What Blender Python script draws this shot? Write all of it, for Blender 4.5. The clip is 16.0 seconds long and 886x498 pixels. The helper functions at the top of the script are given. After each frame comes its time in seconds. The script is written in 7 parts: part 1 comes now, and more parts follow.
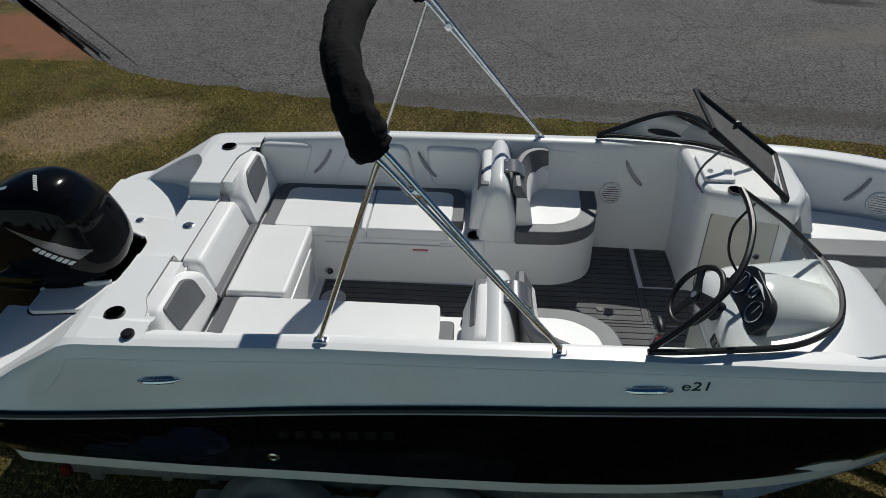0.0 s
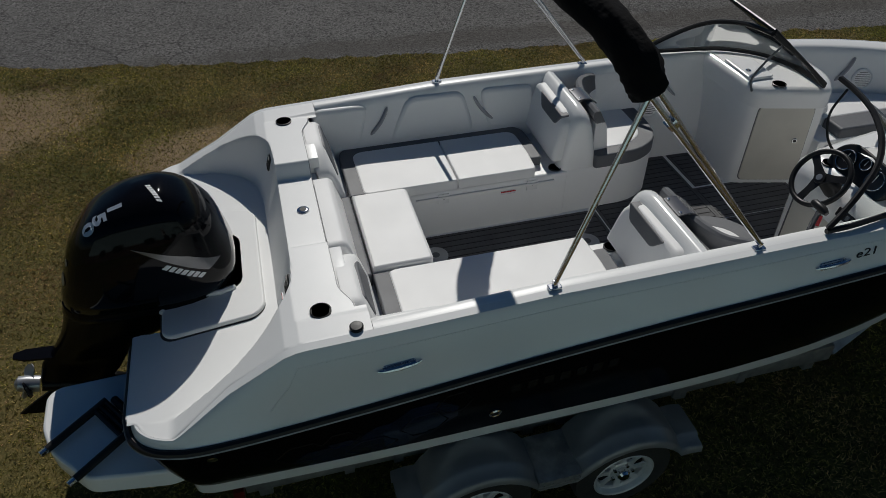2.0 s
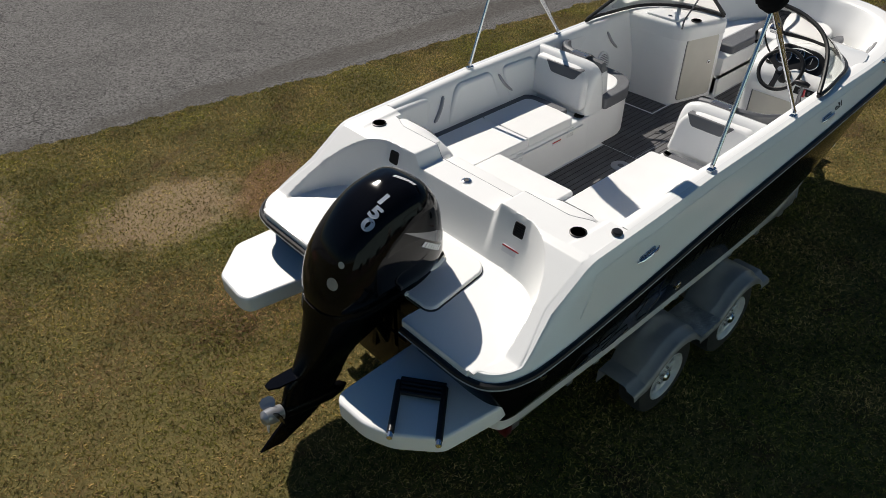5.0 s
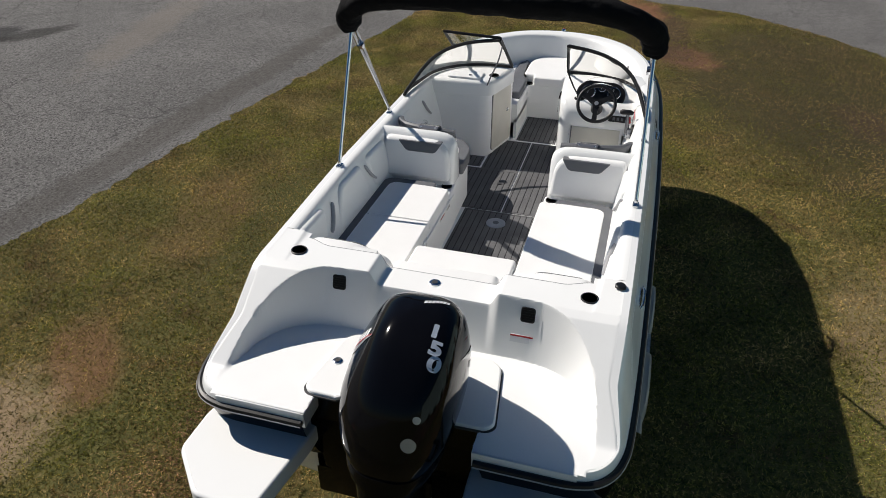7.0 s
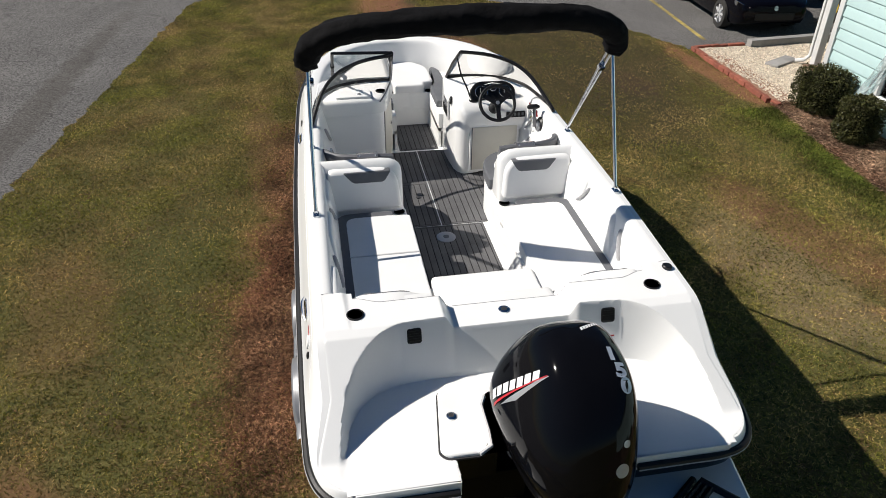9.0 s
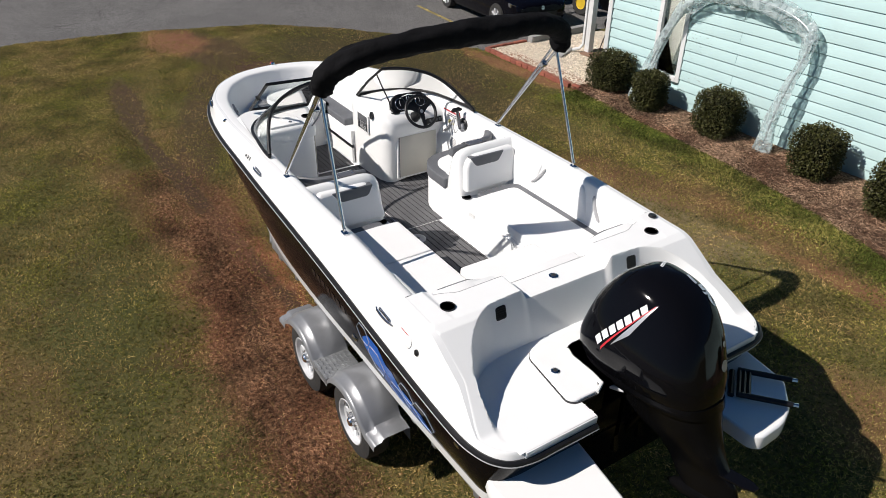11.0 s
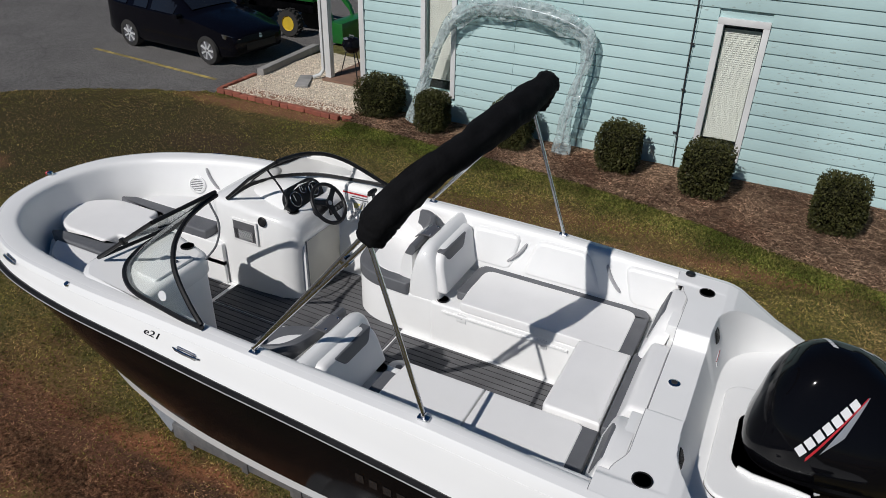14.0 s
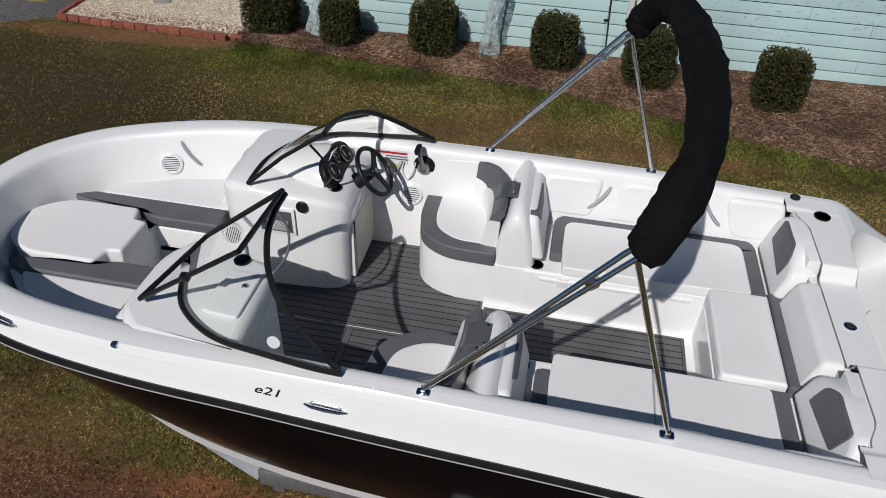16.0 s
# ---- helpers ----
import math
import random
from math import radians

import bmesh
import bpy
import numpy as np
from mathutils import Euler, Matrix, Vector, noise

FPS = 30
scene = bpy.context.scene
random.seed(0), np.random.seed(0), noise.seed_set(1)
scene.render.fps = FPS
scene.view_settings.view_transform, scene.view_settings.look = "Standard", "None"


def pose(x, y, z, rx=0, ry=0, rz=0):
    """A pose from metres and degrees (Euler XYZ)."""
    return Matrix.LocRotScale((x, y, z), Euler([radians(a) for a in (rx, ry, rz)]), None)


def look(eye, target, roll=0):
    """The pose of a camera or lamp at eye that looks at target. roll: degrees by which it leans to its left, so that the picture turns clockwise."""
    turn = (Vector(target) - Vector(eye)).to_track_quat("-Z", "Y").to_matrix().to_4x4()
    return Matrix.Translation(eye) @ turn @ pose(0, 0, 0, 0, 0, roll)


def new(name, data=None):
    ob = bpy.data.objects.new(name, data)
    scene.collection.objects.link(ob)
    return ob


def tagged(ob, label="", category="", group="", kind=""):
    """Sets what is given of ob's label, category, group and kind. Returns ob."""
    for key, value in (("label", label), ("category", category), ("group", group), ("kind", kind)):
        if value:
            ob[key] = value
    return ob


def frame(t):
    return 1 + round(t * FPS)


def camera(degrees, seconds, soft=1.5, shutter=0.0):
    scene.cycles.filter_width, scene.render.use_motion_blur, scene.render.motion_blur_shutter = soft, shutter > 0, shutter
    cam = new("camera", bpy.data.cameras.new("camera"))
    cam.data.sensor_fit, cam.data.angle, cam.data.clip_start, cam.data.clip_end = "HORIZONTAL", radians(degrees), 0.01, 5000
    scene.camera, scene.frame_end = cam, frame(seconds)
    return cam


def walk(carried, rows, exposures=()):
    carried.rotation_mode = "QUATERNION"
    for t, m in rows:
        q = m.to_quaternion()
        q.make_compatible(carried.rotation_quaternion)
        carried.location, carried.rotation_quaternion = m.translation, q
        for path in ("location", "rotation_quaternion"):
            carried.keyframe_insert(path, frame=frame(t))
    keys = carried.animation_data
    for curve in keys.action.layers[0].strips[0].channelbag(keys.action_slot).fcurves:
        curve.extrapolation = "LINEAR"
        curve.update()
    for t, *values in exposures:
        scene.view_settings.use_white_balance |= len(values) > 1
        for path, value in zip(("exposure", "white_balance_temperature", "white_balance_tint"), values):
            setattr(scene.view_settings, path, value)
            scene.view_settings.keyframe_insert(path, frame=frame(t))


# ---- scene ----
cam = camera(64.1, 16.0, 0.65)
# boat frame: x towards the bow, y to port from the centreline, z up from the grass under the trailer
PATH = [
    (0, (0.148, -3.668, 4.213), (0.033, -2.041, 3.056), -0.0),
    (0.5, (-0.382, -3.595, 4.218), (-0.375, -1.990, 3.025), -0.1),
    (1, (-0.868, -3.563, 4.237), (-0.730, -1.996, 3.001), -0.1),
    (1.5, (-1.347, -3.531, 4.253), (-1.075, -2.021, 2.970), 0.0),
    (2, (-1.848, -3.492, 4.248), (-1.443, -2.013, 2.964), 0.2),
    (2.5, (-2.322, -3.444, 4.251), (-1.791, -2.007, 2.966), 0.2),
    (3, (-2.788, -3.431, 4.256), (-2.152, -2.041, 2.965), 0.1),
    (3.5, (-3.268, -3.426, 4.267), (-2.514, -2.098, 2.974), 0.1),
    (4, (-3.762, -3.350, 4.273), (-2.910, -2.081, 2.983), 0.1),
    (4.2, (-3.977, -3.282, 4.272), (-3.084, -2.037, 2.986), 0.1),
    (4.733, (-4.484, -3.069, 4.273), (-3.474, -1.873, 3.025), 0.1),
    (5.267, (-4.889, -2.765, 4.278), (-3.730, -1.625, 3.102), 0.0),
    (5.767, (-5.166, -2.359, 4.285), (-3.846, -1.330, 3.178), -0.1),
    (6.3, (-5.291, -1.842, 4.295), (-3.817, -1.027, 3.218), -0.1),
    (6.5, (-5.300, -1.644, 4.293), (-3.773, -0.931, 3.216), -0.2),
    (7, (-5.299, -1.064, 4.326), (-3.683, -0.594, 3.246), -0.0),
    (7.5, (-5.248, -0.506, 4.366), (-3.588, -0.245, 3.282), 0.2),
    (8, (-5.207, 0.004, 4.425), (-3.535, 0.078, 3.331), -0.1),
    (8.5, (-5.199, 0.531, 4.439), (-3.527, 0.410, 3.348), 0.4),
    (9, (-5.181, 1.042, 4.455), (-3.532, 0.740, 3.364), 0.5),
    (9.2, (-5.173, 1.275, 4.463), (-3.540, 0.899, 3.372), 0.8),
    (9.733, (-5.160, 1.823, 4.491), (-3.573, 1.276, 3.401), 0.9),
    (10.27, (-5.134, 2.340, 4.526), (-3.597, 1.639, 3.446), 0.7),
    (10.77, (-5.034, 2.835, 4.554), (-3.563, 1.981, 3.495), 0.6),
    (11.3, (-4.801, 3.318, 4.563), (-3.422, 2.295, 3.538), 0.7),
    (11.5, (-4.674, 3.498, 4.567), (-3.337, 2.409, 3.555), 0.8),
    (12, (-4.244, 3.784, 4.552), (-3.014, 2.553, 3.566), 1.0),
    (12.5, (-3.688, 3.910, 4.543), (-2.570, 2.574, 3.562), 1.1),
    (13, (-3.110, 3.882, 4.551), (-2.108, 2.458, 3.566), 1.2),
    (13.5, (-2.522, 3.765, 4.563), (-1.637, 2.269, 3.573), 1.4),
    (14, (-1.964, 3.631, 4.578), (-1.194, 2.093, 3.557), 1.4),
    (14.5, (-1.438, 3.513, 4.586), (-0.800, 1.955, 3.507), 1.6),
    (15, (-0.925, 3.441, 4.592), (-0.427, 1.877, 3.449), 1.8),
    (15.5, (-0.420, 3.379, 4.579), (-0.052, 1.828, 3.372), 2.1),
    (16, (0.091, 3.327, 4.573), (0.350, 1.803, 3.305), 2.3),
]
EXPO = [(0.0, -0.3, 6400, 7), (0.5, -0.42, 6400, 7), (1.0, -0.52, 6450, 7), (2.0, -0.78, 6450, 9), (2.5, -0.75, 6500, 9), (3.0, -0.55, 6550, 9), (3.5, -0.22, 6700, 9), (4.0, 0.2, 6900, 10), (6.5, 0.25, 6700, 11), (9.0, 0.4, 6750, 11),
        (11.5, 0.32, 6550, 13), (12.5, 0.09, 6400, 13), (14.0, -0.34, 6350, 12), (16.0, -0.42, 6350, 13)]
walk(cam, [(t, look(eye, target, roll)) for t, eye, target, roll in PATH],
     exposures=EXPO)

# ---- daylight ----
SUN_WAY = Vector((-0.29, -1.02, -1.0)).normalized()
world = bpy.data.worlds.new("sky")
scene.world = world
world.use_nodes = True
wn = world.node_tree
sky = wn.nodes.new("ShaderNodeTexSky")
sky.sky_type, sky.sun_disc = "NISHITA", False
sky.sun_elevation, sky.sun_rotation = radians(43.3), radians(15.9)
sky.ozone_density, sky.dust_density = 4.0, 0.3
wn.nodes["Background"].inputs["Strength"].default_value = 0.034
clear = wn.nodes.new("ShaderNodeHueSaturation")
clear.inputs["Saturation"].default_value = 1.26
wn.links.new(sky.outputs["Color"], clear.inputs["Color"])
wn.links.new(clear.outputs["Color"], wn.nodes["Background"].inputs["Color"])
sun_data = bpy.data.lights.new("sun", "SUN")
sun_data.energy, sun_data.angle, sun_data.color = 4.3, radians(0.53), (1.0, 0.965, 0.91)
sun = new("sun", sun_data)
sun.matrix_world = look(tuple(-30 * SUN_WAY), (0, 0, 0))


# ---- materials ----
def surface(name, col, col2=None, scale=8.0, rough=0.5, metal=0.0, bump=0.0, bump_scale=60.0, coat=0.0,
            rough2=None, island=0.0, per_object=0.0, stain=0.0, spec=0.5):
    """Two-scale procedural surface: broad tint from col to col2, fine relief, mottled roughness."""
    m = bpy.data.materials.new(name)
    m.use_nodes = True
    t = m.node_tree
    b = t.nodes["Principled BSDF"]
    N = lambda k: t.nodes.new("ShaderNode" + k)
    L = t.links.new
    tc = N("TexCoord")
    n1 = N("TexNoise")
    n1.inputs["Scale"].default_value, n1.inputs["Detail"].default_value = scale, 6
    L(tc.outputs["Object"], n1.inputs["Vector"])
    ramp = N("ValToRGB")
    ramp.color_ramp.elements[0].position, ramp.color_ramp.elements[1].position = 0.33, 0.68
    ramp.color_ramp.elements[0].color = (*col, 1)
    ramp.color_ramp.elements[1].color = (*(col2 or [c * 0.86 for c in col]), 1)
    L(n1.outputs["Fac"], ramp.inputs["Fac"])
    out = ramp.outputs["Color"]
    if island or per_object:
        hsv = N("HueSaturation")
        src = N("NewGeometry") if island else N("ObjectInfo")
        amount = island or per_object
        mr = N("MapRange")
        mr.inputs["To Min"].default_value, mr.inputs["To Max"].default_value = 1 - amount, 1 + amount
        L(src.outputs["Random Per Island" if island else "Random"], mr.inputs["Value"])
        L(mr.outputs["Result"], hsv.inputs["Value"])
        L(out, hsv.inputs["Color"])
        out = hsv.outputs["Color"]
    if stain:
        n3 = N("TexNoise")
        n3.inputs["Scale"].default_value, n3.inputs["Detail"].default_value, n3.inputs["Distortion"].default_value = scale * 0.23, 9, 0.7
        L(tc.outputs["Object"], n3.inputs["Vector"])
        mx = N("MixRGB")
        mx.blend_type = "MULTIPLY"
        r3 = N("ValToRGB")
        r3.color_ramp.elements[0].position, r3.color_ramp.elements[1].position = 0.42, 0.6
        r3.color_ramp.elements[0].color = (1 - stain,) * 3 + (1,)
        r3.color_ramp.elements[1].color = (1, 1, 1, 1)
        L(n3.outputs["Fac"], r3.inputs["Fac"])
        mx.inputs["Fac"].default_value = 1
        L(out, mx.inputs["Color1"])
        L(r3.outputs["Color"], mx.inputs["Color2"])
        out = mx.outputs["Color"]
    L(out, b.inputs["Base Color"])
    mr = N("MapRange")
    mr.inputs["To Min"].default_value, mr.inputs["To Max"].default_value = rough, rough if rough2 is None else rough2
    L(n1.outputs["Fac"], mr.inputs["Value"])
    L(mr.outputs["Result"], b.inputs["Roughness"])
    b.inputs["Metallic"].default_value = metal
    b.inputs["Coat Weight"].default_value = coat
    b.inputs["Coat Roughness"].default_value = 0.04
    b.inputs["Specular IOR Level"].default_value = spec
    if bump:
        n2 = N("TexNoise")
        n2.inputs["Scale"].default_value, n2.inputs["Detail"].default_value = bump_scale, 5
        L(tc.outputs["Object"], n2.inputs["Vector"])
        bp = N("Bump")
        bp.inputs["Strength"].default_value, bp.inputs["Distance"].default_value = bump, 0.01
        L(n2.outputs["Fac"], bp.inputs["Height"])
        L(bp.outputs["Normal"], b.inputs["Normal"])
    return m


def glass(name, tint, rough=0.0):
    m = bpy.data.materials.new(name)
    m.use_nodes = True
    t = m.node_tree
    t.nodes.remove(t.nodes["Principled BSDF"])
    tr = t.nodes.new("ShaderNodeBsdfTransparent")
    tr.inputs["Color"].default_value = (*tint, 1)
    gl = t.nodes.new("ShaderNodeBsdfGlossy")
    gl.inputs["Roughness"].default_value = rough
    fr = t.nodes.new("ShaderNodeFresnel")
    fr.inputs["IOR"].default_value = 1.5
    mix = t.nodes.new("ShaderNodeMixShader")
    t.links.new(fr.outputs["Fac"], mix.inputs["Fac"])
    t.links.new(tr.outputs["BSDF"], mix.inputs[1])
    t.links.new(gl.outputs["BSDF"], mix.inputs[2])
    t.links.new(mix.outputs["Shader"], t.nodes["Material Output"].inputs["Surface"])
    return m


GEL = surface("white_gelcoat", (0.86, 0.865, 0.855), (0.835, 0.84, 0.83), 1.7, 0.16, coat=0.35, rough2=0.24)
LINER = surface("white_nonskid_liner", (0.86, 0.865, 0.855), (0.83, 0.835, 0.825), 3.0, 0.32, bump=0.06, bump_scale=300, rough2=0.42)
BLACK_GEL = surface("black_gelcoat", (0.004, 0.0035, 0.0035), (0.006, 0.005, 0.005), 1.2, 0.12, coat=0.0, rough2=0.2, spec=0.07)
VINYL = surface("white_vinyl", (0.84, 0.84, 0.83), (0.81, 0.81, 0.80), 4.0, 0.45, bump=0.12, bump_scale=220, rough2=0.55)
GREY_VINYL = surface("charcoal_vinyl", (0.125, 0.13, 0.14), (0.105, 0.11, 0.12), 6.0, 0.5, bump=0.15, bump_scale=240, rough2=0.6)
SEAM = surface("dark_seam", (0.03, 0.03, 0.033), None, 9.0, 0.6)
PLANK = surface("grey_foam_plank", (0.125, 0.125, 0.13), (0.095, 0.095, 0.10), 5.0, 0.75, bump=0.3, bump_scale=420, per_object=0.08, stain=0.15)
GROOVE = surface("black_foam_groove", (0.012, 0.012, 0.013), None, 8.0, 0.85)
CHROME = surface("polished_steel", (0.72, 0.73, 0.75), (0.62, 0.63, 0.66), 12.0, 0.10, 1.0, rough2=0.2)
BLACK_PLASTIC = surface("black_plastic", (0.007, 0.007, 0.008), (0.011, 0.011, 0.012), 9.0, 0.34, bump=0.05, bump_scale=180, rough2=0.48, spec=0.35)
COWL = surface("black_cowl_paint", (0.003, 0.003, 0.004), (0.004, 0.004, 0.005), 2.0, 0.05, coat=0.04, rough2=0.08, spec=0.15)
ENGINE_BLACK = surface("black_engine_casting", (0.002, 0.002, 0.0025), (0.004, 0.004, 0.0045), 6.0, 0.14, rough2=0.3, spec=0.12)
MATT_BLACK = surface("matt_black_casting", (0.004, 0.004, 0.0045), (0.007, 0.007, 0.0075), 8.0, 0.6, bump=0.1, bump_scale=120, rough2=0.75, spec=0.08)
SILVER = surface("silver_decal", (0.42, 0.43, 0.45), (0.34, 0.35, 0.37), 5.0, 0.3, 0.5)
BLUE_SILVER = surface("pale_blue_silver", (0.50, 0.56, 0.64), (0.40, 0.45, 0.52), 9.0, 0.3, 0.3)
GREY_PANEL = surface("grey_cowl_panel", (0.16, 0.16, 0.17), (0.13, 0.13, 0.14), 5.0, 0.2, 0.3, coat=0.6)
WHITE_DECAL = surface("white_decal", (0.75, 0.76, 0.77), None, 5.0, 0.35)
RED_DECAL = surface("red_decal", (0.45, 0.02, 0.03), None, 5.0, 0.35)
YELLOW_DECAL = surface("yellow_decal", (0.72, 0.64, 0.22), None, 5.0, 0.4)
NAME_AND_SHADE_GREY = surface("dark_name_and_shade_decal", (0.022, 0.021, 0.021), None, 3.0, 0.2)
# the blue decal darkened in colour for the shaded starboard side
BLUE_DECAL_SHADE = surface("shaded_blue_decal", (0.010, 0.016, 0.04), (0.006, 0.010, 0.026), 3.0, 0.15)
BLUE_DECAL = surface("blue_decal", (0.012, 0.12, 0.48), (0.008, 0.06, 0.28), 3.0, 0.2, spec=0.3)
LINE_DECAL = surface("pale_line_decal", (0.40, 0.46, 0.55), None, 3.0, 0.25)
CANVAS = surface("black_canvas", (0.0045, 0.0045, 0.005), (0.007, 0.007, 0.008), 7.0, 0.85, bump=0.5, bump_scale=35, rough2=0.95, spec=0.12)
PANE = glass("windshield_glass", (0.90, 0.94, 0.93))
RUBBER = surface("tyre_rubber", (0.018, 0.018, 0.018), (0.030, 0.028, 0.025), 14.0, 0.8, bump=0.3, bump_scale=70)
GALV = surface("galvanised_steel", (0.46, 0.47, 0.48), (0.35, 0.36, 0.37), 18.0, 0.38, 0.75, bump=0.06, bump_scale=90, rough2=0.55, stain=0.2)
FENDER = surface("grey_fender_plastic", (0.25, 0.255, 0.265), (0.205, 0.21, 0.22), 6.0, 0.28, 0.3, bump=0.05, bump_scale=140, rough2=0.42)
RIM = surface("silver_wheel_paint", (0.74, 0.75, 0.76), (0.62, 0.63, 0.64), 12.0, 0.35, 0.3, stain=0.15)
BEIGE = surface("ivory_locker_plastic", (0.62, 0.60, 0.53), (0.56, 0.54, 0.48), 4.0, 0.45)
HANDLE_GREY = surface("light_grey_handle", (0.40, 0.40, 0.41), (0.36, 0.36, 0.37), 7.0, 0.4)
SCREEN = surface("gauge_face", (0.03, 0.03, 0.035), (0.05, 0.05, 0.055), 30.0, 0.25, coat=0.8)


# ---- mesh helpers ----
def spline(points, n):
    """A smooth curve through the points, n steps a span."""
    p = [np.array(q, float) for q in points]
    p = [2 * p[0] - p[1]] + p + [2 * p[-1] - p[-2]]
    out = []
    for i in range(1, len(p) - 2):
        a, b, c, d = p[i - 1:i + 3]
        for k in range(n):
            s = k / n
            out.append(0.5 * (2 * b + (c - a) * s + (2 * a - 5 * b + 4 * c - d) * s * s + (3 * b - a - 3 * c + d) * s ** 3))
    out.append(p[-2])
    return np.array(out)


def smooth01(v):
    v = np.clip(v, 0, 1)
    return v * v * (3 - 2 * v)


def mesh_from(name, bm, material, angle=38):
    me = bpy.data.meshes.new(name)
    bm.normal_update()
    bm.to_mesh(me)
    bm.free()
    me.materials.append(material)
    me.polygons.foreach_set("use_smooth", [True] * len(me.polygons))
    kept = np.zeros(len(me.edges), bool)
    kept_attr = me.attributes["sharp_edge"].data if "sharp_edge" in me.attributes else None
    if kept_attr:
        kept_attr.foreach_get("value", kept)
    me.set_sharp_from_angle(angle=radians(angle))
    if kept.any():
        now = np.zeros(len(me.edges), bool)
        me.attributes["sharp_edge"].data.foreach_get("value", now)
        me.attributes["sharp_edge"].data.foreach_set("value", now | kept)
    return me


def thing(name, base, label, category, group="", kind=""):
    ob = new(name)
    ob.location = base
    ob.empty_display_size = 0.2
    return tagged(ob, label, category, group, kind)


def part(name, bm, material, parent, label="", angle=38):
    """One mesh, given in world places, under a thing or under a part."""
    ob = new(name, mesh_from(name, bm, material, angle))
    ob.parent = parent
    if parent is not None and parent.parent is None:
        ob.matrix_parent_inverse = parent.matrix_basis.inverted()
    return tagged(ob, label)


def solid(name, bm, material, label, category, kind="", group="", angle=38):
    return tagged(new(name, mesh_from(name, bm, material, angle)), label, category, group, kind)


def B():
    return bmesh.new()


def add_box(bm, c, s, bevel=0.0, turn=(0, 0, 0), segments=2):
    m = pose(*c, *turn) @ Matrix.Diagonal((*s, 1))
    r = bmesh.ops.create_cube(bm, size=1, matrix=m)
    if bevel:
        es = list({e for v in r["verts"] for e in v.link_edges})
        bmesh.ops.bevel(bm, geom=es, offset=bevel, segments=segments, profile=0.6, affect="EDGES", clamp_overlap=True)
    return bm


def box(c, s, bevel=0.0, turn=(0, 0, 0), segments=2):
    return add_box(B(), c, s, bevel, turn, segments)


def span(x0, x1, y0, y1, z0, z1, bevel=0.0, segments=2):
    return box(((x0 + x1) / 2, (y0 + y1) / 2, (z0 + z1) / 2), (abs(x1 - x0), abs(y1 - y0), abs(z1 - z0)), bevel, (0, 0, 0), segments)


def add_loft(bm, rings, closed=True, caps=False):
    vs = [[bm.verts.new(tuple(p)) for p in ring] for ring in rings]
    n = len(vs[0])
    for a, b in zip(vs, vs[1:]):
        for i in range(n if closed else n - 1):
            j = (i + 1) % n
            bm.faces.new((a[i], a[j], b[j], b[i]))
    if caps:
        bm.faces.new(vs[0][::-1])
        bm.faces.new(vs[-1])
    return bm


def loft(rings, closed=True, caps=False):
    bm = add_loft(B(), rings, closed, caps)
    bmesh.ops.recalc_face_normals(bm, faces=bm.faces)
    return bm


def add_tube(bm, pts, r, n=10, caps=True, flat=1.0):
    pts = [Vector(p) for p in pts]
    rings = []
    up = Vector((0, 0, 1)) if abs((pts[1] - pts[0]).normalized().z) < 0.9 else Vector((0, 1, 0))
    for i, p in enumerate(pts):
        d = (pts[min(i + 1, len(pts) - 1)] - pts[max(i - 1, 0)]).normalized()
        side = d.cross(up).normalized()
        up = side.cross(d).normalized()
        rad = r[i] if isinstance(r, (list, tuple, np.ndarray)) else r
        rings.append([p + side * rad * math.cos(a) + up * rad * flat * math.sin(a) for a in [2 * math.pi * k / n for k in range(n)]])
    return add_loft(bm, rings, True, caps)


def tube(pts, r, n=10, caps=True, flat=1.0):
    bm = add_tube(B(), pts, r, n, caps, flat)
    bmesh.ops.recalc_face_normals(bm, faces=bm.faces)
    return bm


def add_lathe(bm, profile, m, n=24):
    """profile: (radius, height) pairs about the local z axis of the pose m."""
    rings = [[m @ Vector((r * math.cos(a), r * math.sin(a), z)) for a in [2 * math.pi * k / n for k in range(n)]] for r, z in profile]
    return add_loft(bm, rings, True, True)


def lathe(profile, m, n=24):
    bm = add_lathe(B(), profile, m, n)
    bmesh.ops.recalc_face_normals(bm, faces=bm.faces)
    return bm


def rounded(poly, r, n=5):
    """The polygon with its corners rounded; r one radius or one for each corner."""
    out = []
    k = len(poly)
    for i in range(k):
        a, p, b = (np.array(poly[j % k], float) for j in (i - 1, i, i + 1))
        rad = r[i] if isinstance(r, (list, tuple)) else r
        la, lb = np.linalg.norm(a - p), np.linalg.norm(b - p)
        d = min(rad, 0.48 * la, 0.48 * lb)
        if d < 1e-4:
            out.append(tuple(p))
            continue
        q0, q1 = p + (a - p) / la * d, p + (b - p) / lb * d
        for s in np.linspace(0, 1, n + 1):
            out.append(tuple((1 - s) ** 2 * q0 + 2 * s * (1 - s) * p + s * s * q1))
    return out


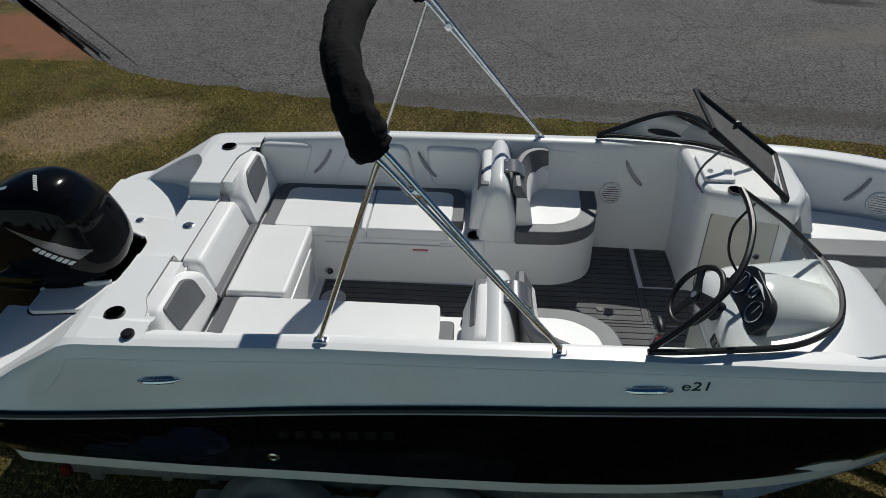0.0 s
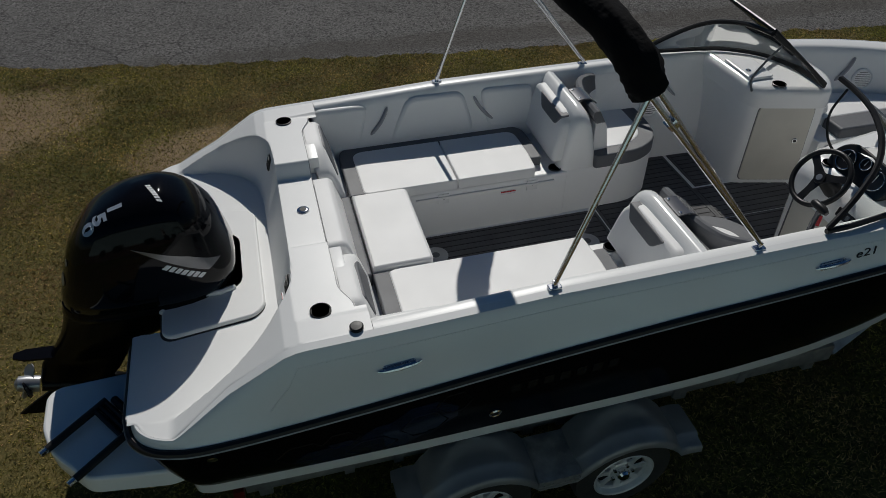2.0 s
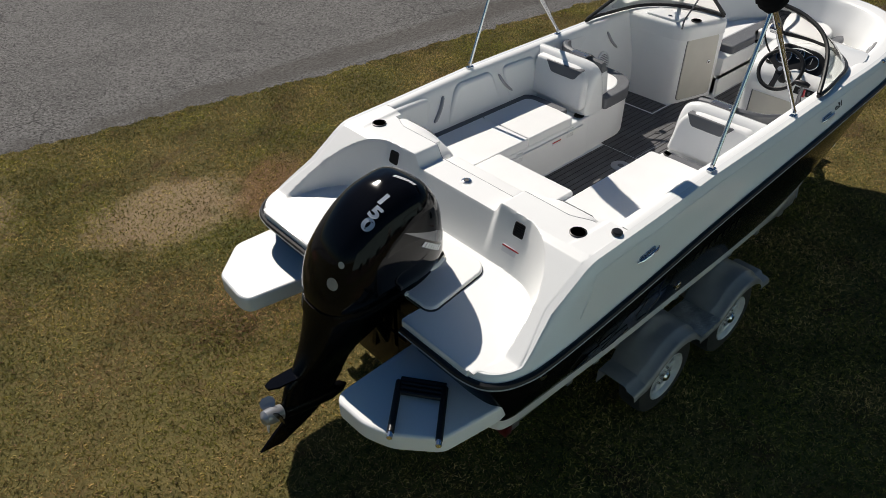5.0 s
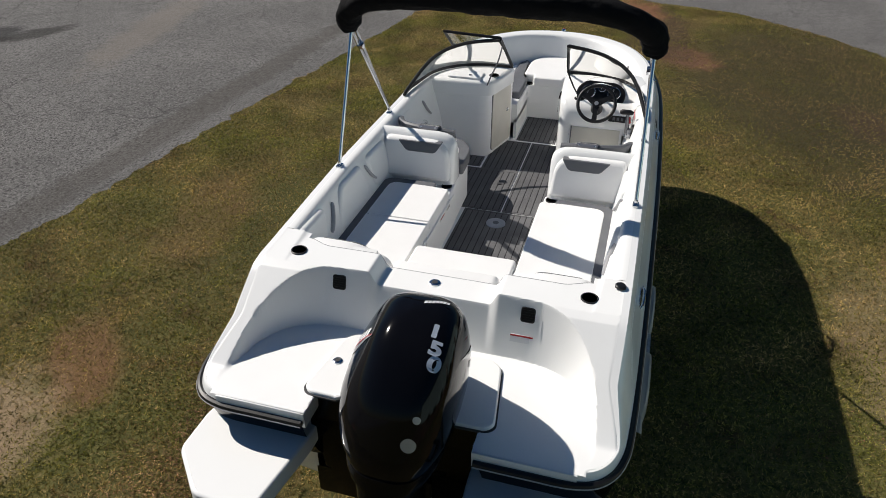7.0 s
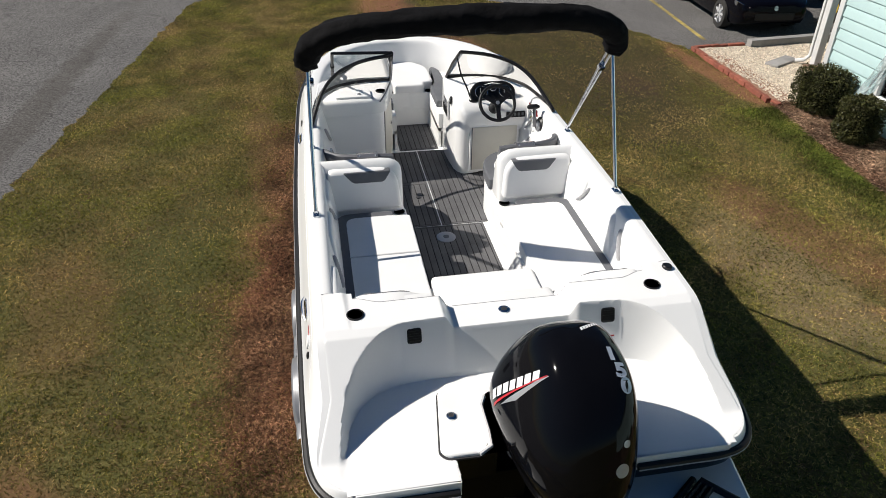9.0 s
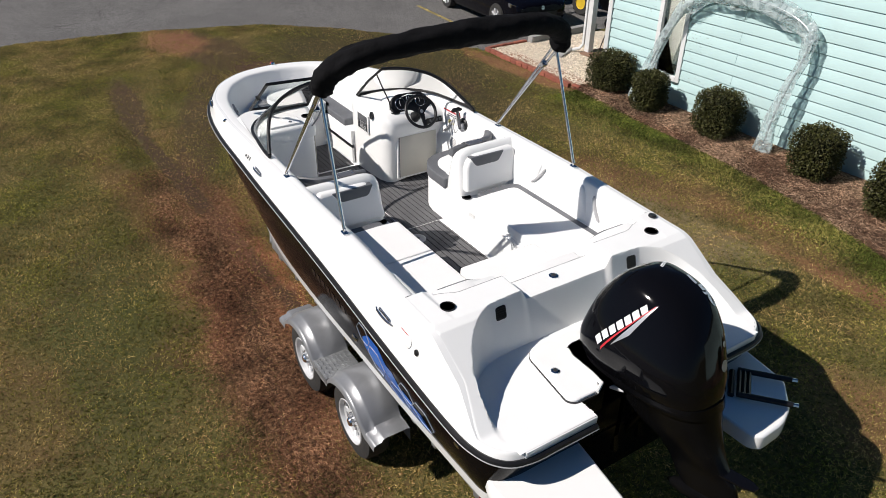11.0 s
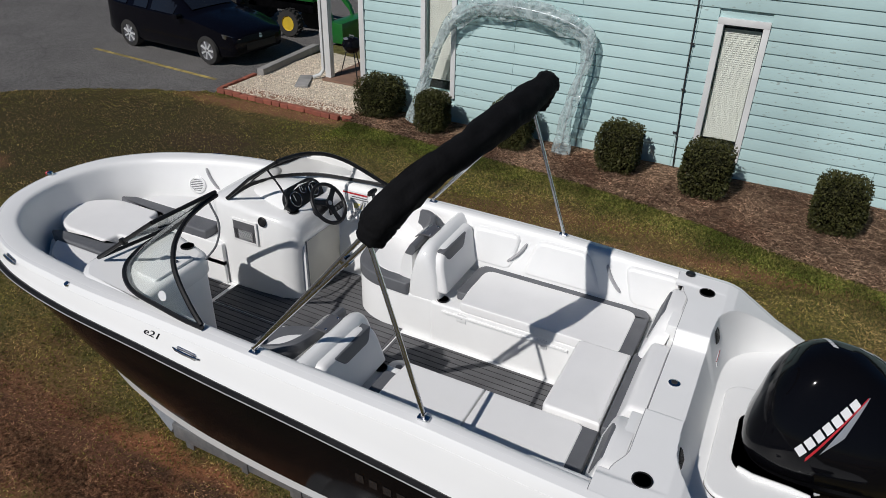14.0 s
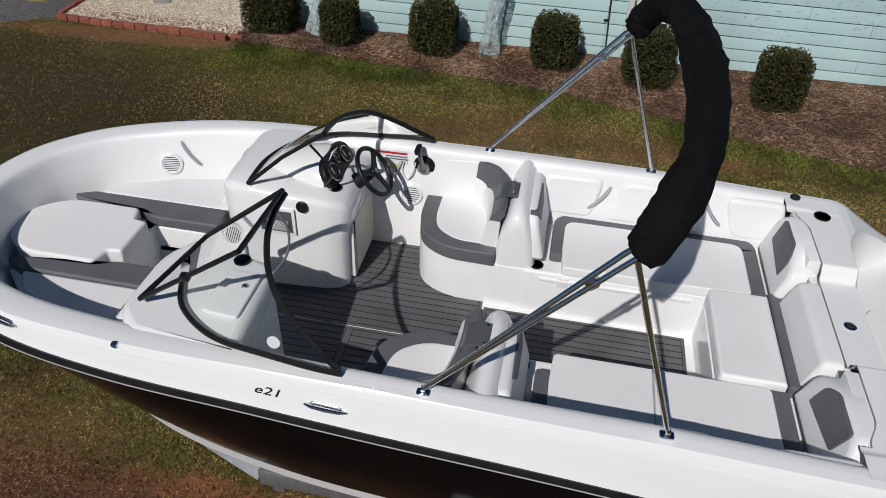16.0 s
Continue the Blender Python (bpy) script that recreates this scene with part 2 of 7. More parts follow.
def pad(poly, z0, z1, edge=0.02, m=None, crown=0.0):
    """An upholstered or moulded slab: a plan outline with a rounded top edge. m places it; crown swells the top."""
    poly = np.array(poly, float)
    if sum(poly[i][0] * poly[(i + 1) % len(poly)][1] - poly[(i + 1) % len(poly)][0] * poly[i][1] for i in range(len(poly))) < 0:
        poly = poly[::-1]
    n = len(poly)
    t = np.roll(poly, -1, 0) - np.roll(poly, 1, 0)
    t /= np.maximum(np.linalg.norm(t, axis=1), 1e-9)[:, None]
    inn = np.stack([-t[:, 1], t[:, 0]], 1)
    rings = []
    ref = np.roll(poly, -1, 0) - poly
    for d, z in ((0, z0), (0, z1 - edge), (0.13 * edge, z1 - 0.5 * edge), (0.5 * edge, z1 - 0.13 * edge), (edge, z1)):
        q = poly + inn * d
        for _ in range(12 if d else 0):
            turned = np.einsum("ij,ij->i", np.roll(q, -1, 0) - q, ref) < 0
            if not turned.any():
                break
            for i in np.nonzero(turned)[0]:
                j = (i + 1) % n
                q[i] = q[j] = (q[i] + q[j]) / 2
        rings.append([(*k, z) for k in q])
    bm = B()
    m = m or Matrix.Identity(4)
    vs = []
    for ring in rings:
        row = []
        for p in ring:
            q = m @ Vector(p)
            row.append(row[-1] if row and (row[-1].co - q).length < 1e-5 else bm.verts.new(q))
        if len(row) > 1 and row[0] is not row[-1] and (row[0].co - row[-1].co).length < 1e-5:
            old = row[-1]
            row = [row[0] if v is old else v for v in row]
            bm.verts.remove(old)
        vs.append(row)
    for a, b in zip(vs, vs[1:]):
        for i in range(n):
            j = (i + 1) % n
            quad = list(dict.fromkeys((a[i], a[j], b[j], b[i])))
            if len(quad) > 2:
                bm.faces.new(quad)
    bm.faces.new(list(dict.fromkeys(vs[0]))[::-1])
    top = bm.faces.new(list(dict.fromkeys(vs[-1])))
    for e in top.edges:
        e.smooth = False
    bmesh.ops.triangulate(bm, faces=[top])
    return bm


def lettering(text, size, m, depth=0.002, shear=0.0, bold=0.0):
    """A bmesh of raised characters in the built-in font, its middle at the pose m."""
    cu = bpy.data.curves.new("letters", "FONT")
    cu.offset = bold
    cu.body, cu.size, cu.extrude, cu.align_x, cu.align_y, cu.shear = text, size, depth, "CENTER", "CENTER", shear
    ob = bpy.data.objects.new("letters", cu)
    me = bpy.data.meshes.new_from_object(ob)
    me.transform(m)
    bm = B()
    bm.from_mesh(me)
    bpy.data.objects.remove(ob)
    bpy.data.curves.remove(cu)
    bpy.data.meshes.remove(me)
    return bm



# ---- the boat: hull and deck ----
boat = thing("motor_boat", (0, 0, 0.42), "white and black fibreglass bowrider boat resting on a trailer", "boat")
# rub line, chine and keel by stations from the transom to the stem, starboard taken as the mirror of port
RUB = spline([(-2.79, 0.50, 1.33), (-2.79, 0.80, 1.33), (-2.785, 1.02, 1.33), (-2.73, 1.17, 1.333), (-2.58, 1.262, 1.34),
              (-2.3, 1.295, 1.355), (-1.5, 1.308, 1.44), (-0.75, 1.31, 1.525), (0, 1.31, 1.588), (0.7, 1.302, 1.622), (1.4, 1.285, 1.655), (2.2, 1.25, 1.675), (2.85, 1.15, 1.68),
              (3.35, 0.965, 1.68), (3.65, 0.74, 1.68), (3.86, 0.43, 1.685), (3.94, 0, 1.69), (3.86, -0.43, 1.685)], 16)[:-16]
CHINE = spline([(-2.60, 0.5, 0.86), (-2.60, 0.8, 0.86), (-2.60, 1.0, 0.86), (-2.585, 1.10, 0.86), (-2.52, 1.155, 0.86), (-2.3, 1.17, 0.86),
                (-1.5, 1.19, 0.865), (-0.75, 1.192, 0.87), (0, 1.19, 0.87), (0.7, 1.165, 0.86), (1.4, 1.10, 0.85), (2.1, 0.97, 0.86), (2.6, 0.78, 0.91), (2.98, 0.55, 0.99), (3.23, 0.35, 1.06),
                (3.39, 0.18, 1.12), (3.46, 0, 1.16), (3.39, -0.18, 1.12)], 16)[:-16]
KEEL = spline([(-2.50, 0, 0.44), (-2.50, 0, 0.44), (-2.50, 0, 0.44), (-2.50, 0, 0.44), (-2.46, 0, 0.44), (-2.3, 0, 0.44), (-1.5, 0, 0.43), (-0.75, 0, 0.43), (0, 0, 0.43), (0.7, 0, 0.44),
               (1.35, 0, 0.46), (2.0, 0, 0.53), (2.45, 0, 0.62), (2.82, 0, 0.74), (3.06, 0, 0.86), (3.27, 0, 0.98), (3.42, 0, 1.08), (3.52, 0, 1.08)], 16)[:-16]


def full(half):
    half = np.array(half)
    other = half[:-1][::-1] * np.array([1, -1, 1])
    return np.vstack([half, other])


sides, strip, bottom = [], [], []
for s in np.linspace(0, 1, 9):
    q = RUB * (1 - s) + CHINE * s
    swell = 0.035 * math.sin(math.pi * s)
    q[:, 1] += swell * np.minimum(1, q[:, 1] / 0.4)
    q[:, 2] += (-0.012 if s == 0 else 0)
    sides.append(full(q))
low = CHINE.copy()
low[:, 2] -= 0.10
low[:, 1] *= 0.985
low_in = CHINE * 1.0
low_in[:, 2] -= 0.115
low_in[:, 1] *= 0.9
part("hull_side", loft(sides, False), BLACK_GEL, boat, "glossy black hull side", 50)
part("hull_bottom", loft([full(CHINE + [0, 0.002, 0.004]), full(low), full(low_in), full(KEEL * 0.5 + low_in * 0.5), full(KEEL)], False), GEL, boat, "white hull bottom", 30)
part("transom", span(-2.6, -2.52, -0.56, 0.56, 0.5, 1.2, 0.02), BLACK_GEL, boat)


def coaming_z(x):
    return np.interp(x, [-2.8, -2.56, -1.97, -1.9, -1.4, -0.6, 0.5, 1.4, 2.4, 3.1, 3.5, 4.0],
                     [1.385, 1.395, 1.765, 1.782, 1.80, 1.838, 1.845, 1.85, 1.838, 1.80, 1.787, 1.782])


tan = np.gradient(RUB, axis=0)[:, :2]
tan /= np.linalg.norm(tan, axis=1)[:, None]
INWARD = np.stack([tan[:, 1], -tan[:, 0]], 1)
TOP_Z = coaming_z(RUB[:, 0])


def ring_at(d, z):
    """A line round the boat: d metres in from the rub line at height z (each a number or one for every station)."""
    d = np.broadcast_to(d, TOP_Z.shape)
    q = np.column_stack([RUB[:, :2] + INWARD * d[:, None], np.broadcast_to(z, TOP_Z.shape)])
    q[:, 1] = np.maximum(q[:, 1], 0)
    q[-1, 1] = 0
    return q


rise = TOP_Z - RUB[:, 2]
deep = 0.155 * np.minimum(1, rise / 0.22)
outer = [ring_at(a * deep + b, RUB[:, 2] + c * rise) for a, b, c in
         ((0, 0, 0), (0.02, 0.005, 0.05), (0.22, 0.002, 0.35), (0.47, 0, 0.72), (0.63, 0, 0.93), (0.72, 0, 0.985), (1.0, 0, 1.0))]
part("gunwale", loft([full(r) for r in outer], False), GEL, boat, "white moulded gunwale", 34)
# coaming top and inner side, from the aft seats round the bow
k0 = int(np.argmax(RUB[:, 0] > -1.585))
inner = [outer[-1]] + [ring_at(d, TOP_Z - z) for d, z in ((0.19, -0.003), (0.215, 0.004), (0.232, 0.02), (0.243, 0.06))] + \
        [ring_at(d, z) for d, z in ((0.285, 1.60), (0.325, 1.45), (0.355, 1.25), (0.365, 1.02))]
part("coaming", loft([full(r[k0:]) for r in inner], False), LINER, boat, "white inner side liner", 50)
rail_pts = full(ring_at(-0.006, RUB[:, 2] - 0.008))
rub_rail = part("rub_rail", tube(rail_pts, 0.022, 8), BLACK_PLASTIC, boat, "black rub rail")
part("rail_insert", tube(full(ring_at(-0.026, RUB[:, 2] - 0.014)), 0.0055, 6), HANDLE_GREY, rub_rail, "grey insert strip")

# stern deck: a moulded surface with the well, the wall before it and the sloping wings
shoulder = outer[-1]
n_aft = int(np.argmax(RUB[:, 0] > -1.50))
aft_curve = shoulder[:n_aft]
wall_line = full(spline([(-2.60, 1.10), (-2.45, 1.075), (-2.28, 1.04), (-2.13, 0.95), (-2.03, 0.80), (-1.995, 0.6), (-1.99, 0.3), (-1.99, 0.0)], 8)
                 @ np.array([[1, 0, 0], [0, 1, 0]]))[:, :2]


def deck_height(x, y):
    d = np.full(x.shape, 9.0)
    for a, b in zip(wall_line, wall_line[1:]):
        e = b - a
        s = np.clip(((x - a[0]) * e[0] + (y - a[1]) * e[1]) / (e @ e), 0, 1)
        d = np.minimum(d, np.hypot(x - a[0] - s * e[0], y - a[1] - s * e[1]))
    half = np.interp(x, wall_line[:31, 0], wall_line[:31, 1])
    front = np.interp(np.abs(y), wall_line[:57, 1][::-1], wall_line[:57, 0][::-1])
    inside = (x < front) & (np.abs(y) < 1.105)
    d = np.where(inside, -d, d)
    rim = smooth01((np.abs(y) - 0.98) / 0.10)
    top = np.minimum(coaming_z(x) - 0.002, 1.778 + 0.04 * rim)
    notch = smooth01((0.43 - np.abs(y)) / 0.07) * smooth01((x + 2.2) / 0.1)
    top = top - 0.092 * notch
    wide = np.interp(np.abs(y), [0.7, 1.04], [0.115, 0.03])
    s = (d + 0.006) / wide
    s = np.where(s < 0.1, smooth01(s / 0.2) * 0.2, np.where(s > 0.9, 1 - 0.2 * smooth01((1 - s) / 0.2), s))
    return 1.388 + (top - 1.388) * np.clip(s, 0, 1) + 0.006 * np.cos(y * 1.2)


xs = np.concatenate([np.linspace(-2.775, -2.2, 34), np.linspace(-2.19, -1.82, 62), np.linspace(-1.81, -1.55, 40)])
vs_ = np.linspace(-1, 1, 281)
half_w = np.interp(xs, aft_curve[40:, 0], aft_curve[40:, 1])
gx = np.repeat(xs[:, None], len(vs_), 1)
gy = vs_[None, :] * half_w[:, None]
gz = deck_height(gx, gy)
gz[:, 0] = gz[:, -1] = np.interp(xs, aft_curve[40:, 0], aft_curve[40:, 2])
bm = B()
grid = [[bm.verts.new((gx[i, j], gy[i, j], gz[i, j])) for j in range(len(vs_))] for i in range(len(xs))]
for i in range(len(xs) - 1):
    for j in range(len(vs_) - 1):
        mx, my = gx[i:i + 2, j:j + 2].mean(), abs(gy[i:i + 2, j:j + 2].mean())
        if (mx < -2.56 and my < 0.49) or (mx < -2.20 and my < 0.25) or (mx > -1.668 + 0.06 * float(smooth01((my - 0.78) / 0.18)) and my < 0.965):
            continue
        bm.faces.new((grid[i][j], grid[i + 1][j], grid[i + 1][j + 1], grid[i][j + 1]))
bmesh.ops.delete(bm, geom=[v for v in bm.verts if not v.link_faces], context="VERTS")
bmesh.ops.recalc_face_normals(bm, faces=bm.faces)
seam_y = np.linspace(-0.96, 0.96, 97)
seam_x = -1.668 + 0.06 * smooth01((np.abs(seam_y) - 0.78) / 0.18)
part("deck_seam", tube(np.column_stack([seam_x, seam_y, deck_height(seam_x, seam_y)]), 0.0024, 6), HANDLE_GREY, boat, "thin grey seam along the aft deck")
part("aft_bulkhead", span(-1.705, -1.63, -0.97, 0.97, 1.02, 1.655, 0.004), LINER, boat)
for sy in (1, -1):
    part("aft_bulkhead", span(-1.70, -1.60, sy * 0.46, sy * 1.03, 1.60, 1.768, 0.012), LINER, boat)
part("stern_deck", bm, LINER, boat, "white moulded stern deck with a motor well", 34)
for sy in (1, -1):
    part("aft_deck_edge", span(-2.785, -2.765, sy * 0.49, sy * 1.05, 1.33, 1.388, 0.006), GEL, boat)
    part("well_side", span(-2.58, -2.19, sy * 0.25, sy * 0.28, 0.95, 1.386), ENGINE_BLACK, boat)
    part("well_side", span(-2.60, -2.565, sy * 0.25, sy * 0.5, 1.18, 1.386), ENGINE_BLACK, boat)
    part("well_side", span(-2.78, -2.58, sy * 0.488, sy * 0.51, 1.28, 1.388), GEL, boat)
part("well_front", span(-2.2, -2.17, -0.28, 0.28, 0.95, 1.387), ENGINE_BLACK, boat)
part("well_floor", span(-2.6, -2.17, -0.3, 0.3, 0.93, 0.96), GEL, boat)
hatch = [(-2.06, 0.44), (-2.06, -0.44), (-2.12, -0.51), (-2.58, -0.57), (-2.625, -0.53), (-2.63, -0.33), (-2.55, -0.275), (-2.24, -0.265),
         (-2.185, -0.2), (-2.185, 0.2), (-2.24, 0.265), (-2.55, 0.275), (-2.63, 0.33), (-2.625, 0.53), (-2.58, 0.57), (-2.12, 0.51)]
lid = part("deck_hatch", pad(rounded(hatch, 0.04), 1.39, 1.418, 0.012), LINER, boat, "white well hatch with rounded corners")
part("hatch_gap", pad(rounded([(x * 1.004 + (0.008 if x > -2.1 else -0.0), y * 1.02) for x, y in hatch], 0.04), 1.385, 1.397, 0.001), SEAM, lid)
for sy in (1, -1):
    part("hatch_lip", tube([(-2.63, sy * 0.36, 1.41), (-2.6, sy * 0.292, 1.425), (-2.5, sy * 0.285, 1.43), (-2.3, sy * 0.285, 1.43), (-2.22, sy * 0.25, 1.42)], 0.016, 8), LINER, lid)


def latch(name, at, r, parent, m=None):
    m = m or pose(*at)
    b = part(name, lathe([(r, -0.004), (r, 0.004), (r * 0.86, 0.007), (0.001, 0.007)], m, 20), CHROME, parent, "round chrome latch")
    part("keyhole", lathe([(r * 0.55, 0.006), (r * 0.55, 0.009), (0.001, 0.009)], m, 16), SEAM, b)
    return b


latch("hatch_lock", (-2.342, 0.465, 1.42), 0.03, boat)
latch("deck_fill_plate", (-1.76, 0.02, 1.694), 0.036, boat)


def cup_holder(name, at, r, parent, deep=0.05):
    c = part(name, lathe([(r * 1.12, -0.002), (r * 1.12, 0.006), (r * 1.0, 0.008), (r, 0.002), (0.001, 0.002)], pose(*at), 24), BLACK_PLASTIC, parent, "black cup holder")
    part("cup_well", lathe([(r * 0.93, 0.0035), (0.001, 0.0035)], pose(*at), 20), GROOVE, c)
    return c


for sy in (1, -1):
    cup_holder("cup_holder", (-1.775, sy * 0.955, 1.783), 0.048, boat)
    # loudspeaker grilles in the wall before the stern deck
    m = pose(-1.909, sy * 0.615, 1.685, 0, -73.5, 0)
    g = part("transom_speaker", pad(rounded([(-0.05, -0.045), (0.05, -0.045), (0.05, 0.045), (-0.05, 0.045)], 0.02), -0.012, 0.012, 0.006, m), BLACK_PLASTIC, boat, "square black loudspeaker grille")
    for i in range(5):
        part("grille_bar", box((m @ Vector((-0.032 + 0.016 * i, 0, 0.016)))[:], (0.006, 0.075, 0.003), 0, (0, -73.5, 0)), BLACK_PLASTIC, g)
part("fuel_cap", lathe([(0.034, -0.004), (0.034, 0.008), (0.028, 0.014), (0.001, 0.015)], pose(-1.625, -1.125, 1.80, 4, 0, 0)), BLACK_PLASTIC, boat, "small black deck fill cap")
part("warning_label", box((-1.959, -0.62, 1.53), (0.006, 0.2, 0.05), 0, (0, 16.5, 0)), WHITE_DECAL, boat, "white warning label")
part("warning_stripe", box((-1.954, -0.62, 1.548), (0.009, 0.2, 0.01), 0, (0, 16.5, 0)), RED_DECAL, boat)

# swim platforms on both sides of the motor
PLAT_PORT = [(-2.52, 0.52), (-2.69, 0.52), (-3.235, 0.60), (-3.265, 0.68), (-3.245, 0.97), (-2.98, 1.22), (-2.66, 1.22), (-2.52, 1.16)]
PLAT_STARBOARD = [(-2.52, -0.46), (-2.70, -0.455), (-3.255, -0.475), (-3.31, -0.53), (-3.30, -0.76), (-3.235, -0.925), (-3.04, -1.14), (-2.63, -1.20), (-2.52, -1.16)]
for outline in (PLAT_PORT, PLAT_STARBOARD):
    part("swim_platform", pad(rounded(outline, 0.05), 0.99, 1.105, 0.018), GEL, boat, "white moulded swim platform")


def on_side(x, frac, sy, out=0.004):
    """A pose on the slope of the gunwale: local x forward, z outward."""
    i = int(np.argmax(RUB[:, 0] >= x))
    prof = [o[i] for o in outer]
    hs = [(p[2] - RUB[i, 2]) / rise[i] for p in prof]
    p = np.array([np.interp(frac, hs, [q[k] for q in prof]) for k in range(3)])
    hi = np.array([np.interp(min(frac + 0.06, 1), hs, [q[k] for q in prof]) for k in range(3)])
    up = Vector(hi - p).normalized()
    fwd = Vector((RUB[i + 2] - RUB[i - 2])).normalized()
    if sy < 0:
        up, fwd, p = Vector((up.x, -up.y, up.z)), Vector((fwd.x, -fwd.y, fwd.z)), p * [1, -1, 1]
        out_v = fwd.cross(up).normalized()
        if out_v.y > 0:
            out_v = -out_v
        right = fwd
    else:
        out_v = fwd.cross(up).normalized()
        if out_v.y < 0:
            out_v = -out_v
        right = -fwd
    up = out_v.cross(right).normalized()
    m = Matrix((right, up, out_v)).transposed().to_4x4()
    m.translation = Vector(p) + out_v * out
    return m


def side_cleat(x, frac, sy):
    m = on_side(x, frac, sy, 0.0)
    c = part("cleat", tube([m @ Vector(p) for p in ((-0.11, 0, 0.008), (-0.07, 0, 0.02), (0, 0, 0.024), (0.07, 0, 0.02), (0.11, 0, 0.008))],
             [0.005, 0.011, 0.013, 0.011, 0.005], 8), CHROME, boat, "stainless pull-up mooring cleat")
    part("cleat_base", pad(rounded([(-0.085, -0.022), (0.085, -0.022), (0.085, 0.022), (-0.085, 0.022)], 0.02), -0.006, 0.006, 0.003, m), CHROME, c)


for sy in (1, -1):
    side_cleat(-1.46, 0.50, sy)
    side_cleat(1.0 if sy > 0 else 0.945, 0.42, sy)
    side_cleat(2.86, 0.7, sy)
    part("model_number", lettering("e21", 0.064, on_side(1.285 if sy > 0 else 1.135, 0.52, sy, 0.003) @ Matrix.Diagonal((1.55, 0.95, 1, 1)), 0.0015, 0.2), BLACK_PLASTIC, boat, "small dark model number")
    part("nav_light", lathe([(0.02, 0), (0.018, 0.012), (0.001, 0.014)], on_side(2.11, 0.93, sy, 0)), CHROME, boat)
for sy in (1, -1):
    line = [on_side(x, f, sy, -0.001).translation for x, f in zip(np.linspace(-2.12, 3.2, 60), np.interp(np.linspace(-2.12, 3.2, 60), [-2.12, -1.95, 3.3], [0.35, 0.80, 0.72]))]
    part("side_crease", tube(line, 0.0035, 6), GEL, boat)
bl = part("bow_light", lathe([(0.03, 0), (0.03, 0.01), (0.022, 0.03), (0.001, 0.034)], pose(3.885, 0, 1.782)), CHROME, boat, "small chrome bow light")
part("light_lens", lathe([(0.021, 0.0), (0.021, 0.022), (0.001, 0.026)], pose(3.905, 0, 1.787, 0, 60, 0)), RED_DECAL, bl)


def on_hull(x, frac, sy, out=0.003):
    """A pose on the black hull side; frac runs from the rub line down to the chine."""
    i = int(np.argmax(sides[4][:len(RUB), 0] >= x))
    x0_, x1_ = sides[4][i - 1][0], sides[4][i][0]
    w = (x - x0_) / max(x1_ - x0_, 1e-6)
    at = lambda r: sides[r][i - 1] * (1 - w) + sides[r][i] * w
    a, b = at(0), at(8)
    k = frac * 8
    lo = at(int(k)) * (1 - (k % 1)) + at(min(int(k) + 1, 8)) * (k % 1)
    up = Vector(a - b).normalized()
    fwd = Vector(sides[4][i + 2] - sides[4][i - 2]).normalized()
    if sy < 0:
        up, fwd, lo = Vector((up.x, -up.y, up.z)), Vector((fwd.x, -fwd.y, fwd.z)), lo * [1, -1, 1]
    right = fwd if sy < 0 else -fwd
    nrm = right.cross(up).normalized()
    up = nrm.cross(right).normalized()
    m = Matrix((right, up, nrm)).transposed().to_4x4()
    m.translation = Vector(lo) + nrm * out
    return m


def wrap_hull(pts, sy, x0, out=0.003):
    """A flat decal bent to the hull: pts are (metres aft of x0, fraction down)."""
    return [on_hull(x0 - a, f, sy, out).translation for a, f in pts]


def hull_patch(poly, sy, x0, out):
    """A filled decal as a strip of quads between an upper and a lower edge (pairs along the hull)."""
    bm = B()
    prev = None
    for a, f0, f1 in poly:
        row = [bm.verts.new(on_hull(x0 - a, f0 + (f1 - f0) * s, sy, out).translation) for s in (0, 0.25, 0.5, 0.75, 1)]
        if prev:
            for k in range(4):
                bm.faces.new((prev[k], prev[k + 1], row[k + 1], row[k]))
        prev = row
    bmesh.ops.recalc_face_normals(bm, faces=bm.faces)
    return bm


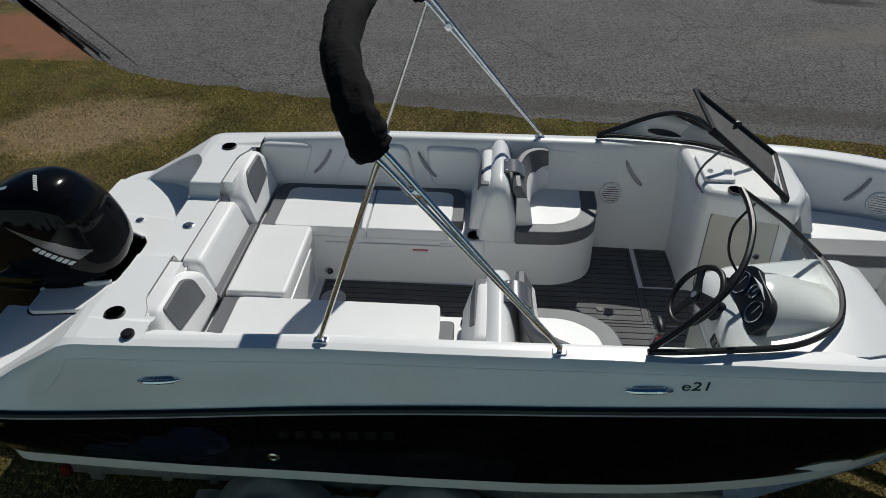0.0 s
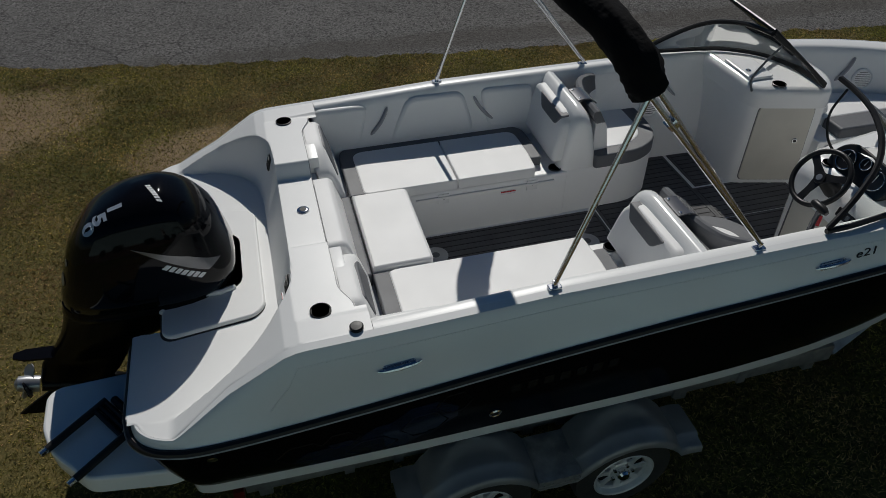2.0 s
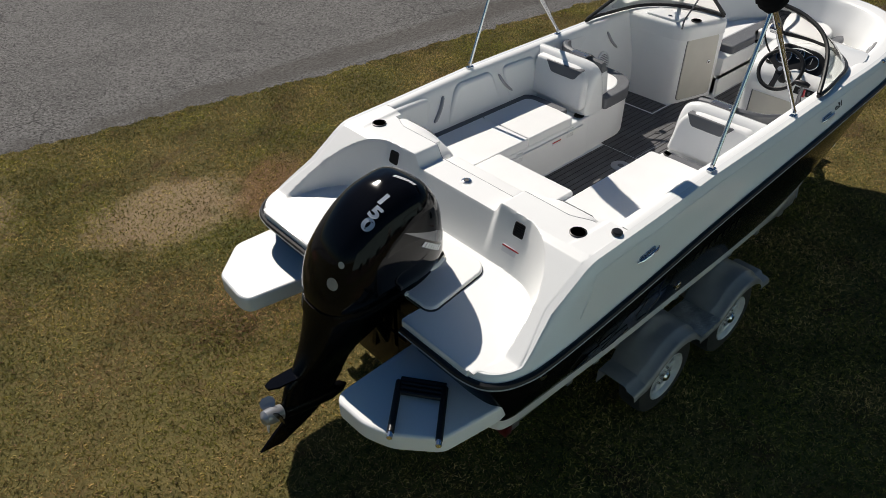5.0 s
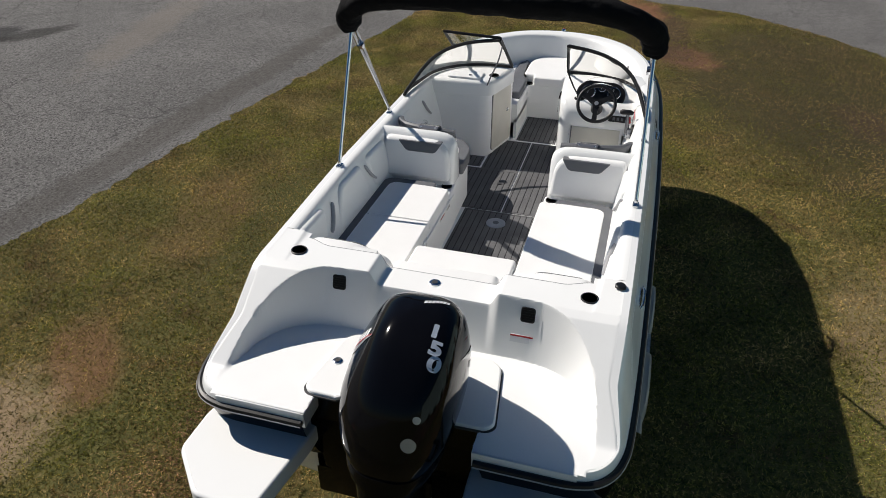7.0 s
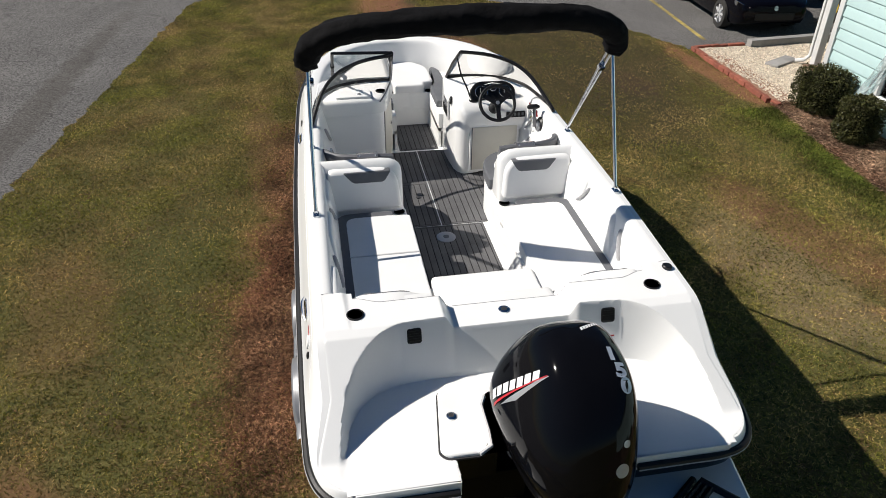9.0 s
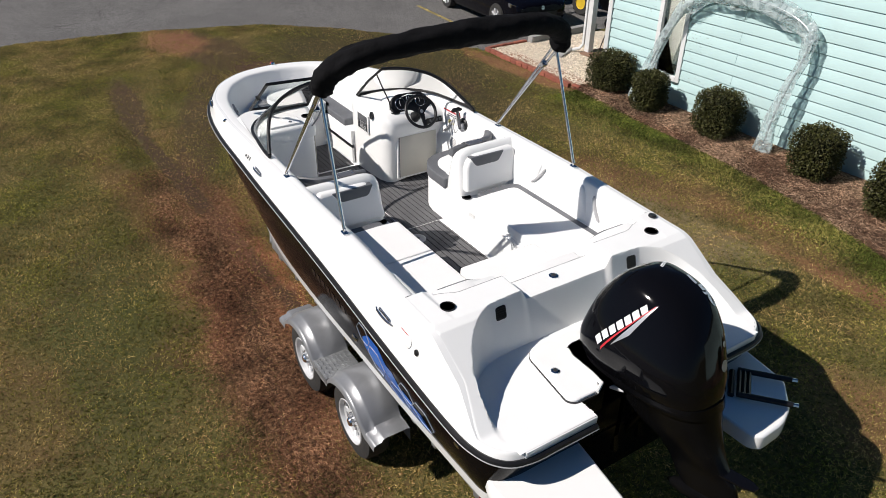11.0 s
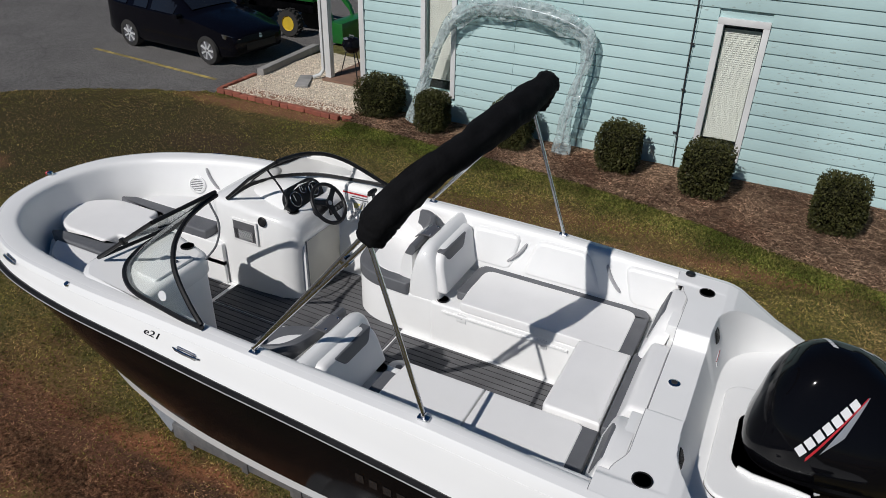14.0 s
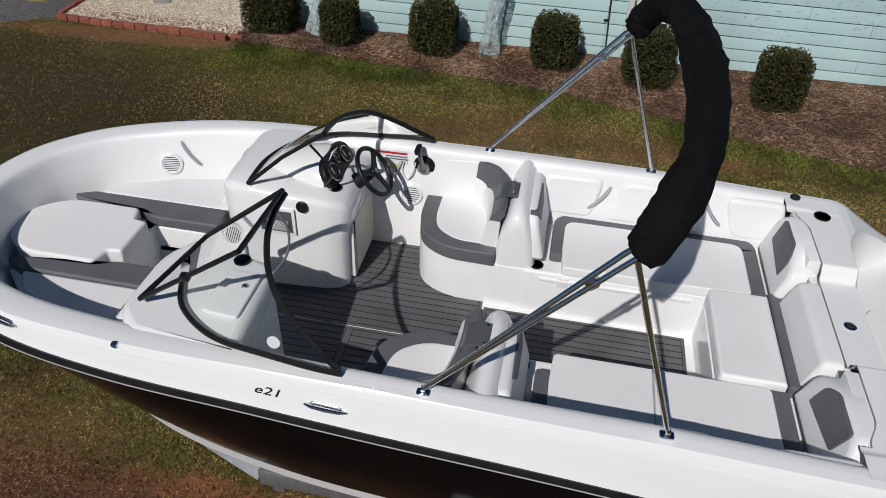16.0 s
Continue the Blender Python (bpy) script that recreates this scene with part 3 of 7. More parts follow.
for sy in (1, -1):
    vent = part("hull_fitting", lathe([(0.036, -0.004), (0.036, 0.008), (0.028, 0.014), (0.022, 0.010), (0.022, 0.004), (0.001, 0.004)], on_hull(-0.94, 0.66, sy, 0), 24), CHROME, boat, "round chrome hull fitting")
    part("fitting_hole", lathe([(0.02, 0.005), (0.001, 0.0052)], on_hull(-0.94, 0.66, sy, 0), 16), GROOVE, vent)
    part("drain_fitting", lathe([(0.026, -0.004), (0.026, 0.006), (0.018, 0.010), (0.001, 0.010)], on_hull(-2.40, 0.20, sy, 0)), CHROME, boat, "small white drain fitting")
    # dark series name: plain slanted bars, one for each character
    for i in range(7):
        part("name_bar", hull_patch([(0.092 * i, 0.26, 0.36), (0.092 * i + 0.055, 0.26, 0.36)], sy, -0.27, 0.003), NAME_AND_SHADE_GREY, boat)
    # blue hexagon graphic with pale outlines; starboard copy is coloured as if in shade
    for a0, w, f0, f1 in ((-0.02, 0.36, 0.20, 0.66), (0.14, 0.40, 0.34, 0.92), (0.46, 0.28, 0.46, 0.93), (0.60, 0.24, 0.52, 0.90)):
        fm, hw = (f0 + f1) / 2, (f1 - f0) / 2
        part("hull_graphic", hull_patch([(a0, fm - hw * 0.35, fm + hw * 0.35), (a0 + w * 0.3, fm - hw, fm + hw), (a0 + w * 0.7, fm - hw, fm + hw), (a0 + w, fm - hw * 0.35, fm + hw * 0.35)], sy, -1.18, 0.003 + 0.0012 * a0), BLUE_DECAL if sy > 0 else BLUE_DECAL_SHADE, boat, "blue hexagon hull graphic")
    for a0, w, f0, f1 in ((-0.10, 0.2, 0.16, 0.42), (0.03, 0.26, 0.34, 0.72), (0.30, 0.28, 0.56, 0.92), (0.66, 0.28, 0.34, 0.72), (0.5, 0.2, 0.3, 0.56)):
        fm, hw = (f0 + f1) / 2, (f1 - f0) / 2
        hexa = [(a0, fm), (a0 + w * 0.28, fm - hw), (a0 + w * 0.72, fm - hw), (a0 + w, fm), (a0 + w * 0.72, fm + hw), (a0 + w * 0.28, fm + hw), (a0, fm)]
        # starboard outlines take the dark grey to look shaded too
        part("graphic_line", tube(wrap_hull(hexa, sy, -1.18, 0.005), 0.0025, 5), LINE_DECAL if sy > 0 else NAME_AND_SHADE_GREY, boat)
# port side fill fittings
part("water_fill", lathe([(0.042, -0.004), (0.042, 0.008), (0.03, 0.012), (0.001, 0.012)], on_side(-1.80, 0.52, 1, 0)), GEL, boat, "white round filler cap")
part("shore_plug", lathe([(0.022, -0.003), (0.022, 0.008), (0.012, 0.012), (0.001, 0.012)], on_side(-1.915, 0.50, 1, 0)), BLACK_PLASTIC, boat)
m = on_side(-1.72, 0.62, 1, 0.002)
bar = B()
bmesh.ops.create_cube(bar, size=1, matrix=m @ Matrix.Diagonal((0.09, 0.006, 0.002, 1)))
part("fill_sticker", bar, RED_DECAL, boat)

# ---- boat: cockpit liner ----
part("walkway_sole", span(2.15, 2.85, -0.26, 0.26, 0.99, 1.0175), LINER, boat)
part("cockpit_sole", pad([(-1.7, -0.97), (2.2, -0.97), (2.2, 0.97), (-1.7, 0.97)], 0.99, 1.018, 0.002), LINER, boat)


def bases(sy):
    s = lambda pts: [(x, sy * y) for x, y in pts]
    part("lounge_base", pad(rounded(s([(-1.62, 0.40), (0.16, 0.40), (0.16, 1.0), (-1.62, 1.0)]), 0.03), 1.018, 1.395, 0.02), LINER, boat, "white moulded seat base")
    part("base_rail", span(-0.98, 0.05, sy * 0.405, sy * 0.385, 1.33, 1.352, 0.006), LINER, boat)
    for x in (-0.78, -0.12):
        p = part("hinge_plate", span(x - 0.04, x + 0.04, sy * 0.40, sy * 0.392, 1.29, 1.37, 0.003), GEL, boat)
        part("screw", lathe([(0.008, 0), (0.008, 0.003), (0.001, 0.004)], pose(x, sy * 0.391, 1.335, 90 * sy, 0, 0), 10), CHROME, p)
    # pedestal of the forward seat, rounded into the aisle
    part("seat_pedestal", pad(rounded(s([(0.14, 0.41), (0.70, 0.42), (0.90, 0.53), (0.965, 0.72), (0.965, 1.02), (0.14, 1.02)]), [0.02, 0.25, 0.18, 0.14, 0.02, 0.02], 8), 1.018, 1.40, 0.025), LINER, boat, "white rounded seat pedestal")
    # back module between the lounge and the forward seat
    prof = [(0.06, 1.20), (0.09, 1.42), (0.12, 1.62), (0.15, 1.73), (0.178, 1.80), (0.205, 1.832), (0.235, 1.842), (0.268, 1.834), (0.295, 1.805), (0.322, 1.74), (0.36, 1.58), (0.385, 1.42), (0.40, 1.20)]
    rings = []
    for y, f, g in ((0.418, 0.80, 0.62), (0.424, 0.86, 0.80), (0.44, 0.915, 0.92), (0.47, 0.955, 0.98), (0.52, 0.985, 1.0), (0.60, 1.0, 1.0), (0.85, 1.0, 1.0), (1.12, 1.0, 1.0)):
        rings.append([(0.235 + (x - 0.235) * g, sy * y, 1.2 + (z - 1.2) * f) for x, z in prof])
    part("seat_back_module", loft(rings, True, True), GEL, boat, "white moulded seat back, narrow at the top", 60)
    cup_holder("cup_holder", (0.075, sy * 0.465, 1.402), 0.042, boat)


for sy in (1, -1):
    bases(sy)
part("aft_base", pad(rounded([(-1.64, -0.42), (-1.06, -0.42), (-1.06, 0.42), (-1.64, 0.42)], 0.03), 1.018, 1.40, 0.02), LINER, boat, "white moulded seat base")
part("base_door", pad(rounded([(-0.34, 1.06), (0.30, 1.06), (0.30, 1.36), (-0.34, 1.36)], 0.03), 0, 0.012, 0.005, Matrix(((0, 0, 1, -1.062), (1, 0, 0, 0), (0, 1, 0, 0), (0, 0, 0, 1)))), GEL, boat)
part("drain_ring", lathe([(0.03, 0), (0.03, 0.006), (0.02, 0.008), (0.001, 0.004)], pose(-0.97, 0.385, 1.10, 90, 0, 0)), CHROME, boat)

# table sockets in the sole
for x, y in ((0.19, 0.03), (-0.90, 0.16)):
    p = part("table_socket", lathe([(0.088, 0), (0.088, 0.006), (0.075, 0.009), (0.03, 0.009), (0.001, 0.006)], pose(x, y, 1.026), 28), SILVER, boat, "round table pedestal socket in the sole")
    part("socket_hole", lathe([(0.028, 0.0), (0.028, 0.0105), (0.001, 0.0105)], pose(x, y, 1.026), 18), GREY_VINYL, p)
part("sole_latch", lathe([(0.024, 0), (0.024, 0.004), (0.001, 0.004)], pose(0.97, 0.17, 1.027)), SEAM, boat)

# consoles, one each side of the walk-through
part("port_console", pad(rounded([(1.545, 1.06), (1.565, 0.52), (1.60, 0.43), (2.14, 0.286), (2.24, 0.9), (2.14, 1.04)], [0.02, 0.06, 0.06, 0.05, 0.05, 0.05]), 1.0, 1.83, 0.05), LINER, boat, "white port console with a locker door")
part("port_console_top", pad(rounded([(1.53, 1.05), (1.56, 0.50), (1.60, 0.405), (2.12, 0.265), (2.26, 0.48), (2.27, 0.95), (2.12, 1.09), (1.47, 1.13)], [0.03, 0.1, 0.1, 0.08, 0.1, 0.1, 0.05, 0.05]), 1.70, 1.852, 0.05), GEL, boat, "white dash top")
d = part("glove_lid", pad(rounded([(1.60, 0.54), (1.80, 0.54), (1.82, 0.88), (1.60, 0.90)], 0.03), 1.855, 1.874, 0.008), GEL, boat, "white glovebox lid")
latch("glove_latch", (1.655, 0.66, 1.876), 0.02, boat)
cup_holder("cup_holder", (1.77, 0.435, 1.858), 0.045, boat)
# locker door on the slanting inboard face of the port console
e = Vector((2.20 - 1.60, 0.27 - 0.43, 0)).normalized()
nrm = Vector((e.y, -e.x, 0))
m = Matrix(((e.x, 0, nrm.x, 1.60), (e.y, 0, nrm.y, 0.43), (0, 1, 0, 0), (0, 0, 0, 1)))
dg = part("door_gap", pad(rounded([(0.045, 1.055), (0.50, 1.055), (0.47, 1.71), (0.045, 1.71)], 0.05), 0, 0.004, 0.001, m), GREY_VINYL, boat)
dr = part("console_door", pad(rounded([(0.05, 1.06), (0.495, 1.06), (0.465, 1.705), (0.05, 1.705)], 0.05), 0, 0.012, 0.005, m), BEIGE, boat, "ivory locker door")
latch("door_latch", (0, 0, 0), 0.022, dr, m @ pose(0.39, 1.42, 0.013))

rings = []
for x, z, y0, y1 in ((1.40, 1.50, -0.55, -0.98), (1.375, 1.58, -0.44, -1.02), (1.375, 1.70, -0.385, -1.04), (1.42, 1.775, -0.33, -1.06), (1.55, 1.80, -0.30, -1.07), (1.75, 1.82, -0.28, -1.08), (2.0, 1.855, -0.27, -1.09), (2.15, 1.858, -0.28, -1.05), (2.23, 1.845, -0.32, -0.98), (2.265, 1.80, -0.36, -0.94), (2.275, 1.6, -0.38, -0.92)):
    rings.append([(x + (0.04 if x < 1.45 else 0), y0, 1.0), (x + (0.03 if x < 1.45 else 0), y0, 1.45), (x, y0, z - 0.05), (x, y0 - 0.012, z - 0.015), (x, y0 - 0.05, z)] + [(x, y0 + (y1 - y0) * f, z + 0.012 * math.sin(math.pi * f)) for f in (0.25, 0.4, 0.55, 0.7, 0.85)] + [(x, y1, z), (x, y1, 1.55), (x + 0.03, y1, 1.0)])
bm = loft(rings, False)
part("helm_dash", bm, GEL, boat, "white moulded helm dash", 50)
hood = []
for f in np.linspace(0, 1, 9):
    a = math.pi * f
    hood.append([(1.575 + 0.10 * s + 0.35 * s * s, -0.69 - 0.25 * math.cos(a) * (1 - 0.35 * s * s), 1.77 + (0.175 * math.sin(a)) * (1 - 0.9 * s ** 2.5) + 0.07 * s) for s in np.linspace(0, 1, 7)])
part("dash_hood", loft(hood, False), GEL, boat, "white instrument hood", 60)
pm = pose(1.545, -0.69, 1.858, 0, -58, 0)
cl = part("instrument_panel", pad(rounded([(-0.125, -0.215), (0.03, -0.245), (0.11, -0.16), (0.12, 0.16), (0.03, 0.245), (-0.125, 0.215)], 0.075), -0.03, 0.012, 0.010, pm), BLACK_PLASTIC, boat, "black instrument panel")
for y, r in ((-0.125, 0.062), (0.12, 0.066), (-0.005, 0.038)):
    mm = pm @ pose(0.005 if r > 0.04 else 0.05, y, 0.01)
    gz_ = part("gauge", lathe([(r, 0), (r, 0.010), (r * 0.9, 0.014), (r * 0.86, 0.007), (0.001, 0.007)], mm, 24), BLACK_PLASTIC, cl, "round dial gauge")
    part("bezel", tube([mm @ Vector((r * 0.95 * math.cos(a), r * 0.95 * math.sin(a), 0.012)) for a in np.linspace(0, 2 * math.pi, 25)], 0.0035, 6, False), CHROME, gz_)
    part("needle", box((mm @ Vector((0.2 * r, 0.1 * r, 0.0085)))[:], (r * 0.9, 0.004, 0.002), 0, (0, -62, 0)), WHITE_DECAL, gz_)
part("switch_panel", pad(rounded([(-0.03, -0.10), (0.03, -0.10), (0.03, 0.10), (-0.03, 0.10)], 0.01), 0, 0.008, 0.003, pose(1.372, -0.90, 1.68, 0, -75, 0)), BLACK_PLASTIC, boat, "black switch panel")
for y in (-0.97, -0.93, -0.89, -0.85):
    part("switch", box((1.366, y, 1.682), (0.012, 0.022, 0.03), 0.002, (0, 15, 0)), GREY_VINYL, boat)
cup_holder("cup_holder", (1.51, -0.49, 1.797), 0.045, boat)
part("horn_grille", lathe([(0.042, 0), (0.042, 0.008), (0.034, 0.012), (0.03, 0.006), (0.001, 0.006)], pose(1.675, -0.285, 1.75, -80, 0, 0)), BLACK_PLASTIC, boat, "round black socket")
nt = part("net_pocket_frame", span(1.73, 2.0, -0.276, -0.262, 1.51, 1.725, 0.004), GEL, boat, "white framed net pocket")
part("pocket_well", span(1.75, 1.98, -0.263, -0.2605, 1.53, 1.705), GREY_PANEL, nt)
part("pocket_paper", span(1.78, 1.93, -0.2604, -0.2595, 1.54, 1.625), WHITE_DECAL, nt)
for i in range(9):
    for s in (1, -1):
        x0 = 1.753 + 0.0227 * i
        part("net_cord", tube([(x0, -0.258, 1.54 if s > 0 else 1.63), (min(x0 + 0.045, 1.977), -0.256, 1.63 if s > 0 else 1.54)], 0.0018, 5), BLACK_PLASTIC, nt)
# open locker in the aft face of the helm console
lk = part("helm_locker_frame", span(1.375, 1.42, -0.95, -0.43, 1.06, 1.585, 0.012), GEL, boat, "white locker frame under the helm")
part("locker_panel", span(1.37, 1.38, -0.925, -0.455, 1.085, 1.56, 0.004), BEIGE, lk, "ivory locker panel")
part("panel_edge", span(1.366, 1.382, -0.455, -0.447, 1.085, 1.56), GREY_VINYL, lk)

# steering wheel
wm = pose(1.275, -0.675, 1.85, 0, -52, 0)
sw = part("steering_wheel", lathe([(0.035, -0.02), (0.04, 0.0), (0.036, 0.014), (0.001, 0.017)], wm, 20), BLACK_PLASTIC, boat, "black three-spoke steering wheel")
part("wheel_rim", tube([wm @ Vector((0.175 * math.cos(a), 0.175 * math.sin(a), 0.0)) for a in np.linspace(0, 2 * math.pi, 37)], 0.0165, 10, False), BLACK_PLASTIC, sw)
for a in (90, 210, 330):
    w = wm @ pose(0, 0, 0, 0, 0, a + 90)
    part("spoke", loft([[w @ Vector((x, y * k, z)) for y, z in ((-1, -0.006), (1, -0.006), (1, 0.006), (-1, 0.006))] for x, k in ((0.025, 0.03), (0.09, 0.02), (0.17, 0.024))], True, True), BLACK_PLASTIC, sw)
part("hub_badge", lathe([(0.02, 0.017), (0.001, 0.0185)], wm, 16), SILVER, sw)
part("steering_column", tube([wm @ Vector((0, 0, -0.02)), wm @ Vector((0, 0, -0.17))], [0.035, 0.06], 16), BLACK_PLASTIC, sw)

# throttle on the starboard side
tm = pose(1.0, -1.055, 1.70, -90, 0, 0)
th = part("throttle_control", lathe([(0.088, -0.03), (0.088, 0.012), (0.076, 0.026), (0.001, 0.028)], tm, 28), BLACK_PLASTIC, boat, "round black throttle control with a lever")
part("throttle_pivot", lathe([(0.046, 0.02), (0.046, 0.05), (0.036, 0.058), (0.001, 0.058)], tm), SILVER, th)
part("pivot_cap", lathe([(0.02, 0.05), (0.018, 0.064), (0.001, 0.065)], tm, 14), BLACK_PLASTIC, th)
part("throttle_lever", tube([(1.0, -1.0, 1.70), (1.012, -0.985, 1.78), (1.03, -0.98, 1.875)], [0.026, 0.018, 0.016], 8), GREY_PANEL, th)
part("throttle_grip", tube([(1.03, -1.03, 1.885), (1.03, -1.0, 1.89), (1.03, -0.93, 1.89), (1.03, -0.91, 1.885)], [0.014, 0.024, 0.024, 0.014], 10), BLACK_PLASTIC, th)
part("release_grip", tube([(1.02, -1.008, 1.79), (1.03, -1.002, 1.85)], [0.011, 0.009], 8), RED_DECAL, th, "red neutral release")
part("kill_lanyard", tube(spline([(1.06, -1.02, 1.74), (1.08, -0.99, 1.66), (1.12, -1.0, 1.60), (1.16, -1.01, 1.66), (1.15, -1.02, 1.74)], 6), 0.006, 6), WHITE_DECAL, th, "pale coiled stop lanyard")
# side speakers, grab handles and panels on the inner walls
def on_wall(x, z, sy, out=0.0):
    """A pose on the inner side wall: local x along the wall, y up it, z into the cockpit."""
    i = int(np.argmax(RUB[:, 0] >= x))
    d = lambda h: float(np.interp(-h, [-TOP_Z[i] + 0.004, -TOP_Z[i] + 0.06, -1.60, -1.45, -1.25, -1.02], [0.215, 0.243, 0.285, 0.325, 0.355, 0.365]))
    at = lambda h: Vector((*(RUB[i, :2] + INWARD[i] * d(h)), h))
    p, up = at(z), (at(z + 0.02) - at(z - 0.02)).normalized()
    inn = Vector((*INWARD[i], 0))
    inn = (inn - up * inn.dot(up)).normalized()
    if sy < 0:
        p, up, inn = (Vector((v.x, -v.y, v.z)) for v in (p, up, inn))
    m = Matrix((up.cross(inn), up, inn)).transposed().to_4x4()
    m.translation = p + inn * out
    return m


for sy in (1, -1):
    for x, z in ((1.07, 1.485), (3.02, 1.57)):
        mm = on_wall(x, z, sy, 0.004)
        sp = part("side_speaker", lathe([(0.085, -0.005), (0.085, 0.008), (0.072, 0.014), (0.068, 0.008), (0.001, 0.010)], mm, 28), GEL, boat, "round white loudspeaker grille")
        for k in range(7):
            w = 0.062 * math.sqrt(1 - ((k - 3) / 3.6) ** 2)
            bar = B()
            bmesh.ops.create_cube(bar, size=1, matrix=mm @ Matrix.Translation((0, -0.051 + 0.017 * k, 0.0112)) @ Matrix.Diagonal((2 * w, 0.006, 0.003, 1)))
            part("grille_slot", bar, GREY_PANEL, sp)
    for x, lean in ((-1.11, 1), (-0.345, -1), (1.22, -1), (2.84, 1)):
        e0, e1 = on_wall(x - lean * 0.07, 1.555, sy, 0.010), on_wall(x + lean * 0.07, 1.735, sy, 0.010)
        along, inn = (e1.translation - e0.translation), e0.col[2].to_3d()
        across = along.cross(inn).normalized()
        pts = [e0.translation + along * f + across * (0.016 * lean * sy * math.sin(math.pi * f)) for f in (0, 0.08, 0.25, 0.5, 0.75, 0.92, 1)]
        part("grab_handle", tube(pts, [0.008, 0.016, 0.018, 0.018, 0.018, 0.016, 0.008], 10, True, 0.7), HANDLE_GREY, boat, "moulded grey grab handle")
    # raised bolsters on the side walls
    for poly in ([(-1.58, 1.47), (-1.245, 1.47), (-1.165, 1.775), (-1.58, 1.775)], [(-1.05, 1.47), (-0.36, 1.47), (-0.455, 1.79), (-0.875, 1.79)], [(-0.27, 1.47), (0.10, 1.47), (0.10, 1.78), (-0.325, 1.79)]):
        poly = rounded(poly, 0.075, 6)
        mm = Matrix(((1, 0, 0, 0), (0, 0.16 * sy, -1 * sy, 0), (0, 1, 0, 0), (0, 0, 0, 1)))
        mm.translation = Vector((0, sy * (1.06 - 0.16 * 1.66), 0))
        part("side_bolster", pad(poly, -0.01, 0.04, 0.03, mm), LINER, boat, "white padded side bolster")
for nm, x, z, w, h, c, lift in (("safety_label", 1.22, 1.755, 0.26, 0.10, WHITE_DECAL, 0.004), ("label_stripe", 1.22, 1.785, 0.25, 0.014, RED_DECAL, 0.007), ("label_patch", 1.20, 1.685, 0.10, 0.045, YELLOW_DECAL, 0.004),
                               ("text_bar", 1.20, 1.76, 0.16, 0.008, GREY_VINYL, 0.007), ("text_bar", 1.20, 1.742, 0.18, 0.008, GREY_VINYL, 0.007)):
    bar = B()
    bmesh.ops.create_cube(bar, size=1, matrix=on_wall(x, z, -1, lift) @ Matrix.Diagonal((w, h, 0.003, 1)))
    part(nm, bar, c, boat)
for sy in (1, -1):
    bar = B()
    bmesh.ops.create_cube(bar, size=1, matrix=on_wall(-1.02, 1.79, sy, 0.002) @ Matrix.Diagonal((0.09, 0.016, 0.003, 1)))
    part("data_label", bar, YELLOW_DECAL, boat)
part("danger_label", box((-0.30, 0.396, 1.30), (0.11, 0.003, 0.03)), WHITE_DECAL, boat)
part("danger_stripe", box((-0.30, 0.3935, 1.308), (0.11, 0.003, 0.01)), RED_DECAL, boat)

# bow: seat mouldings round the walk-through
part("walkway_front", span(2.808, 2.84, -0.262, 0.262, 1.0, 1.25), LINER, boat)
for sy in (1, -1):
    bow = [(2.13, 0.235), (2.79, 0.235), (2.805, 0.20), (2.81, 0.0), (3.58, 0.0), (3.47, 0.42), (3.22, 0.64), (2.82, 0.82), (2.33, 0.95), (2.13, 0.97)]
    part("bow_seat_base", pad([(x, sy * y) for x, y in bow], 1.21, 1.425, 0.015), LINER, boat, "white bow seat moulding")
    part("walkway_side", span(2.13, 2.81, sy * 0.235, sy * 0.265, 1.0, 1.25), LINER, boat)
    cup_holder("cup_holder", (2.845, sy * 0.235, 1.427), 0.042, boat)

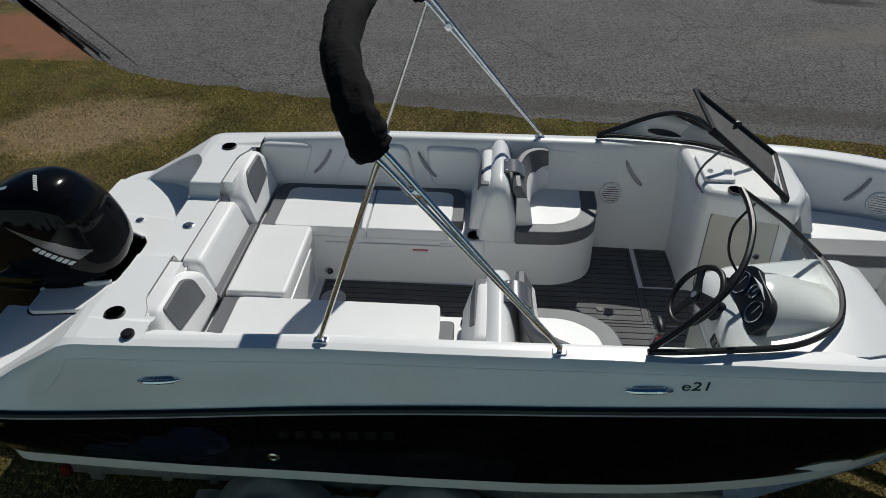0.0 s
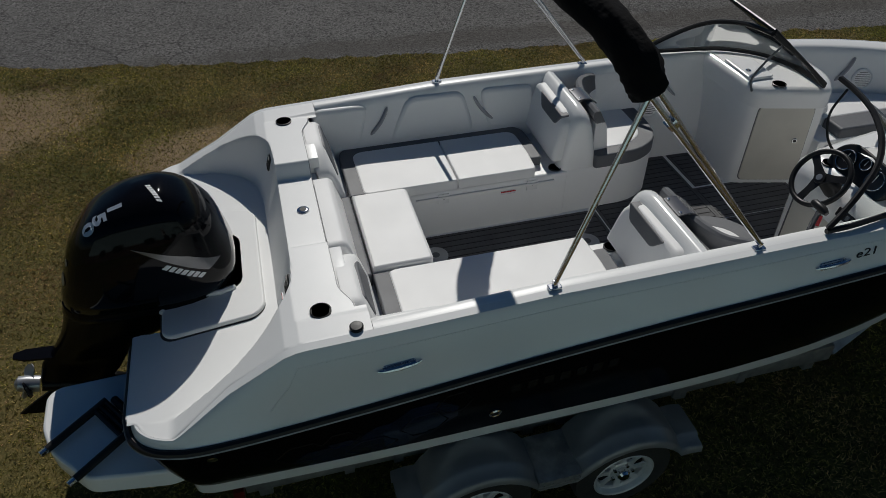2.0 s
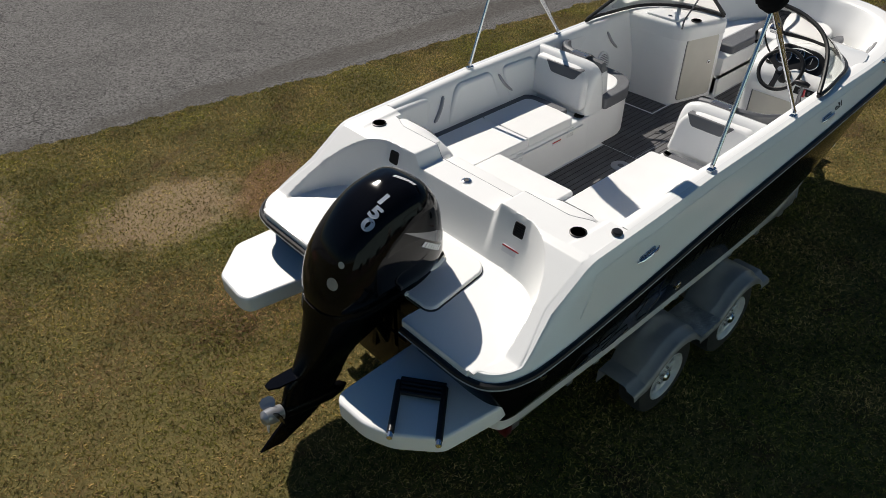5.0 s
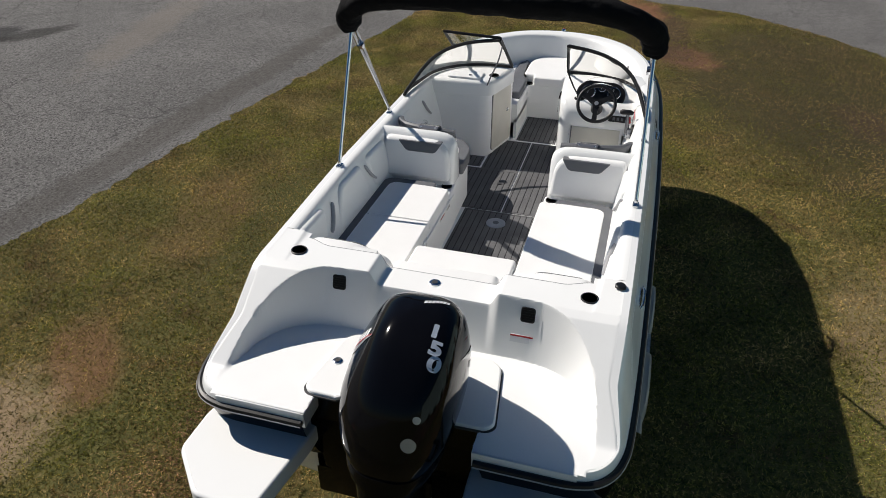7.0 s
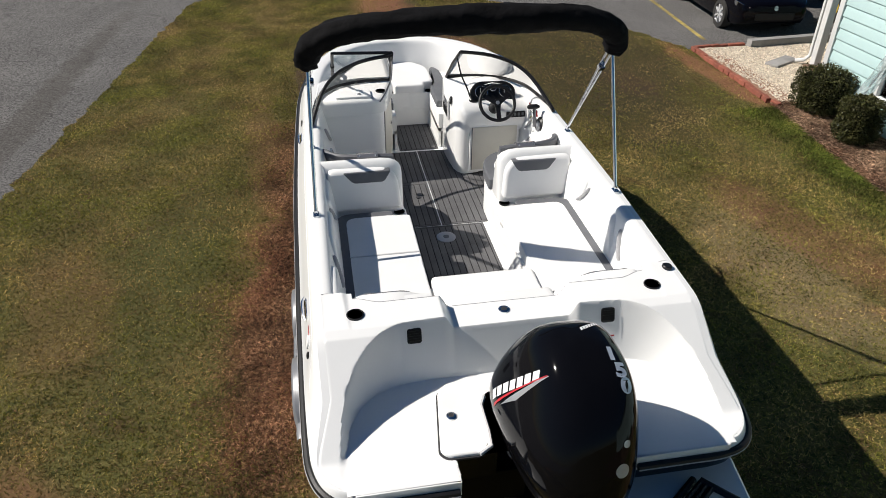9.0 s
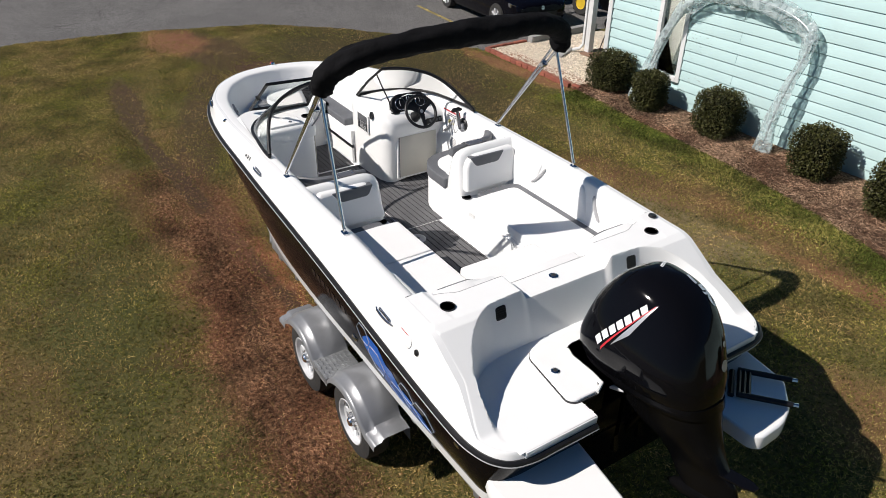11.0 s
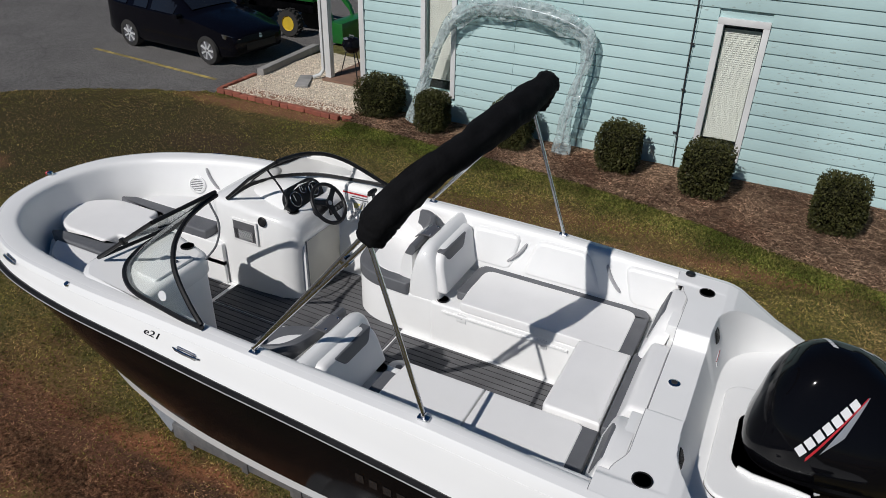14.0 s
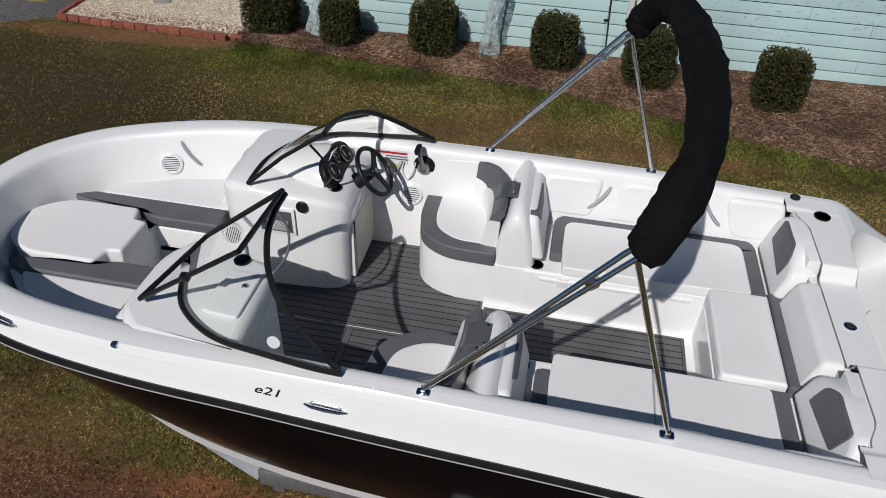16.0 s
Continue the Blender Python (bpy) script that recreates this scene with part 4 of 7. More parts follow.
# ---- seats ----
def lounge(sy, label):
    s = lambda pts: [(x, sy * y) for x, y in pts]
    t = thing("bench_seat", (-0.7, sy * 0.7, 1.40), label, "bench seat", "lounge seats of the cockpit")
    if sy > 0:
        part("seat_cushion", pad(rounded(s([(-1.30, 0.395), (-0.68, 0.395), (-0.68, 0.93), (-1.335, 0.93), (-1.335, 0.41)]), [0.015, 0.004, 0.004, 0.09, 0.02]), 1.40, 1.473, 0.010, None, 0.006), VINYL, t)
        part("seat_cushion", pad(rounded(s([(-0.672, 0.395), (-0.10, 0.395), (-0.085, 0.60), (-0.09, 0.93), (-0.672, 0.93)]), [0.004, 0.03, 0.03, 0.09, 0.004]), 1.40, 1.473, 0.010, None, 0.006), VINYL, t)
    else:
        part("seat_cushion", pad(rounded(s([(-1.30, 0.395), (-0.10, 0.395), (-0.085, 0.60), (-0.09, 0.93), (-1.335, 0.93), (-1.335, 0.41)]), [0.015, 0.03, 0.03, 0.09, 0.09, 0.02]), 1.40, 1.473, 0.010), VINYL, t)
    rim = [(-0.005, 0.53), (-0.005, 1.01), (-1.43, 1.01), (-1.43, 0.40), (-1.31, 0.40), (-1.31, 0.905), (-0.11, 0.905), (-0.10, 0.53)]
    part("seat_border", pad(rounded(s(rim), [0.03, 0.14, 0.12, 0.01, 0.01, 0.07, 0.07, 0.03]), 1.40, 1.468, 0.010), GREY_VINYL, t, "charcoal vinyl border")
    aftface = Matrix(((0, 0.25, -1, 0.125 - 0.25 * 1.62), (sy, 0, 0, 0), (0, 1, 0, 0), (0, 0, 0, 1)))
    part("back_cushion", pad(rounded([(0.44, 1.46), (1.05, 1.46), (1.05, 1.80), (0.475, 1.79)], [0.03, 0.03, 0.06, 0.15], 8), -0.02, 0.052, 0.028, aftface), VINYL, t, "white backrest pad")
    part("back_inset", pad(rounded([(0.58, 1.695), (0.84, 1.695), (0.92, 1.785), (0.52, 1.785)], [0.03, 0.03, 0.015, 0.015]), 0, 0.058, 0.006, aftface), GREY_VINYL, t, "charcoal backrest inset")
    return t


lounge(1, "white lounge seat with charcoal border along the port side")
lounge(-1, "white lounge seat with charcoal border along the starboard side")

aft = thing("aft_bench", (-1.3, 0, 1.40), "white aft bench seat with charcoal strip and backrests", "bench seat", "lounge seats of the cockpit")
part("seat_cushion", pad(rounded([(-1.425, -0.385), (-1.05, -0.385), (-1.05, 0.375), (-1.425, 0.375)], [0.01, 0.04, 0.04, 0.01]), 1.40, 1.495, 0.02, None, 0.006), VINYL, aft)
part("seat_strip", pad(rounded([(-1.56, -0.43), (-1.435, -0.43), (-1.435, 0.38), (-1.56, 0.38)], 0.012), 1.40, 1.488, 0.014), GREY_VINYL, aft, "charcoal seat strip")
AFT_M = lambda x: Matrix(((0, -0.30, 1, x + 0.30 * 1.6), (1, 0, 0, 0), (0, 1, 0, 0), (0, 0, 0, 1)))
part("backrest", pad(rounded([(-0.37, 1.44), (0.37, 1.44), (0.36, 1.69), (-0.36, 1.69)], [0.03, 0.03, 0.05, 0.05]), -0.06, 0.05, 0.03, AFT_M(-1.575)), VINYL, aft, "white centre backrest")
for sy in (1, -1):
    part("backrest", pad(rounded([(sy * 0.385, 1.44), (sy * 0.98, 1.44), (sy * 1.0, 1.70), (sy * 0.93, 1.775), (sy * 0.60, 1.775), (sy * 0.40, 1.66)], [0.03, 0.05, 0.06, 0.05, 0.12, 0.06]), -0.05, 0.06, 0.035, AFT_M(-1.555)), VINYL, aft, "white corner backrest")
    part("back_inset", pad(rounded([(sy * 0.52, 1.56), (sy * 0.88, 1.60), (sy * 0.90, 1.762), (sy * 0.62, 1.762), (sy * 0.53, 1.70)], [0.02, 0.02, 0.03, 0.05, 0.04]), 0.035, 0.067, 0.01, AFT_M(-1.555)), GREY_VINYL, aft, "charcoal backrest inset")


def front_seat(sy, name, label):
    s = lambda pts: [(x, sy * y) for x, y in pts]
    t = thing(name, (0.6, sy * 0.75, 1.40), label, "boat seat", "forward seats of the cockpit")
    part("seat_cushion", pad(rounded(s([(0.40, 0.49), (0.66, 0.495), (0.81, 0.60), (0.845, 0.75), (0.845, 1.0), (0.40, 1.0)]), [0.01, 0.14, 0.1, 0.06, 0.02, 0.02], 7), 1.40, 1.497, 0.010, None, 0.006), VINYL, t)
    rim = [(0.36, 0.395), (0.72, 0.405), (0.91, 0.53), (0.96, 0.74), (0.96, 1.02), (0.825, 1.02), (0.825, 0.76), (0.785, 0.61), (0.64, 0.51), (0.36, 0.50)]
    part("seat_border", pad(rounded(s(rim), [0.03, 0.2, 0.16, 0.1, 0.02, 0.02, 0.06, 0.1, 0.12, 0.02], 7), 1.39, 1.493, 0.012), GREY_VINYL, t, "charcoal seat border")
    # backrest wrapped round the outboard corner, sloping towards the seat
    path = spline([(0.36, 0.475, 1.815), (0.355, 0.60, 1.828), (0.365, 0.76, 1.828), (0.40, 0.90, 1.825), (0.45, 0.985, 1.82), (0.52, 1.03, 1.815), (0.59, 1.05, 1.80)], 5)
    grey, pale = [], []
    for i, (x, y, z) in enumerate(path):
        d = path[min(i + 1, len(path) - 1)] - path[max(i - 1, 0)]
        nx, ny = d[1] / math.hypot(d[0], d[1]), -d[0] / math.hypot(d[0], d[1])
        f = i / (len(path) - 1)
        deep, run = np.interp(f, [0, 0.4, 0.65, 1], [0.10, 0.11, 0.155, 0.11]), np.interp(f, [0, 0.4, 0.65, 1], [0.07, 0.075, 0.08, 0.045])
        q = lambda u, h: (x + nx * u, sy * (y + ny * u), h)
        grey.append([q(-0.03, z - 0.05), q(-0.025, z - 0.012), q(-0.008, z), q(0.02, z - 0.006), q(run * 0.55, z - deep * 0.42), q(run * 0.9, z - deep * 0.85), q(run, z - deep), q(0.0, z - deep)])
        pale.append([q(0.0, z - deep + 0.004), q(run - 0.004, z - deep + 0.004), q(run + 0.018, z - deep - 0.03), q(run + 0.05 * (1 - f), 1.50), q(0.0, 1.48)])
    part("backrest", loft(pale, True, True), VINYL, t, "white backrest")
    part("backrest_bolster", loft(grey, True, True), GREY_VINYL, t, "charcoal backrest bolster")
    strap = part("flip_strap", loft([[(x, sy * y, z + dz) for y, dz in ((0.61, 0), (0.785, 0), (0.785, 0.012), (0.61, 0.012))] for x, z in ((0.265, 1.832), (0.31, 1.838), (0.36, 1.834), (0.41, 1.795))], True, True), GREY_PANEL, t, "grey strap on the seat back")
    for y in (0.63, 0.765):
        part("snap", lathe([(0.009, 0), (0.008, 0.005), (0.001, 0.006)], pose(0.285, sy * y, 1.847), 10), CHROME, strap)
    side = Matrix(((1, 0, 0, 0), (0, 0.2 * sy, -1 * sy, sy * (1.05 - 0.2 * 1.66)), (0, 1, 0, 0), (0, 0, 0, 1)))
    part("side_pad", pad(rounded([(0.45, 1.52), (0.84, 1.52), (0.88, 1.60), (0.86, 1.79), (0.45, 1.80)], 0.06), 0, 0.02, 0.016, side), VINYL, t, "white side pad")
    return t


front_seat(-1, "helm_seat", "white helm seat with charcoal border on a white pedestal")
front_seat(1, "companion_seat", "white companion seat with charcoal border on a white pedestal")

bow_t = thing("bow_lounge", (3.0, 0, 1.42), "white bow lounge cushions with charcoal borders", "bench seat", "lounge seats of the cockpit")
part("filler_cushion", pad(rounded([(2.86, -0.168), (2.955, -0.178), (2.985, -0.30), (3.52, -0.30), (3.74, -0.12), (3.74, 0.12), (3.52, 0.31), (2.985, 0.31), (2.955, 0.185), (2.86, 0.172)], [0.02, 0.02, 0.04, 0.14, 0.14, 0.14, 0.14, 0.04, 0.02, 0.02], 6), 1.43, 1.525, 0.022), VINYL, bow_t, "white bow filler cushion")
for sy in (1, -1):
    s = lambda pts: [(x, sy * y) for x, y in pts]
    part("cushion_border", pad(rounded(s([(2.38, 0.245), (2.86, 0.245), (2.97, 0.30), (3.50, 0.33), (3.56, 0.38), (3.42, 0.445), (2.38, 0.445)]), [0.02, 0.03, 0.03, 0.03, 0.03, 0.03, 0.02]), 1.425, 1.505, 0.018), GREY_VINYL, bow_t, "charcoal cushion border")
    part("side_cushion", pad(rounded(s([(2.38, 0.45), (3.40, 0.45), (3.28, 0.60), (2.9, 0.76), (2.38, 0.88)]), 0.04), 1.425, 1.492, 0.018), VINYL, bow_t, "white bow side cushion")
    back = Matrix(((0, -0.28, 1, 2.40 + 0.28 * 1.5), (sy, 0, 0, 0), (0, 1, 0, 0), (0, 0, 0, 1)))
    part("bow_backrest", pad(rounded([(0.48, 1.49), (0.92, 1.49), (0.98, 1.76), (0.56, 1.77)], 0.06), -0.02, 0.06, 0.03, back), VINYL, bow_t, "white bow backrest")
    part("back_inset", pad(rounded([(0.62, 1.53), (0.78, 1.56), (0.95, 1.68), (0.93, 1.745), (0.80, 1.745)], 0.03), 0, 0.067, 0.008, back), GREY_VINYL, bow_t, "charcoal backrest inset")

bow_t.location.x -= 0.07

# ---- windshield ----
ws = thing("windshield", (1.6, 0, 1.86), "clear boat windshield with black frame and open centre gate", "windshield")
LOW = [(0.945, 1.145, 1.868), (1.10, 1.145, 1.877), (1.34, 1.115, 1.877), (1.60, 1.075, 1.876), (1.765, 1.005, 1.874), (1.91, 0.89, 1.872), (1.985, 0.77, 1.872), (2.04, 0.60, 1.872), (2.05, 0.43, 1.872), (2.045, 0.30, 1.872)]
HIGH = [(0.955, 1.14, 1.885), (1.065, 1.10, 1.955), (1.207, 1.035, 2.055), (1.315, 0.96, 2.135), (1.40, 0.845, 2.205), (1.46, 0.70, 2.252), (1.485, 0.60, 2.273), (1.497, 0.50, 2.288), (1.50, 0.42, 2.298), (1.493, 0.335, 2.31)]
for sy in (1, -1):
    lo = spline([(x, sy * y, z) for x, y, z in LOW], 6)
    hi = spline([(x, sy * y, z) for x, y, z in HIGH], 6)
    rings = []
    for a, b in zip(lo, hi):
        rings.append([a + (b - a) * s + np.array([0.015, 0.012 * sy, 0.01]) * math.sin(math.pi * s) * min(1, np.linalg.norm(b - a) / 0.3) for s in np.linspace(0.02, 0.98, 7)])
    pane = part("windshield_pane", loft(rings, False), PANE, ws, "clear curved windshield pane", 80)
    pane.visible_shadow = False
    part("bottom_frame", tube(lo, 0.016, 8), BLACK_PLASTIC, ws, "black windshield frame")
    part("top_frame", tube(hi, 0.0175, 8), BLACK_PLASTIC, ws)
    part("inner_frame", tube([lo[-1], (lo[-1] + hi[-1]) / 2 + np.array([0.02, 0, 0.01]), hi[-1]], 0.014, 8), BLACK_PLASTIC, ws)
    strut = spline([(1.59, sy * 0.325, 2.22), (1.50, sy * 0.35, 2.08), (1.495, sy * 0.41, 1.94), (1.57, sy * 0.46, 1.82)], 5)
    part("strut", tube(strut, 0.008, 7), BLACK_PLASTIC if sy < 0 else GREY_VINYL, ws, "thin windshield strut")
# centre gate, swung forward on its port hinges
GATE = [(2.045, 0.30, 1.89), (1.505, 0.335, 2.33), (1.51, 0.90, 2.35), (2.15, 0.90, 1.895)]
gate = part("gate_pane", loft([[GATE[0], GATE[3]], [GATE[1], GATE[2]]], False), PANE, ws, "clear pane of the open gate")
gate.visible_shadow = False
for a, b in zip(GATE, GATE[1:] + GATE[:1]):
    part("gate_frame", tube([a, b], 0.015, 8), BLACK_PLASTIC, ws)
part("gate_hinge", tube([(2.055, 0.31, 1.88), (1.51, 0.33, 2.318)], 0.013, 8), BLACK_PLASTIC, ws)
part("gate_latch", box((1.84, 0.90, 2.117), (0.05, 0.04, 0.04), 0.01), BLACK_PLASTIC, ws)
stk = part("pane_sticker", lathe([(0.035, 0), (0.035, 0.002), (0.001, 0.002)], pose(1.30, 1.105, 1.97, -75, 0, 0)), WHITE_DECAL, ws, "white sticker on the pane")

# ---- folded bimini top ----
bim = thing("bimini_top", (-0.05, 0, 1.85), "folded bimini top in a black canvas boot on steel poles", "boat canopy")
ARC = [(-0.30, 1.112, 2.855), (-0.335, 1.11, 2.91), (-0.375, 1.08, 2.99), (-0.435, 0.955, 3.08), (-0.50, 0.74, 3.14), (-0.535, 0.48, 3.168), (-0.548, 0.22, 3.178)]
arc = spline(ARC + [(-0.55, 0, 3.18)] + [(x, -y, z) for x, y, z in ARC[::-1]], 12)
rings = []
nr = 22
for i, p in enumerate(arc):
    d = Vector(arc[min(i + 1, len(arc) - 1)] - arc[max(i - 1, 0)]).normalized()
    side = Vector((1, 0, 0))
    side = (side - d * side.dot(d)).normalized()
    up = d.cross(side)
    f = i / (len(arc) - 1)
    base_r = 0.076 + 0.016 * math.sin(math.pi * f) ** 0.6 + 0.006 * math.sin(15 * f) - (0.02 if f < 0.02 or f > 0.98 else 0)
    ring = []
    for k in range(nr):
        a = 2 * math.pi * k / nr
        r = base_r * (1 + 0.18 * noise.noise(Vector((3.2 * math.cos(a), 3.2 * math.sin(a), f * 13))) + 0.10 * noise.noise(Vector((2 * math.cos(a) + 8, 2 * math.sin(a), f * 46))))
        ring.append(Vector(p) + side * r * math.cos(a) + up * r * math.sin(a))
    rings.append(ring)
part("canvas_boot", loft(rings, True, True), CANVAS, bim, "wrinkled black canvas boot", 80)
for sy in (1, -1):
    top = (-0.34, sy * 1.11, 2.88)
    for k, (u, w) in enumerate(((0.0, 0.0), (0.010, 0.040))):
        part("front_pole", tube([(0.53 - u, sy * 1.15, 1.875 + u), (top[0] + 0.06 + 0.7 * w, sy * (1.115 - 0.3 * w), 2.81 + 0.72 * w), (top[0] - 0.06 + 0.7 * w, sy * (1.105 - 0.3 * w), 2.93 + 0.72 * w)], 0.0135, 10), CHROME, bim, "polished steel pole")
    part("rear_pole", tube([(-0.63, sy * 1.15, 1.865), (top[0] + 0.04, sy * 1.115, 2.82)], 0.0135, 10), CHROME, bim, "polished steel pole")
    for x in (0.53, -0.63):
        ft = part("deck_mount", pad(rounded([(x - 0.035, sy * 1.15 - 0.022), (x + 0.035, sy * 1.15 - 0.022), (x + 0.035, sy * 1.15 + 0.022), (x - 0.035, sy * 1.15 + 0.022)], 0.012), 1.838, 1.852, 0.004), CHROME, bim, "steel deck mount")
        part("mount_eye", span(x - 0.012, x + 0.012, sy * 1.15 - 0.012, sy * 1.15 + 0.012, 1.845, 1.885, 0.004), CHROME, ft)
    part("pole_clamp", box((top[0] + 0.19, sy * 1.105, 2.67), (0.05, 0.05, 0.05), 0.008, (0, 45, 0)), CHROME, bim)

# ---- boarding ladder on the starboard platform ----
ld = thing("boarding_ladder", (-2.95, -0.9, 1.105), "black telescoping boarding ladder folded on the swim platform", "ladder")
a0, a1 = Vector((-2.97, -0.68, 1.145)), Vector((-2.81, -0.90, 1.145))
way = Vector((-0.27, -0.245, -0.008))
for q in (a0, a1):
    r = part("ladder_rail", tube([q, q + way], 0.021, 10), BLACK_PLASTIC, ld)
    part("rail_end", tube([q + way * 0.97, q + way * 1.1], 0.017, 8), CHROME, r, "steel rail end")
for f in (0.03, 0.12, 0.21):
    part("rung", tube([a0 + way * f, a1 + way * f], 0.016, 8), BLACK_PLASTIC, ld)
part("ladder_base", tube([a0 + Vector((0.03, 0.02, -0.025)), a1 + Vector((0.03, 0.02, -0.025))], 0.022, 8), BLACK_PLASTIC, ld)

# ---- outboard motor, tilted up ----
motor = thing("outboard_motor", (-2.6, -0.06, 1.2), "black outboard motor tilted up on the transom", "outboard motor")
MY, MYAW = -0.07, math.tan(radians(4.5))


def slab(F, Bk, w, n=32, pw=2.9):
    """A level-ish ring from the front point F to the back point Bk (x, z), half-width w."""
    out = []
    for k in range(n):
        a = 2 * math.pi * k / n
        c, s = math.cos(a), math.sin(a)
        u = math.copysign(abs(c) ** (2 / pw), c) * 0.5 + 0.5
        v = math.copysign(abs(s) ** (2 / pw), s)
        x = Bk[0] + (F[0] - Bk[0]) * u
        z = Bk[1] + (F[1] - Bk[1]) * u
        out.append((x, MY - 0.075 * float(smooth01((z - 1.6) / 0.5)) + (x + 2.6) * MYAW + v * w * (1 - 0.12 * (1 - u)), z))
    return out


def smooth_rings(rows, n):
    q = spline([(*f, *b, w) for f, b, w in rows], n)
    return [slab(r[:2], r[2:4], r[4]) for r in q]


cowl_rings = smooth_rings([((-2.52, 2.135), (-2.60, 2.135), 0.035), ((-2.45, 2.115), (-2.72, 2.10), 0.150), ((-2.35, 2.045), (-2.87, 2.02), 0.235), ((-2.26, 1.90), (-3.00, 1.87), 0.300),
                           ((-2.22, 1.73), (-3.08, 1.70), 0.345), ((-2.19, 1.57), (-3.13, 1.57), 0.342), ((-2.20, 1.47), (-3.15, 1.49), 0.307), ((-2.23, 1.42), (-3.15, 1.45), 0.281)], 5)
cowl = part("cowl", loft(cowl_rings, True, True), COWL, motor, "glossy black engine cowl", 60)
part("cowl_band", loft(smooth_rings([((-2.24, 1.44), (-3.16, 1.47), 0.287), ((-2.23, 1.40), (-3.17, 1.43), 0.292), ((-2.25, 1.36), (-3.18, 1.40), 0.275)], 4), True, True), ENGINE_BLACK, motor, "black lower cowl", 60)
part("leg", loft(smooth_rings([((-2.30, 1.40), (-3.17, 1.42), 0.246), ((-2.45, 1.26), (-3.21, 1.30), 0.199), ((-2.66, 1.12), (-3.27, 1.17), 0.146), ((-2.83, 1.03), (-3.34, 1.07), 0.099),
                               ((-2.94, 0.93), (-3.42, 0.99), 0.064), ((-3.02, 0.82), (-3.46, 0.90), 0.053), ((-3.08, 0.76), (-3.48, 0.84), 0.047)], 4), True, True), ENGINE_BLACK, motor, "black drive leg", 60)


def my(x):
    return MY + (x + 2.6) * MYAW


part("cavitation_plate", loft([[(x, my(x) + s * w, z + dz) for s, dz in ((-1, 0), (1, 0), (1, 0.014), (-1, 0.014))] for x, z, w in ((-2.90, 0.95, 0.03), (-3.05, 0.98, 0.048), (-3.33, 1.035, 0.052), (-3.49, 1.065, 0.045), (-3.55, 1.075, 0.02))], True, True), COWL, motor)
part("gearcase", tube([(x, my(x), z) for x, z in ((-2.98, 0.665), (-3.03, 0.68), (-3.12, 0.705), (-3.25, 0.745), (-3.4, 0.79), (-3.48, 0.815))], [0.008, 0.04, 0.058, 0.062, 0.056, 0.05], 16), ENGINE_BLACK, motor, "black gearcase")
part("skeg", loft([[(x, my(x) + s * 0.008, z) for s, x, z in ((-1, xa, za), (1, xa, za), (1, xb, zb), (-1, xb, zb))] for xa, za, xb, zb in ((-3.12, 0.68, -3.42, 0.76), (-3.3, 0.61, -3.56, 0.68), (-3.52, 0.555, -3.68, 0.60))], True, True), ENGINE_BLACK, motor, "black skeg")
am = Matrix.Translation((-3.54, my(-3.54), 0.835)) @ Vector((-0.94, -0.07, 0.33)).to_track_quat("Z", "Y").to_matrix().to_4x4()
prop = part("propeller", lathe([(0.05, -0.05), (0.052, 0.02), (0.045, 0.07), (0.02, 0.085), (0.001, 0.09)], am, 18), SILVER, motor, "bare silver propeller")
for k in range(3):
    bm = B()
    rows_ = []
    for r, w, tw in ((0.045, 0.04, 38), (0.075, 0.052, 34), (0.10, 0.05, 28), (0.118, 0.028, 24)):
        q = am @ pose(0, 0, 0, 0, 0, 120 * k + 20)
        rows_.append([q @ (pose(r, 0, 0.01, tw, 0, 0) @ Vector((0, s * w, dz))) for s, dz in ((-1, 0), (1, 0), (1, 0.006), (-1, 0.006))])
    part("propeller_blade", loft(rows_, True, True), SILVER if k else ENGINE_BLACK, prop)
# clamp bracket, tilt ram and rigging between the transom and the leg
for sy in (1, -1):
    part("clamp_bracket", loft([[(x, MY + sy * 0.12 + s * 0.02, z) for s, x, z in ((-1, xa, za), (1, xa, za), (1, xb, zb), (-1, xb, zb))] for xa, za, xb, zb in ((-2.30, 1.38, -2.52, 1.40), (-2.36, 1.15, -2.60, 1.18), (-2.48, 0.85, -2.60, 0.82), (-2.56, 0.70, -2.62, 0.68))], True, True), ENGINE_BLACK, motor, "black clamp bracket")
part("tilt_ram", tube([(-2.58, MY, 0.80), (-2.70, MY, 1.1)], 0.035, 12), ENGINE_BLACK, motor)
part("swivel_bracket", box((-2.55, MY, 1.22), (0.30, 0.2, 0.25), 0.04, (0, 20, 0)), ENGINE_BLACK, motor)
for k, (dy, c) in enumerate(((0.10, BLACK_PLASTIC), (0.14, BLACK_PLASTIC), (-0.12, BLACK_PLASTIC))):
    part("rigging_hose", tube(spline([(-2.20, MY + dy * 0.6, 1.22), (-2.28, MY + dy * 1.5, 1.34), (-2.42, MY + dy * 1.9, 1.36), (-2.52, MY + dy * 1.5, 1.38)], 6), 0.016, 8), c, motor)
part("tilt_tube", tube([(-2.40, MY - 0.20, 1.375), (-2.40, MY + 0.20, 1.375)], 0.022, 10), SILVER, motor, "bare steel tilt tube")
part("steering_link", tube(spline([(-2.40, MY + 0.20, 1.375), (-2.50, MY + 0.25, 1.39), (-2.60, MY + 0.22, 1.40), (-2.66, MY + 0.14, 1.40)], 5), 0.014, 8), CHROME, motor, "polished steering link")
part("anode", box((-2.62, MY + 0.22, 1.34), (0.10, 0.05, 0.03), 0.008, (0, 12, 20)), WHITE_DECAL, motor, "pale anode block")
from mathutils.bvhtree import BVHTree
cb = B()
cb.from_mesh(cowl.data)
TREE = BVHTree.FromBMesh(cb)
cb.free()


